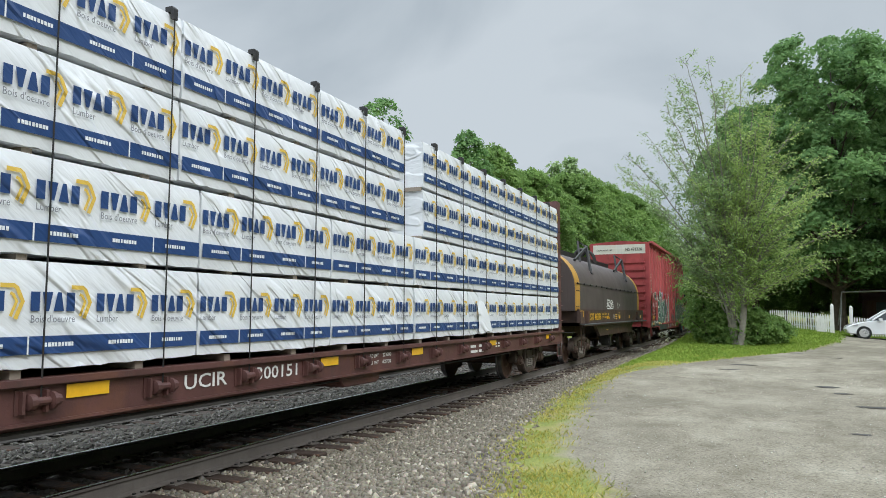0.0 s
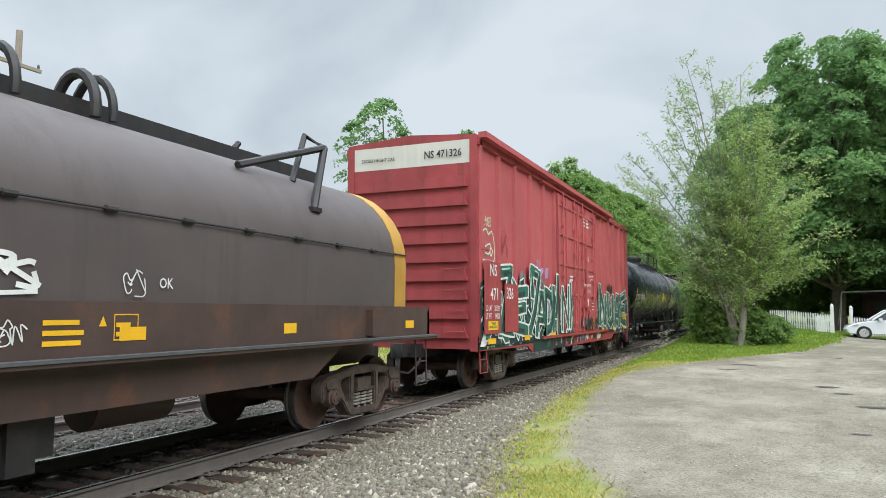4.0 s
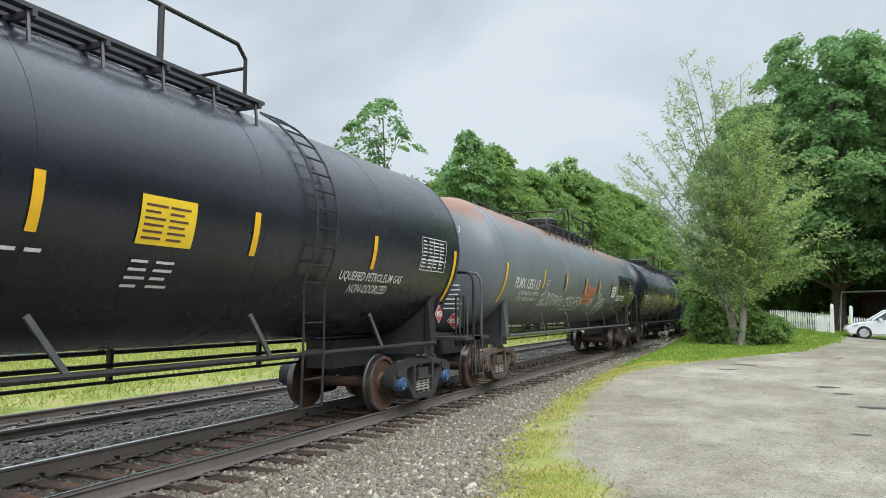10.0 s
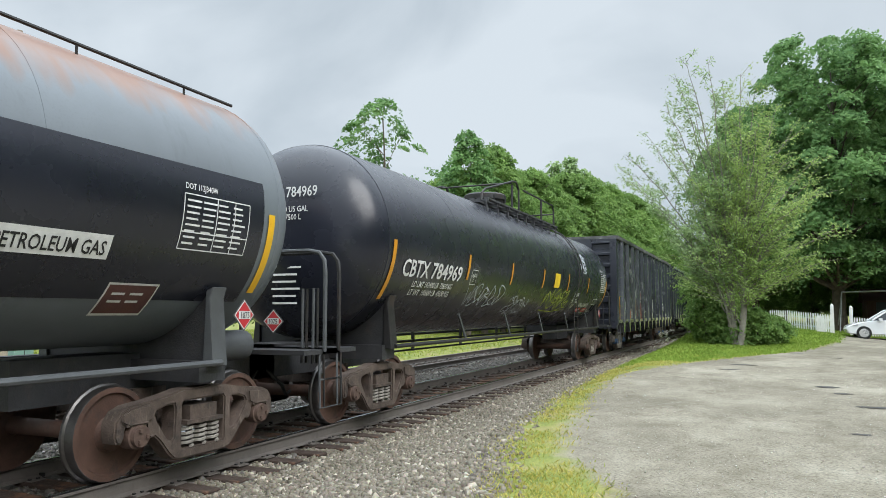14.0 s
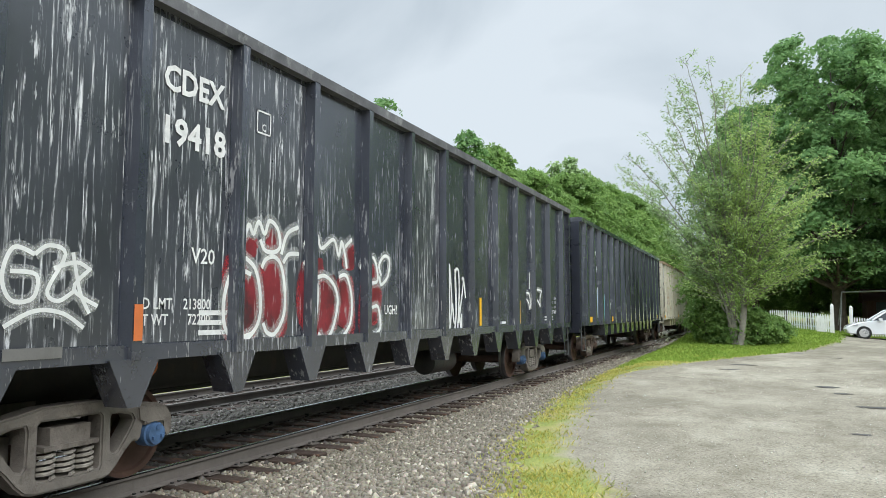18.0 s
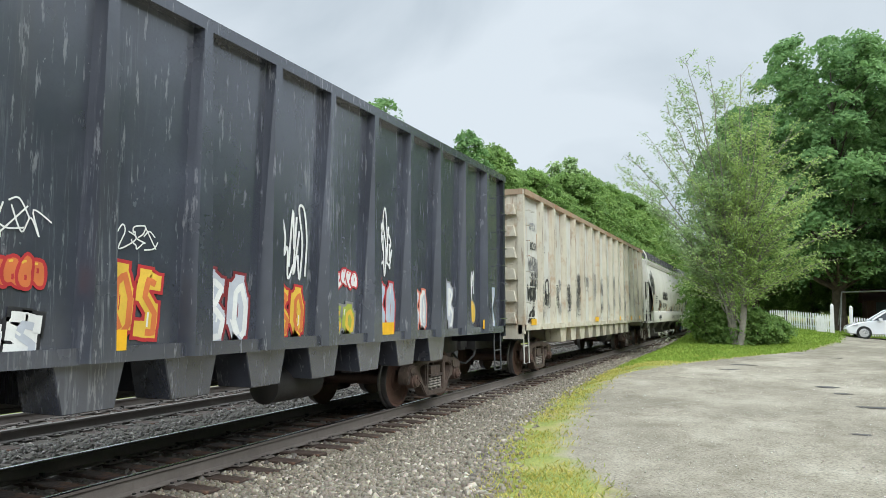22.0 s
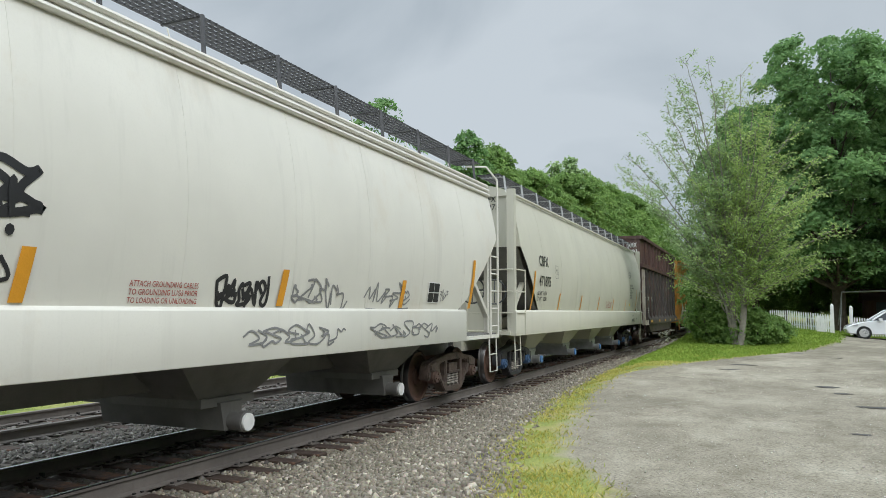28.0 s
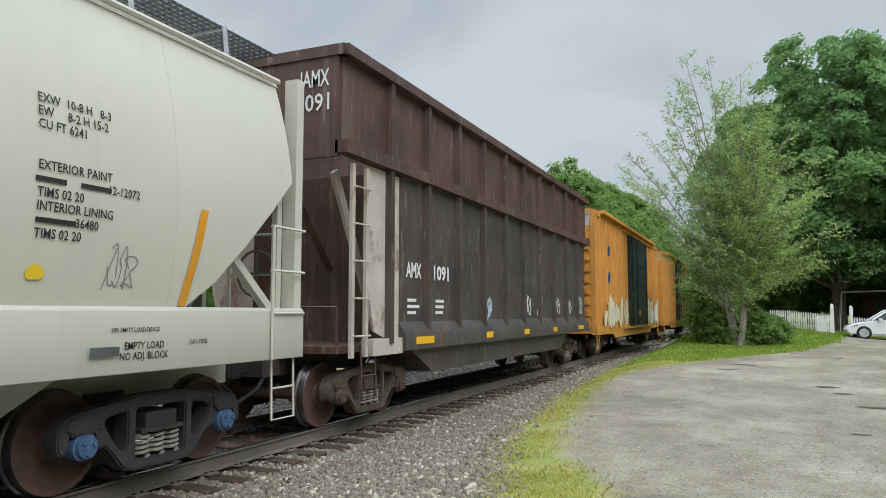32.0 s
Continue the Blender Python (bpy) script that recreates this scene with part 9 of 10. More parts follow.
# ---- wood chip car ----
def chip_car():
    c0 = 226.7
    root = car_root("wood_chip_car", "dark rusty wood chip gondola with a brown raised upper side", "rail car", c0)
    y0, y1 = 219.05 - c0, 234.35 - c0
    mid, top, zb = 3.86, 5.32, 1.06
    b0 = 220.85 - c0
    bm = bmesh.new()
    for s in (-1, 1):
        box(bm, s * 1.38, s * 1.42, b0, y1 - 0.3, zb + 0.2, mid)
    part("side_sheet", bm, M["chip_dark"], root)
    bm = bmesh.new()
    for s in (-1, 1):
        a, b = sorted((s * 1.38, s * 1.42))
        box(bm, a, b, y0 + 0.06, y1 - 0.06, mid, top - 0.1)
    box(bm, -1.4, 1.4, y0, y0 + 0.06, mid - 0.1, top - 0.1)
    box(bm, -1.4, 1.4, y1 - 0.06, y1, mid - 0.1, top - 0.1)
    part("upper_side", bm, M["chip_brown"], root)
    bm = bmesh.new()
    for s in (-1, 1):
        a, b = sorted((s * 1.36, s * 1.56))
        box(bm, a, b, y0, y1, top - 0.15, top)
        box(bm, a, b, y0, y1, mid - 0.06, mid + 0.12)
    box(bm, -1.5, 1.5, y0 - 0.03, y0 + 0.1, top - 0.15, top + 0.003)
    box(bm, -1.5, 1.5, y1 - 0.1, y1 + 0.03, top - 0.15, top + 0.003)
    part("chord", bm, M["chip_brown"], root, bevel=0.012)
    y = -4.86 - 1.37
    while y < y1 - 0.3:
        for z0, z1, m, nm in ((zb + 0.1, mid - 0.05, M["chip_dark"], "side_stake"), (mid + 0.1, top - 0.12, M["chip_brown"], "upper_stake")):
            for s in (-1, 1):
                bm = bmesh.new()
                prism(bm, [(s * 1.415, y - 0.08), (s * 1.52, y - 0.055), (s * 1.52, y + 0.055), (s * 1.415, y + 0.08)], z0, z1, "z")
                part(nm, bm, m, root)
        y += 1.37
    bm = bmesh.new()
    for s in (-1, 1):
        prism(bm, [(s * 1.38, zb + 0.42), (s * 1.42, zb + 0.42), (s * 1.56, zb + 0.22), (s * 1.56, zb - 0.02), (s * 1.38, zb - 0.02)], b0, y1 - 0.3, "y")
    part("side_sill", bm, M["chip_dark"], root)
    bm = bmesh.new()
    prism(bm, [(b0 + 0.4, zb), (b0 + 1.3, 0.62), (y1 - 3.6, 0.62), (y1 - 2.4, zb)], -1.42, 1.42)
    box(bm, -0.3, 0.3, y0 - 0.1, y1 + 0.1, 0.74, zb)
    part("belly", bm, M["chip_dark"], root)
    bm = bmesh.new()
    prism(bm, [(b0 + 0.02, zb), (b0 + 0.06, zb), (b0 + 0.06, mid), (b0 + 0.02, mid)], -1.4, 1.4)
    box(bm, -1.3, 1.3, y0 + 0.2, b0, zb, zb + 0.1)
    box(bm, -1.4, 1.4, y1 - 0.36, y1 - 0.30, zb, mid)
    part("recessed_end", bm, M["chip_brown"], root)
    for s in (-1, 1):
        bm = bmesh.new()
        prism(bm, [(b0, zb + 0.05), (b0 - 0.80, zb + 0.3), (b0 - 1.02, 2.2), (b0 - 1.06, mid - 0.10), (b0, mid - 0.10)], s * 1.385, s * 1.425)
        part("corner_sheet", bm, M["chip_white"], root, "torn dirty white corner sheet")
        bm = bmesh.new()
        a, b = sorted((s * 1.30, s * 1.50))
        box(bm, a, b, y0 + 0.86, b0, 1.0, 1.24)
        part("corner_block", bm, M["chip_white"], root, bevel=0.01)
    bm = bmesh.new()
    for dy in (0.34, 0.73):
        box(bm, 1.42, 1.47, y0 + dy - 0.04, y0 + dy + 0.04, 1.0, mid - 0.15)
    for z in np.arange(1.3, 3.5, 0.52):
        tube(bm, [(1.47, y0 + 0.34, z), (1.53, y0 + 0.34, z), (1.53, y0 + 0.73, z), (1.47, y0 + 0.73, z)], 0.014, 5)
    part("ladder", bm, M["chip_white"], root, "dirty white side ladder")
    bm = bmesh.new()
    strip(bm, [(b0 - 0.1, 1.5), (y0 + 0.5, mid - 0.2)], 0.16, 1.0, 1.06)
    part("end_brace", bm, M["chip_white"], root, "dirty white diagonal brace")
    bm = bmesh.new()
    strip(bm, [(b0 - 0.1, 2.3), (y0 + 0.35, mid - 0.1)], 0.10, 0.2, 0.26)
    tube(bm, [(1.2, y0 + 0.35, 1.15), (1.2, y0 + 0.35, 1.7), (0.4, y0 + 0.35, 1.7), (0.4, y0 + 0.35, 1.15)], 0.02, 5)
    part("end_brace", bm, M["chip_brown"], root)
    side = flat(1.425)
    letters(root, "AMX", -5.32, 2.2, 0.34, side, M["white_paint"], width=0.58, bold=0.03)
    letters(root, "1091", -4.2, 2.2, 0.34, side, M["white_paint"], width=0.66, bold=0.03)
    letters(root, "JAMX\n1091", 1.02, 4.76, 0.34, None, M["white_paint"], end=y0 - 0.01, width=0.5)
    bars(root, -5.3, 1.6, 0.5, 0.3, 3, side, M["white_paint"], 8)
    bars(root, -4.2, 1.6, 0.5, 0.3, 3, side, M["white_paint"], 9)
    for a, b in ((221.2, 221.9), (224.45, 224.85), (227.0, 227.4), (229.6, 230.0), (232.5, 233.2)):
        decal(root, "reflector", a - c0, b - c0, 1.12, 1.24, flat(1.565), M["yellow_mark"])
    scribble(root, -1.85, 1.75, 0.5, 0.5, side, G["pale_blue"], 91, 0.09, 5, "pale blue sprayed mark")
    for k, y in enumerate((227.7, 228.8, 230.6, 231.9, 233.3)):
        scribble(root, y - c0, 1.8, 0.45, 0.45, side, G["white"], 92 + k, 0.035, 5)
    bogies(root, (220.54 - c0, 232.9 - c0), "brown")
    couplers(root, y0, y1)
    sill_step(root, 1.44, y0 + 0.82, 0.42, 1.05, 0.4, M["chip_brown"])


chip_car()


def yellow_boxcars():
    posts = [-8.1 + 0.62 * k for k in range(11)] + [4.4 + 0.62 * k for k in range(7)]
    c0 = 243.75
    root = boxcar("yellow_boxcar", "orange-yellow boxcar with a dark green door and peeling white paint", c0, 8.3, 5.22, M["yellow"], M["yellow"],
                  [(-1.45, 3.6, M["door_dark"], "dark green sliding door")], posts, M["yellow"], (237.4 - c0, 250.1 - c0), "brown")
    rnd = random.Random(2)
    for k in range(34):
        y = rnd.choice((rnd.uniform(-7.4, -1.9), rnd.uniform(3.9, 7.6)))
        h = rnd.uniform(0.5, 1.2)
        bm = bmesh.new()
        fill(bm, blob(rnd, rnd.uniform(0.4, 0.95), h, 0.4, 12, 0.7), flat(1.525), 0.003 + 0.0003 * k, y, 1.15 + h / 2)
        part("peeling_patch", bm, G["cream"] if k % 3 else G["white"], root)
    letters(root, "657", 0.7, 4.75, 0.2, None, M["black_paint"], end=-8.32)
    for z in (2.9, 3.9):
        bm = bmesh.new()
        fill(bm, blob(rnd, 0.5, 0.45, 0.3, 9), flat(1.525), 0.01, -6.0, z)
        part("blue_emblem", bm, M["navy"], root)
    c0 = 262.65
    boxcar("yellow_boxcar", "bright yellow boxcar with a dark door", c0, 8.3, 5.22, M["yellow"], M["yellow"],
           [(-1.0, 1.6, M["door_dark"], "dark sliding door")], posts, M["yellow"], (256.3 - c0, 269.0 - c0), "brown")


yellow_boxcars()


# ---- trees and shrubs ----
def leaf_quads(p, facing, size, rng, slim=0.55, out=None):
    """One bent leaf at each point, its face roughly along facing, its tip along out where that is given."""
    n = len(p)
    a = facing + rng.normal(0, 0.62, (n, 3))
    a /= np.linalg.norm(a, axis=1, keepdims=True)
    u = np.cross(a, rng.normal(size=(n, 3))) if out is None else out - a * np.sum(out * a, 1, keepdims=True) + rng.normal(0, 0.05, (n, 3))
    u /= np.linalg.norm(u, axis=1, keepdims=True)
    w = np.cross(a, u)
    s = (size * (0.6 + 0.8 * rng.random(n)))[:, None]
    v = np.stack([p - u * s, p + w * s * slim + a * s * 0.12, p + u * s, p - w * s * slim + a * s * 0.12], 1)
    return v.reshape(-1, 3), np.arange(n * 4).reshape(n, 4)


def limb(bm, a, b, r0, r1, rnd, bend=0.12, n=5, sides=7):
    a, b = Vector(a), Vector(b)
    ln = (b - a).length
    off = Vector((rnd.uniform(-1, 1), rnd.uniform(-1, 1), rnd.uniform(-0.2, 0.6))) * ln * bend
    pts = [a + (b - a) * (k / n) + off * math.sin(math.pi * k / n) for k in range(n + 1)]
    tube(bm, pts, [r0 + (r1 - r0) * k / n for k in range(n + 1)], sides)
    return pts


def crown_tree(name, label, height, spread, trunk_r, base, sprays, per, leaf, seed, leaf_mat, bark, widest=0.42, spray_r=1.1, gaps=0.25, top_w=0.35):
    """A tree whose crown is made of drooping sprays of leaves on limbs. base: the crown's foot as a share of the height;
    widest: where along the crown it is broadest; gaps: how far the sprays lie apart in depth; top_w: how broad the crown ends."""
    rnd, rng = random.Random(seed), np.random.default_rng(seed)
    root = tagged(empty(name), label, "tree")
    ph = [rnd.uniform(0, 6.28) for _ in range(6)]
    def reach(f, ang):
        r = 1 - (1 - 0.45) * ((widest - f) / widest) ** 2 if f < widest else 1 - (1 - top_w * 0.5) * ((f - widest) / (1 - widest)) ** 2.2
        lobes = 1 + 0.13 * math.sin(2 * ang + ph[0] + 5 * f) + 0.11 * math.sin(3 * ang + ph[1] - 9 * f) + 0.09 * math.sin(5 * ang + ph[2] + 17 * f)
        return spread * max(0.12, r) * lobes
    bm = bmesh.new()
    trunk = limb(bm, (0, 0, -0.25), (rnd.uniform(-0.3, 0.3), rnd.uniform(-0.3, 0.3), height * 0.9), trunk_r, trunk_r * 0.1, rnd, 0.02, 12, 9)
    cen, rad, way = [], [], []
    for k in range(sprays):
        f = ((k + rnd.random()) / sprays) ** 0.92
        ang = rnd.uniform(0, 6.28)
        deep = 1 - gaps * 2 * rnd.random() ** 2
        r = reach(f, ang) * deep
        z = height * (base + (0.985 - base) * f)
        c = Vector((math.cos(ang) * r, math.sin(ang) * r, z))
        cen.append(c)
        rad.append(spray_r * rnd.uniform(0.55, 1.15) * (0.75 + 0.25 * (1 - f)))
        way.append((math.cos(ang), math.sin(ang), 0.0))
        if k % 5 == 0:
            i = max(2, min(11, int(12 * (z / height - 0.12) / 0.9)))
            limb(bm, trunk[i], c, trunk_r * 0.28 * (1.15 - f), 0.015, rnd, 0.10, 5, 5)
    part("trunk", bm, bark, root)
    n = sprays * per
    c, r, w = np.repeat(np.array(cen), per, 0), np.repeat(np.array(rad), per), np.repeat(np.array(way), per, 0)
    a, q = rng.uniform(0, 2 * math.pi, n), np.sqrt(rng.random(n))
    dx, dy = np.cos(a) * q * r, np.sin(a) * q * r
    out = dx * w[:, 0] + dy * w[:, 1]
    dz = -0.30 * r * q * q - 0.42 * out + rng.normal(0, 0.13, n) * r + 0.16 * r * np.sin(a * 3 + c[:, 2] * 5)
    p = c + np.stack([dx, dy, dz], 1)
    facing = np.stack([dx / r * 0.5 + w[:, 0] * 0.55, dy / r * 0.5 + w[:, 1] * 0.55, np.full(n, 0.85)], 1)
    v, f = leaf_quads(p, facing, leaf, rng)
    crown = new("crown", from_arrays("crown", v, f, leaf_mat))
    crown.parent = root
    return root


def fan_tree(name, label, stems, twigs, leaves, leaf, seed, leaf_mat, bark, stem_r=0.06, bare=0.35, long=1.5, start=0.2, bole=0.0, lean=0.0):
    """Slender stems that fan out from one foot to the given tips (dx, dz), with rising twigs and narrow leaves along them."""
    rnd, rng = random.Random(seed), np.random.default_rng(seed)
    root = tagged(empty(name), label, "tree")
    bm = bmesh.new()
    pts, dirs = [], []
    if bole:
        tube(bm, [Vector((lean * f * bole + 0.04 * math.sin(5 * f), 0.03 * math.sin(4 * f), -0.15 + (bole + 0.15) * f)) for f in (0, 0.2, 0.4, 0.6, 0.8, 1.0)], [0.15, 0.125, 0.115, 0.105, 0.095, 0.05], 9)
    for dx, dz in stems:
        foot = Vector((rnd.uniform(-0.07, 0.07), rnd.uniform(-0.07, 0.07), -0.15))
        if bole:
            up = rnd.uniform(0.35, 0.95) * min(bole, 0.6 * dz)
            foot = Vector((lean * up, 0, up))
        tip = Vector((dx + rnd.uniform(-0.15, 0.15), rnd.uniform(-0.55, 0.55) * (1 + abs(dx) * 0.25), dz))
        run = tip - foot
        k = 14
        line = [foot + Vector((run.x * (i / k) ** 1.8, run.y * (i / k) ** 1.8, run.z * i / k)) + Vector((rnd.gauss(0, 0.03), rnd.gauss(0, 0.03), 0)) * (i > 0) for i in range(k + 1)]
        r0 = stem_r * (0.6 + 0.4 * dz / 11)
        tube(bm, line, [r0 * (1 - 0.93 * i / k) + 0.003 for i in range(k + 1)], 6)
        for q in range(twigs):
            f = start + (0.99 - start) * (q + rnd.random()) / twigs
            i = min(k - 1, int(f * k))
            p = line[i].lerp(line[i + 1], f * k - i)
            d = (line[i + 1] - line[i]).normalized()
            ang = rnd.uniform(0, 6.28)
            side = Vector((math.cos(ang), math.sin(ang), 0))
            ln = long * (0.35 + 0.75 * math.sin(math.pi * min(1, 0.25 + 0.72 * f))) * rnd.uniform(0.5, 1.1)
            e = p + (d * rnd.uniform(0.5, 1.0) + side * rnd.uniform(0.45, 0.9)) * ln
            tw = limb(bm, p, e, 0.010 + 0.008 * (1 - f), 0.003, rnd, 0.08, 4, 3)
            m = int(leaves * ln / long * rnd.uniform(0.5, 1.3))
            for _ in range(m):
                g = bare + (1.03 - bare) * rnd.random()
                h = min(3, int(g * 4))
                c = tw[h].lerp(tw[h + 1], g * 4 - h)
                o = Vector((rnd.gauss(0, 1), rnd.gauss(0, 1), rnd.gauss(-0.25, 0.6))).normalized()
                pts.append(c + o * rnd.uniform(0.04, 0.24))
                dirs.append(o)
    part("trunk", bm, bark, root)
    p, o = np.array([tuple(c) for c in pts]), np.array([tuple(c) for c in dirs])
    v, f = leaf_quads(p, np.tile([0.1, -0.25, 0.8], (len(p), 1)), leaf, rng, 0.36, o)
    crown = new("crown", from_arrays("crown", v, f, leaf_mat))
    crown.parent = root
    return root


def plant(ob, x, y, turn=0.0, size=1.0, sink=0.0, tall=1.0):
    ob.matrix_basis = Matrix.LocRotScale((x, y, float(ground_z(x, y)) - sink), Euler((0, 0, turn)), (size, size, size * tall))
    return ob


def planted_copy(ob, x, y, turn, size, tall=1.0):
    return plant(copy_thing(ob, Matrix()), x, y, turn, size, tall=tall)


# the thin tree at the edge of the lot, its denser companion, and the shrubs round them
plant(fan_tree("thin_tree", "slender open-crowned young tree with pale leaves",
               [(-4.3, 8.2), (-4.0, 7.3), (-3.7, 6.6), (-3.3, 8.9), (-2.6, 10.2), (-1.9, 11.2), (-1.35, 11.7), (-0.7, 11.3), (-2.9, 5.6), (-2.2, 8.6), (-1.2, 10.0), (-2.3, 4.6), (-0.2, 10.8)],
               24, 80, 0.066, 5, M["leaf_pale"], M["bark_pale"], 0.055, 0.25, 1.3, 0.36), -0.95, 30.7)
plant(fan_tree("young_tree", "young leafy tree with many pale grey stems beside the lot",
               [(0.9, 10.2), (0.35, 10.7), (1.6, 9.6), (2.3, 8.7), (2.9, 7.3), (3.1, 5.8), (3.3, 4.4), (3.0, 3.2), (-0.3, 9.9), (-0.9, 8.4), (1.1, 8.6), (0.2, 8.4), (1.9, 6.9), (-1.5, 6.6), (2.3, 5.2),
                (-0.2, 6.8), (-2.0, 5.0), (1.7, 4.3), (-2.3, 3.6), (0.4, 9.4), (1.4, 7.9), (2.6, 6.4), (-1.4, 4.2), (-1.9, 2.8), (2.4, 3.4)],
               22, 70, 0.062, 8, M["leaf_light"], M["bark_pale"], 0.05, 0.15, 1.5, 0.12, 3.6, 0.10), -0.75, 30.6)
for k, (x, y, h, r) in enumerate(((-2.05, 32.0, 2.6, 0.75), (-1.5, 31.5, 1.7, 0.7), (-0.2, 31.2, 1.4, 0.7), (-2.1, 33.4, 3.8, 0.95), (-1.0, 31.4, 1.3, 0.6), (0.4, 32.0, 1.1, 0.7), (-1.4, 34.6, 4.6, 1.3), (-2.0, 35.2, 5.0, 1.2), (-2.4, 37.5, 4.4, 1.0))):
    plant(crown_tree("shrub", "leafy green shrub under the trees", h, r, 0.05, 0.06, 70, 80, 0.06, 40 + k, M["leaf_forest"], M["bark"], 0.4, 0.42, 0.4, 0.8), x, y, k)

# the tall maples behind the picket fence
big = plant(crown_tree("maple_tree", "tall green maple with a dense layered crown", 17.5, 5.9, 0.42, 0.20, 430, 200, 0.125, 21, M["leaf_maple"], M["bark"], 0.40, 1.25, 0.38, 1.0), 4.3, 49.0, 0.3)
planted_copy(big, 10.6, 51.0, 2.4, 0.78)
planted_copy(big, -0.2, 54.5, 4.1, 0.62, 1.38)
planted_copy(big, 15.5, 50.0, 1.2, 0.95)
planted_copy(big, 6.5, 60.0, 5.2, 0.95)

# trees along the far side of the tracks
wood = plant(crown_tree("deciduous_tree", "full green deciduous tree beyond the tracks", 15.5, 4.6, 0.30, 0.12, 330, 130, 0.135, 31, M["leaf_forest"], M["bark"], 0.42, 1.05, 0.36, 0.7), -20.5, 55.5, 0.0)
slim = plant(crown_tree("deciduous_tree", "slim pale green tree with an open top beyond the tracks", 15.5, 2.5, 0.2, 0.2, 120, 60, 0.15, 33, M["leaf_pale"], M["bark_pale"], 0.35, 0.85, 0.5, 0.25), -20.0, 84.0, 0.0, 1.32)
for k, (x, y, s) in enumerate(((-21.0, 61.5, 0.95), (-20.5, 67.5, 1.02), (-21.5, 74, 1.08), (-20.0, 80.5, 1.13), (-20.5, 89, 1.24), (-20, 98, 1.27), (-20, 108, 1.30), (-20, 119, 1.36), (-20, 131, 1.42),
                               (-19, 145, 1.36), (-19, 160, 1.28), (-18, 180, 1.2), (-17, 205, 1.15), (-28, 78, 1.1), (-28, 100, 1.2), (-8, 215, 1.0), (0, 205, 1.0), (9, 190, 1.05), (-26, 62, 0.95))):
    planted_copy(wood, x, y, k * 1.7, s)
plant(crown_tree("maple_tree", "upright dark maple at the end of the wood", 15.6, 2.6, 0.22, 0.2, 120, 80, 0.15, 34, M["leaf_maple"], M["bark"], 0.4, 0.95, 0.4, 0.35), -19.9, 50.3, 1.0)
planted_copy(slim, -24.0, 92.0, 2.0, 1.4)
plant(crown_tree("maple_tree", "lone upright maple with an open crown behind the second track", 15.7, 3.3, 0.22, 0.40, 74, 80, 0.12, 52, M["leaf_maple"], M["bark"], 0.2, 0.85, 0.45, 0.45), -22.0, 40.2, 0.4)
for k, (x, y, s) in enumerate(((-30, 33, 0.62), (-38, 30, 0.6), (-27, 27, 0.52), (-46, 34, 0.7), (-60, 44, 0.8), (-75, 52, 0.9), (-52, 26, 0.55), (-66, 30, 0.7), (-90, 48, 0.9), (-34, 42, 0.7))):
    planted_copy(wood, x, y, k * 2.3, s)

# undergrowth behind the maples, and the wood that closes the lot on the camera's side
for k, (x, y, s) in enumerate(((2, 66, 0.5), (6.5, 68, 0.55), (10.5, 66, 0.5), (14.5, 67, 0.55), (18, 64, 0.5), (4, 74, 0.6), (9, 76, 0.65), (13, 75, 0.6), (0.5, 58, 0.36), (3.5, 59, 0.38), (6.8, 58.5, 0.36), (12.5, 60.5, 0.36), (9.8, 60, 0.33), (16, 58, 0.36), (-6, 128, 0.4), (-4.5, 132, 0.45), (-2.5, 118, 0.4), (0, 126, 0.45), (-1, 100, 0.35), (1.5, 92, 0.4))):
    planted_copy(wood, x, y, k * 1.3, s)
hedge = plant(crown_tree("maple_tree", "broad maple on the far edge of the lot", 14.0, 5.0, 0.4, 0.1, 170, 60, 0.34, 23, M["leaf_maple"], M["bark"], 0.4, 1.7, 0.3, 0.9), 26, -42, 0.0)
for k in range(1, 13):
    planted_copy(hedge, 26 + 3.0 * ((k * 7) % 5) / 4, -42 + 7.6 * k, k * 0.9, 0.9 + 0.12 * ((k * 3) % 4))


# white wildflowers by the ballast
def wildflowers():
    rng = np.random.default_rng(6)
    n = 60
    x, y = rng.normal(-3.55, 0.2, n), rng.normal(30.5, 0.6, n)
    z = ground_z(x, y) + rng.uniform(0.25, 0.75, n)
    s = 0.05
    base = np.array([(-s, 0, 0), (0, -s, 0.02), (s, 0, 0), (0, s, 0.02)])
    tilt = np.array([(-s, 0, -s), (0, -s, 0), (s, 0, s), (0, s, 0)])
    v = np.concatenate([np.stack([x, y, z], 1)[:, None] + base, np.stack([x, y, z], 1)[:, None] + tilt], 0)
    tagged(new("wildflowers", from_arrays("wildflowers", v.reshape(-1, 3), np.arange(n * 8).reshape(-1, 4), M["petal"])), "white wildflowers at the grass edge", "flowers", kind="stuff")


wildflowers()


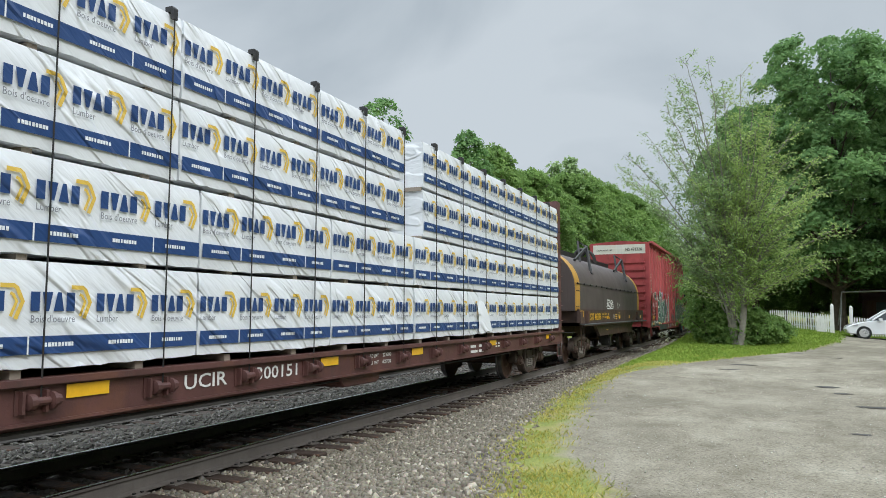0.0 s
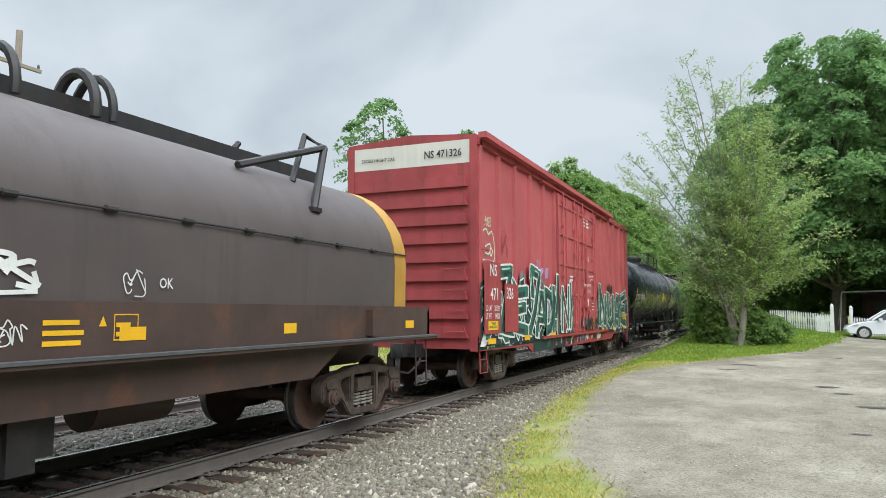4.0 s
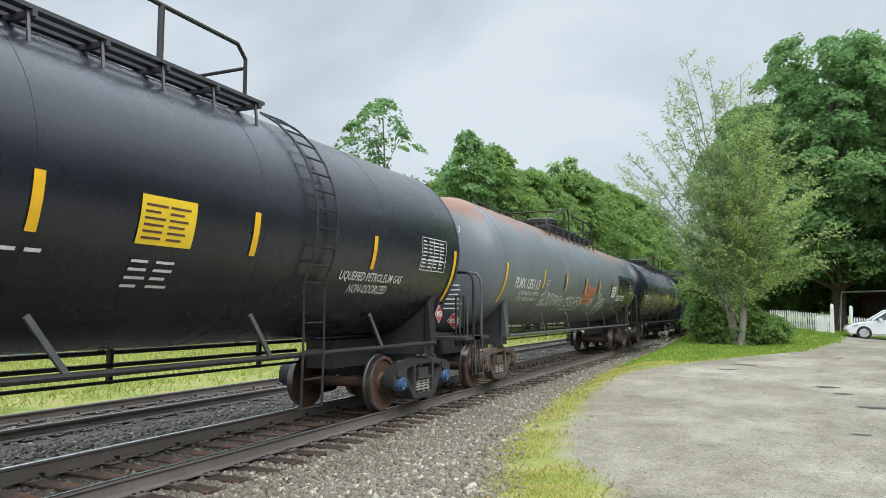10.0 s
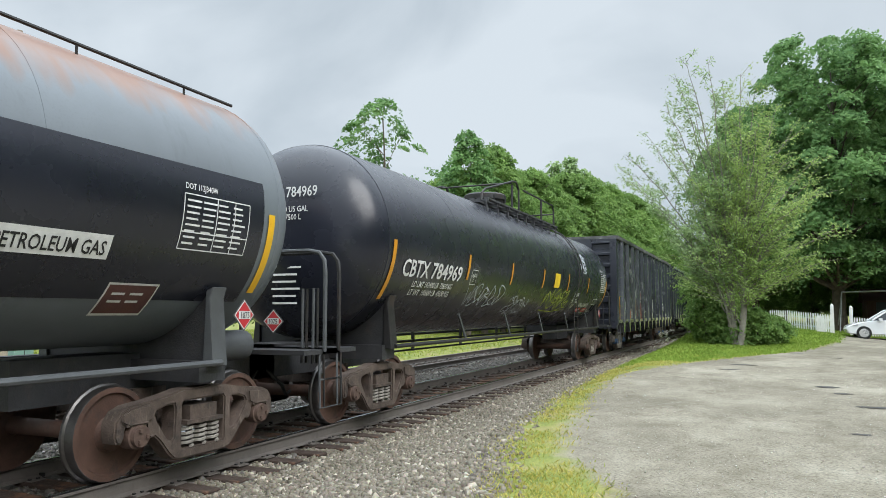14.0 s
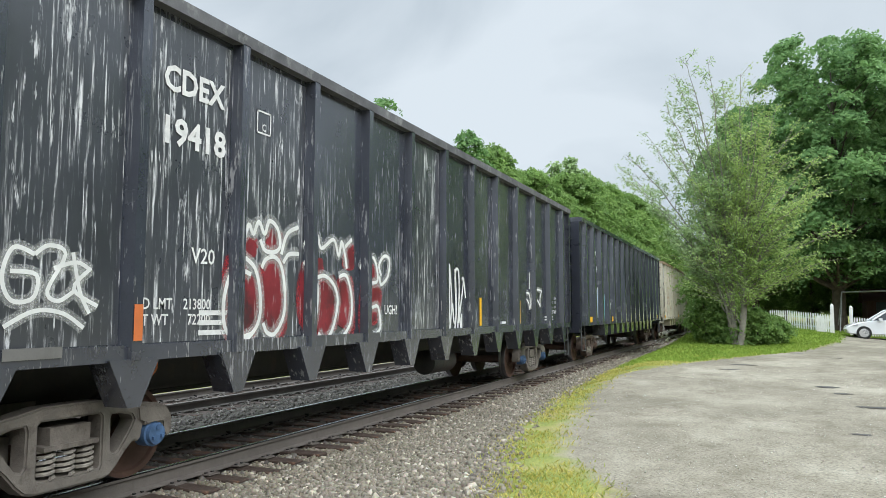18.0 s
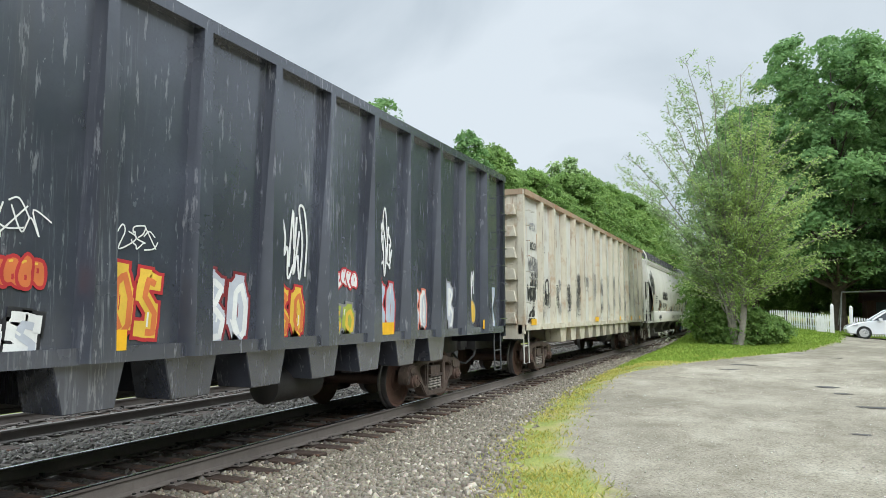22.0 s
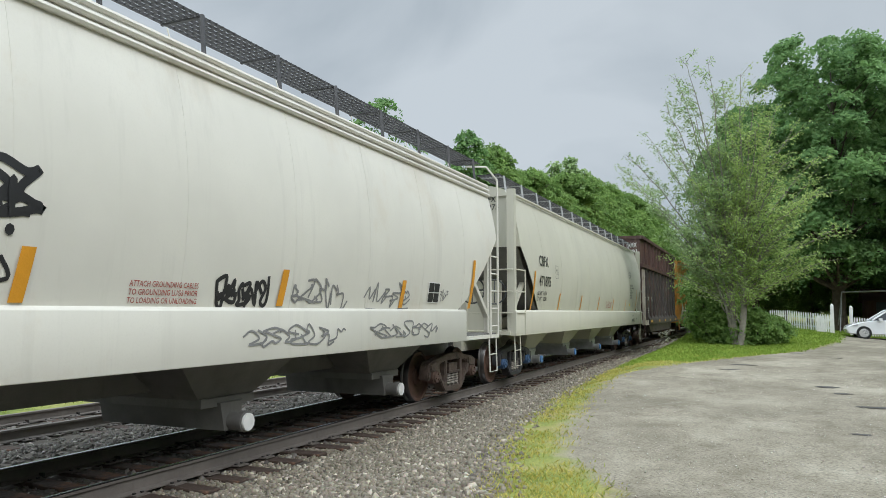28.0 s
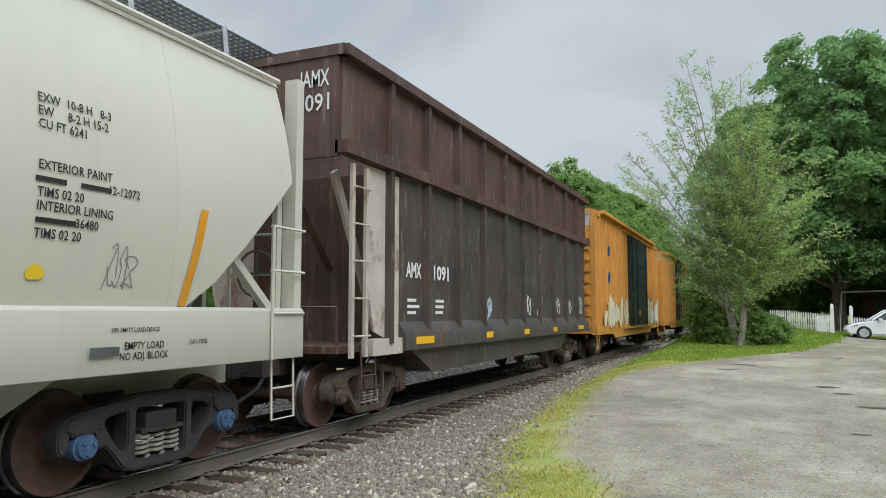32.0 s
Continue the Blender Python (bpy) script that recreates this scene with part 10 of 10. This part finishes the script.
# ---- picket fence, gate, posts ----
def picket_run(p, q, n, label):
    root = empty("picket_fence")
    tagged(root, label, "fence", "picket fences")
    p, q = Vector(p), Vector(q)
    d = (q - p)
    ang = math.atan2(d.y, d.x)
    step = d.length / n
    bm = bmesh.new()
    prism(bm, [(-0.035, 0.0), (0.035, 0.0), (0.035, 0.86), (0.0, 0.93), (-0.035, 0.86)], -0.009, 0.009, "y")
    tmp = finish("picket", bm, M["fence_white"])
    me = tmp.data
    bpy.data.objects.remove(tmp)
    for k in range(n + 1):
        x, y = p.x + d.x * k / n, p.y + d.y * k / n
        o = new("picket", me)
        o.parent = root
        o.location = (x, y, float(ground_z(x, y)) + 0.05)
        o.rotation_euler = (0, 0, ang)
    for h in (0.25, 0.68):
        bm = bmesh.new()
        pts = []
        for k in range(9):
            x, y = p.x + d.x * k / 8, p.y + d.y * k / 8
            pts.append((x, y + 0.03, float(ground_z(x, y)) + h))
        tube(bm, pts, 0.03, 4)
        part("rail", bm, M["fence_white"], root)
    return root


def fence_post(x, y, h, label):
    bm = bmesh.new()
    z = float(ground_z(x, y))
    box(bm, x - 0.075, x + 0.075, y - 0.075, y + 0.075, z - 0.1, z + h)
    lathe(bm, [(z + h, 0.085), (z + h + 0.03, 0.09), (z + h + 0.1, 0.06), (z + h + 0.15, 0.01)], 10, (x, y, 0), "z")
    return tagged(finish("fence_post", bm, M["fence_white"], bevel=0.0), label, "post", "fence posts")


picket_run((0.55, 45.5, 0), (3.35, 42.6, 0), 26, "white wooden picket fence on a grassy bank")
picket_run((4.35, 42.8, 0), (7.5, 44.5, 0), 26, "white wooden picket fence beside the car")
fence_post(3.42, 42.4, 1.4, "tall white gate post of the picket fence")
fence_post(4.28, 42.4, 1.4, "tall white gate post with a lantern")


def gate():
    root = empty("garden_gate")
    tagged(root, "white wooden picket gate standing closed", "gate")
    z = float(ground_z(3.0, 42.3)) + 0.06
    for k in range(7):
        bm = bmesh.new()
        x = 2.72 + 0.1 * k
        prism(bm, [(x - 0.03, z), (x + 0.03, z), (x + 0.03, z + 0.78), (x, z + 0.84), (x - 0.03, z + 0.78)], 42.30, 42.32, "y")
        part("picket", bm, M["fence_white"], root)
    bm = bmesh.new()
    box(bm, 2.68, 3.36, 42.325, 42.35, z + 0.14, z + 0.22)
    box(bm, 2.68, 3.36, 42.325, 42.35, z + 0.58, z + 0.66)
    tube(bm, [(2.7, 42.345, z + 0.6), (3.34, 42.345, z + 0.18)], 0.03, 4)
    part("gate_frame", bm, M["fence_white"], root)


gate()


def swing_frame():
    root = empty("swing_frame")
    tagged(root, "pale metal swing set frame in the yard", "swing set")
    z = float(ground_z(5.5, 48))
    bm = bmesh.new()
    tube(bm, [(4.42, 48, 2.8), (7.2, 48.2, 2.86)], 0.045, 8)
    part("top_bar", bm, M["galv"], root)
    for x, y in ((4.42, 48), (7.2, 48.2)):
        for dy in (-0.8, 0.8):
            bm = bmesh.new()
            tube(bm, [(x, y, 2.8), (x - 0.25, y + dy, z - 0.05)], 0.035, 7)
            part("leg", bm, M["galv"], root)


swing_frame()


def shed():
    root = empty("shed")
    tagged(root, "small dark red-brown wooden shed in the shade", "shed")
    x0, x1, y0, y1 = 6.2, 9.2, 52.5, 55.0
    z = float(ground_z(7, 53)) - 0.05
    k = x0
    while k < x1:
        bm = bmesh.new()
        box(bm, k, k + 0.19, y0, y0 + 0.05, z, z + 1.9)
        part("board", bm, M["shed_brown"], root)
        k += 0.2
    bm = bmesh.new()
    box(bm, x0, x1, y0 + 0.05, y1, z, z + 1.9)
    part("wall", bm, M["shed_brown"], root)
    bm = bmesh.new()
    prism(bm, [(y0 - 0.25, z + 1.85), ((y0 + y1) / 2, z + 2.6), (y1 + 0.25, z + 1.85), (y1 + 0.25, z + 1.95), ((y0 + y1) / 2, z + 2.72), (y0 - 0.25, z + 1.95)], x0 - 0.2, x1 + 0.2)
    part("roof", bm, M["shed_brown"], root)
    bm = bmesh.new()
    box(bm, x0 + 0.5, x0 + 1.2, y0 - 0.04, y0, z, z + 1.9)
    part("door", bm, M["door_dark"], root)


shed()


def street_lamp():
    root = empty("street_lamp")
    tagged(root, "grey street lamp with a curved arm", "street lamp")
    bm = bmesh.new()
    z = float(ground_z(7.2, 48))
    tube(bm, [(8.2, 48.2, z - 0.1), (8.2, 48.2, 6.4)], [0.09, 0.06], 9)
    part("pole", bm, M["galv"], root)
    bm = bmesh.new()
    tube(bm, [(8.2, 48.2, 5.6), (7.6, 48.15, 6.2), (7.0, 48.1, 6.72), (6.5, 48.05, 6.98), (6.2, 48.0, 7.02)], 0.03, 7)
    part("arm", bm, M["galv"], root)
    bm = bmesh.new()
    lathe(bm, [(-0.3, 0.02), (-0.26, 0.10), (-0.1, 0.15), (0.1, 0.13), (0.24, 0.07), (0.28, 0.03)], 12, (0, 0, 0), "x")
    for v in bm.verts:
        v.co.z *= 0.7
        v.co += Vector((6.02, 48.0, 7.04))
    part("lamp_head", bm, M["galv"], root)


street_lamp()


# ---- parked car ----
def parked_car():
    root = empty("parked_car")
    tagged(root, "white hatchback car parked at the edge of the gravel lot", "car")
    x0, yc = 3.84, 41.0
    z = float(ground_z(5.5, 41)) + 0.01
    W = 0.88
    # side outline (x along the car, nose at low x)
    body = [(0.05, 0.30), (0.0, 0.48), (0.04, 0.62), (0.22, 0.72), (0.75, 0.84), (1.15, 0.92), (3.95, 0.98), (4.15, 0.92), (4.2, 0.6), (4.15, 0.32), (3.7, 0.26), (0.5, 0.24)]
    bm = bmesh.new()
    lo = [bm.verts.new((x0 + a, yc - W + 0.08 * (1 if b > 0.9 else 0), z + b)) for a, b in body]
    hi = [bm.verts.new((x0 + a, yc + W - 0.08 * (1 if b > 0.9 else 0), z + b)) for a, b in body]
    bm.faces.new(lo)
    bm.faces.new(hi[::-1])
    for i in range(len(body)):
        j = (i + 1) % len(body)
        bm.faces.new((lo[j], lo[i], hi[i], hi[j]))
    bmesh.ops.recalc_face_normals(bm, faces=bm.faces[:])
    part("body", bm, M["car_white"], root, bevel=0.04)
    roof = [(1.1, 0.92), (1.75, 1.36), (2.3, 1.46), (3.2, 1.42), (3.9, 1.12), (4.05, 0.97)]
    bm = bmesh.new()
    lo = [bm.verts.new((x0 + a, yc - W + 0.08 + 0.18 * (b - 0.92) / 0.54, z + b)) for a, b in roof]
    hi = [bm.verts.new((x0 + a, yc + W - 0.08 - 0.18 * (b - 0.92) / 0.54, z + b)) for a, b in roof]
    bm.faces.new(lo)
    bm.faces.new(hi[::-1])
    for i in range(len(roof) - 1):
        bm.faces.new((lo[i + 1], lo[i], hi[i], hi[i + 1]))
    bmesh.ops.recalc_face_normals(bm, faces=bm.faces[:])
    part("cabin", bm, M["glass_dark"], root)
    bm = bmesh.new()
    tube(bm, [(x0 + a, yc - W + 0.09 + 0.18 * (b - 0.92) / 0.54, z + b + 0.01) for a, b in roof], 0.04, 6)
    tube(bm, [(x0 + a, yc + W - 0.09 - 0.18 * (b - 0.92) / 0.54, z + b + 0.01) for a, b in roof], 0.04, 6)
    tube(bm, [(x0 + 2.55, yc - W + 0.08, z + 0.95), (x0 + 2.6, yc - W + 0.25, z + 1.43)], 0.035, 5)
    box(bm, x0 + 1.85, x0 + 3.2, yc - W + 0.3, yc + W - 0.3, z + 1.435, z + 1.475)
    part("roof_frame", bm, M["car_white"], root)
    for wx in (0.72, 3.35):
        for s in (-1, 1):
            bm = bmesh.new()
            lathe(bm, [(-0.1, 0.2), (-0.1, 0.31), (-0.06, 0.325), (0.06, 0.325), (0.1, 0.31), (0.1, 0.2)], 24, (x0 + wx, yc + s * (W - 0.06), z + 0.325), "y")
            w = part("tyre", bm, M["rubber"], root)
            bm = bmesh.new()
            lathe(bm, [(-0.104, 0.21), (-0.09, 0.205), (-0.085, 0.19), (-0.02, 0.18), (0.02, 0.02)], 20, (x0 + wx, yc + s * (W - 0.06), z + 0.325), "y")
            for k in range(5):
                a = k * 1.2566
                tube(bm, [(x0 + wx, yc + s * (W - 0.06) - 0.105, z + 0.325), (x0 + wx + 0.2 * math.cos(a), yc + s * (W - 0.06) - 0.1, z + 0.325 + 0.2 * math.sin(a))], 0.025, 4)
            part("rim", bm, M["rim_alloy"], w)
    bm = bmesh.new()
    prism(bm, [(x0 + 0.12, z + 0.64), (x0 + 0.5, z + 0.75), (x0 + 0.45, z + 0.64)], yc - W - 0.004, yc - W + 0.02, "y")
    part("headlight", bm, M["galv"], root)
    bm = bmesh.new()
    box(bm, x0 + 1.35, x0 + 1.5, yc - W - 0.12, yc - W + 0.05, z + 0.92, z + 1.02)
    part("wing_mirror", bm, M["car_white"], root, bevel=0.02)


parked_car()


# ---- beyond the tracks: utility pole and cabinet ----
def utility_pole():
    root = empty("utility_pole")
    tagged(root, "tall pale wooden utility pole with wires", "utility pole")
    x, y = -24.0, 17.0
    z = float(ground_z(x, y))
    bm = bmesh.new()
    tube(bm, [(x, y, z - 0.2), (x, y, 11.7)], [0.16, 0.11], 10)
    part("pole", bm, M["pole_wood"], root)
    bm = bmesh.new()
    box(bm, x - 0.06, x + 0.06, y - 0.9, y + 0.9, 10.4, 10.52)
    part("cross_arm", bm, M["pole_wood"], root)
    bm = bmesh.new()
    tube(bm, [(x + 0.15, y, 8.5), (x + 0.6, y + 0.4, z)], 0.012, 4)
    part("guy_wire", bm, M["iron"], root)
    for dy in (-0.8, 0.8):
        bm = bmesh.new()
        lathe(bm, [(10.52, 0.03), (10.6, 0.05), (10.7, 0.03)], 8, (x, y + dy, 0), "z")
        part("insulator", bm, M["pipe_grey"], root)
    bm = bmesh.new()
    tube(bm, [(x, y - 0.8, 10.6), (x - 20, y - 30, 9.2), (x - 40, y - 60, 10.5)], 0.012, 4)
    part("wire", bm, M["iron"], root)


utility_pole()
bm = bmesh.new()
zc_box = float(ground_z(-26.0, 18.9))
box(bm, -26.5, -25.5, 18.5, 19.3, zc_box - 0.05, zc_box + 0.85)
box(bm, -26.55, -25.45, 18.45, 19.35, zc_box + 0.85, zc_box + 0.93)
tagged(finish("utility_cabinet", bm, M["box_green"], bevel=0.02), "grey-green utility cabinet in the meadow", "utility cabinet")


# ---- the train rolls by ----
def travelled(t):
    return 6.04823 * t + 0.026007 * t * t - 0.00028824 * t ** 3


def motions():
    for root, centre in CARS:
        walk(root, [(t, pose(TRACK_X, centre - travelled(t), 0)) for t in range(33)])
    turn = []
    for k in range(321):
        t = k / 10
        turn.append((t, math.degrees(travelled(t) / 0.457)))
    for dy in (-0.91, 0.91):
        rows = [(t, pose(0, dy, 0.457, a)) for t, a in turn]
        for wheel, at in WHEELSETS:
            if at == dy:
                walk(wheel, rows)


motions()
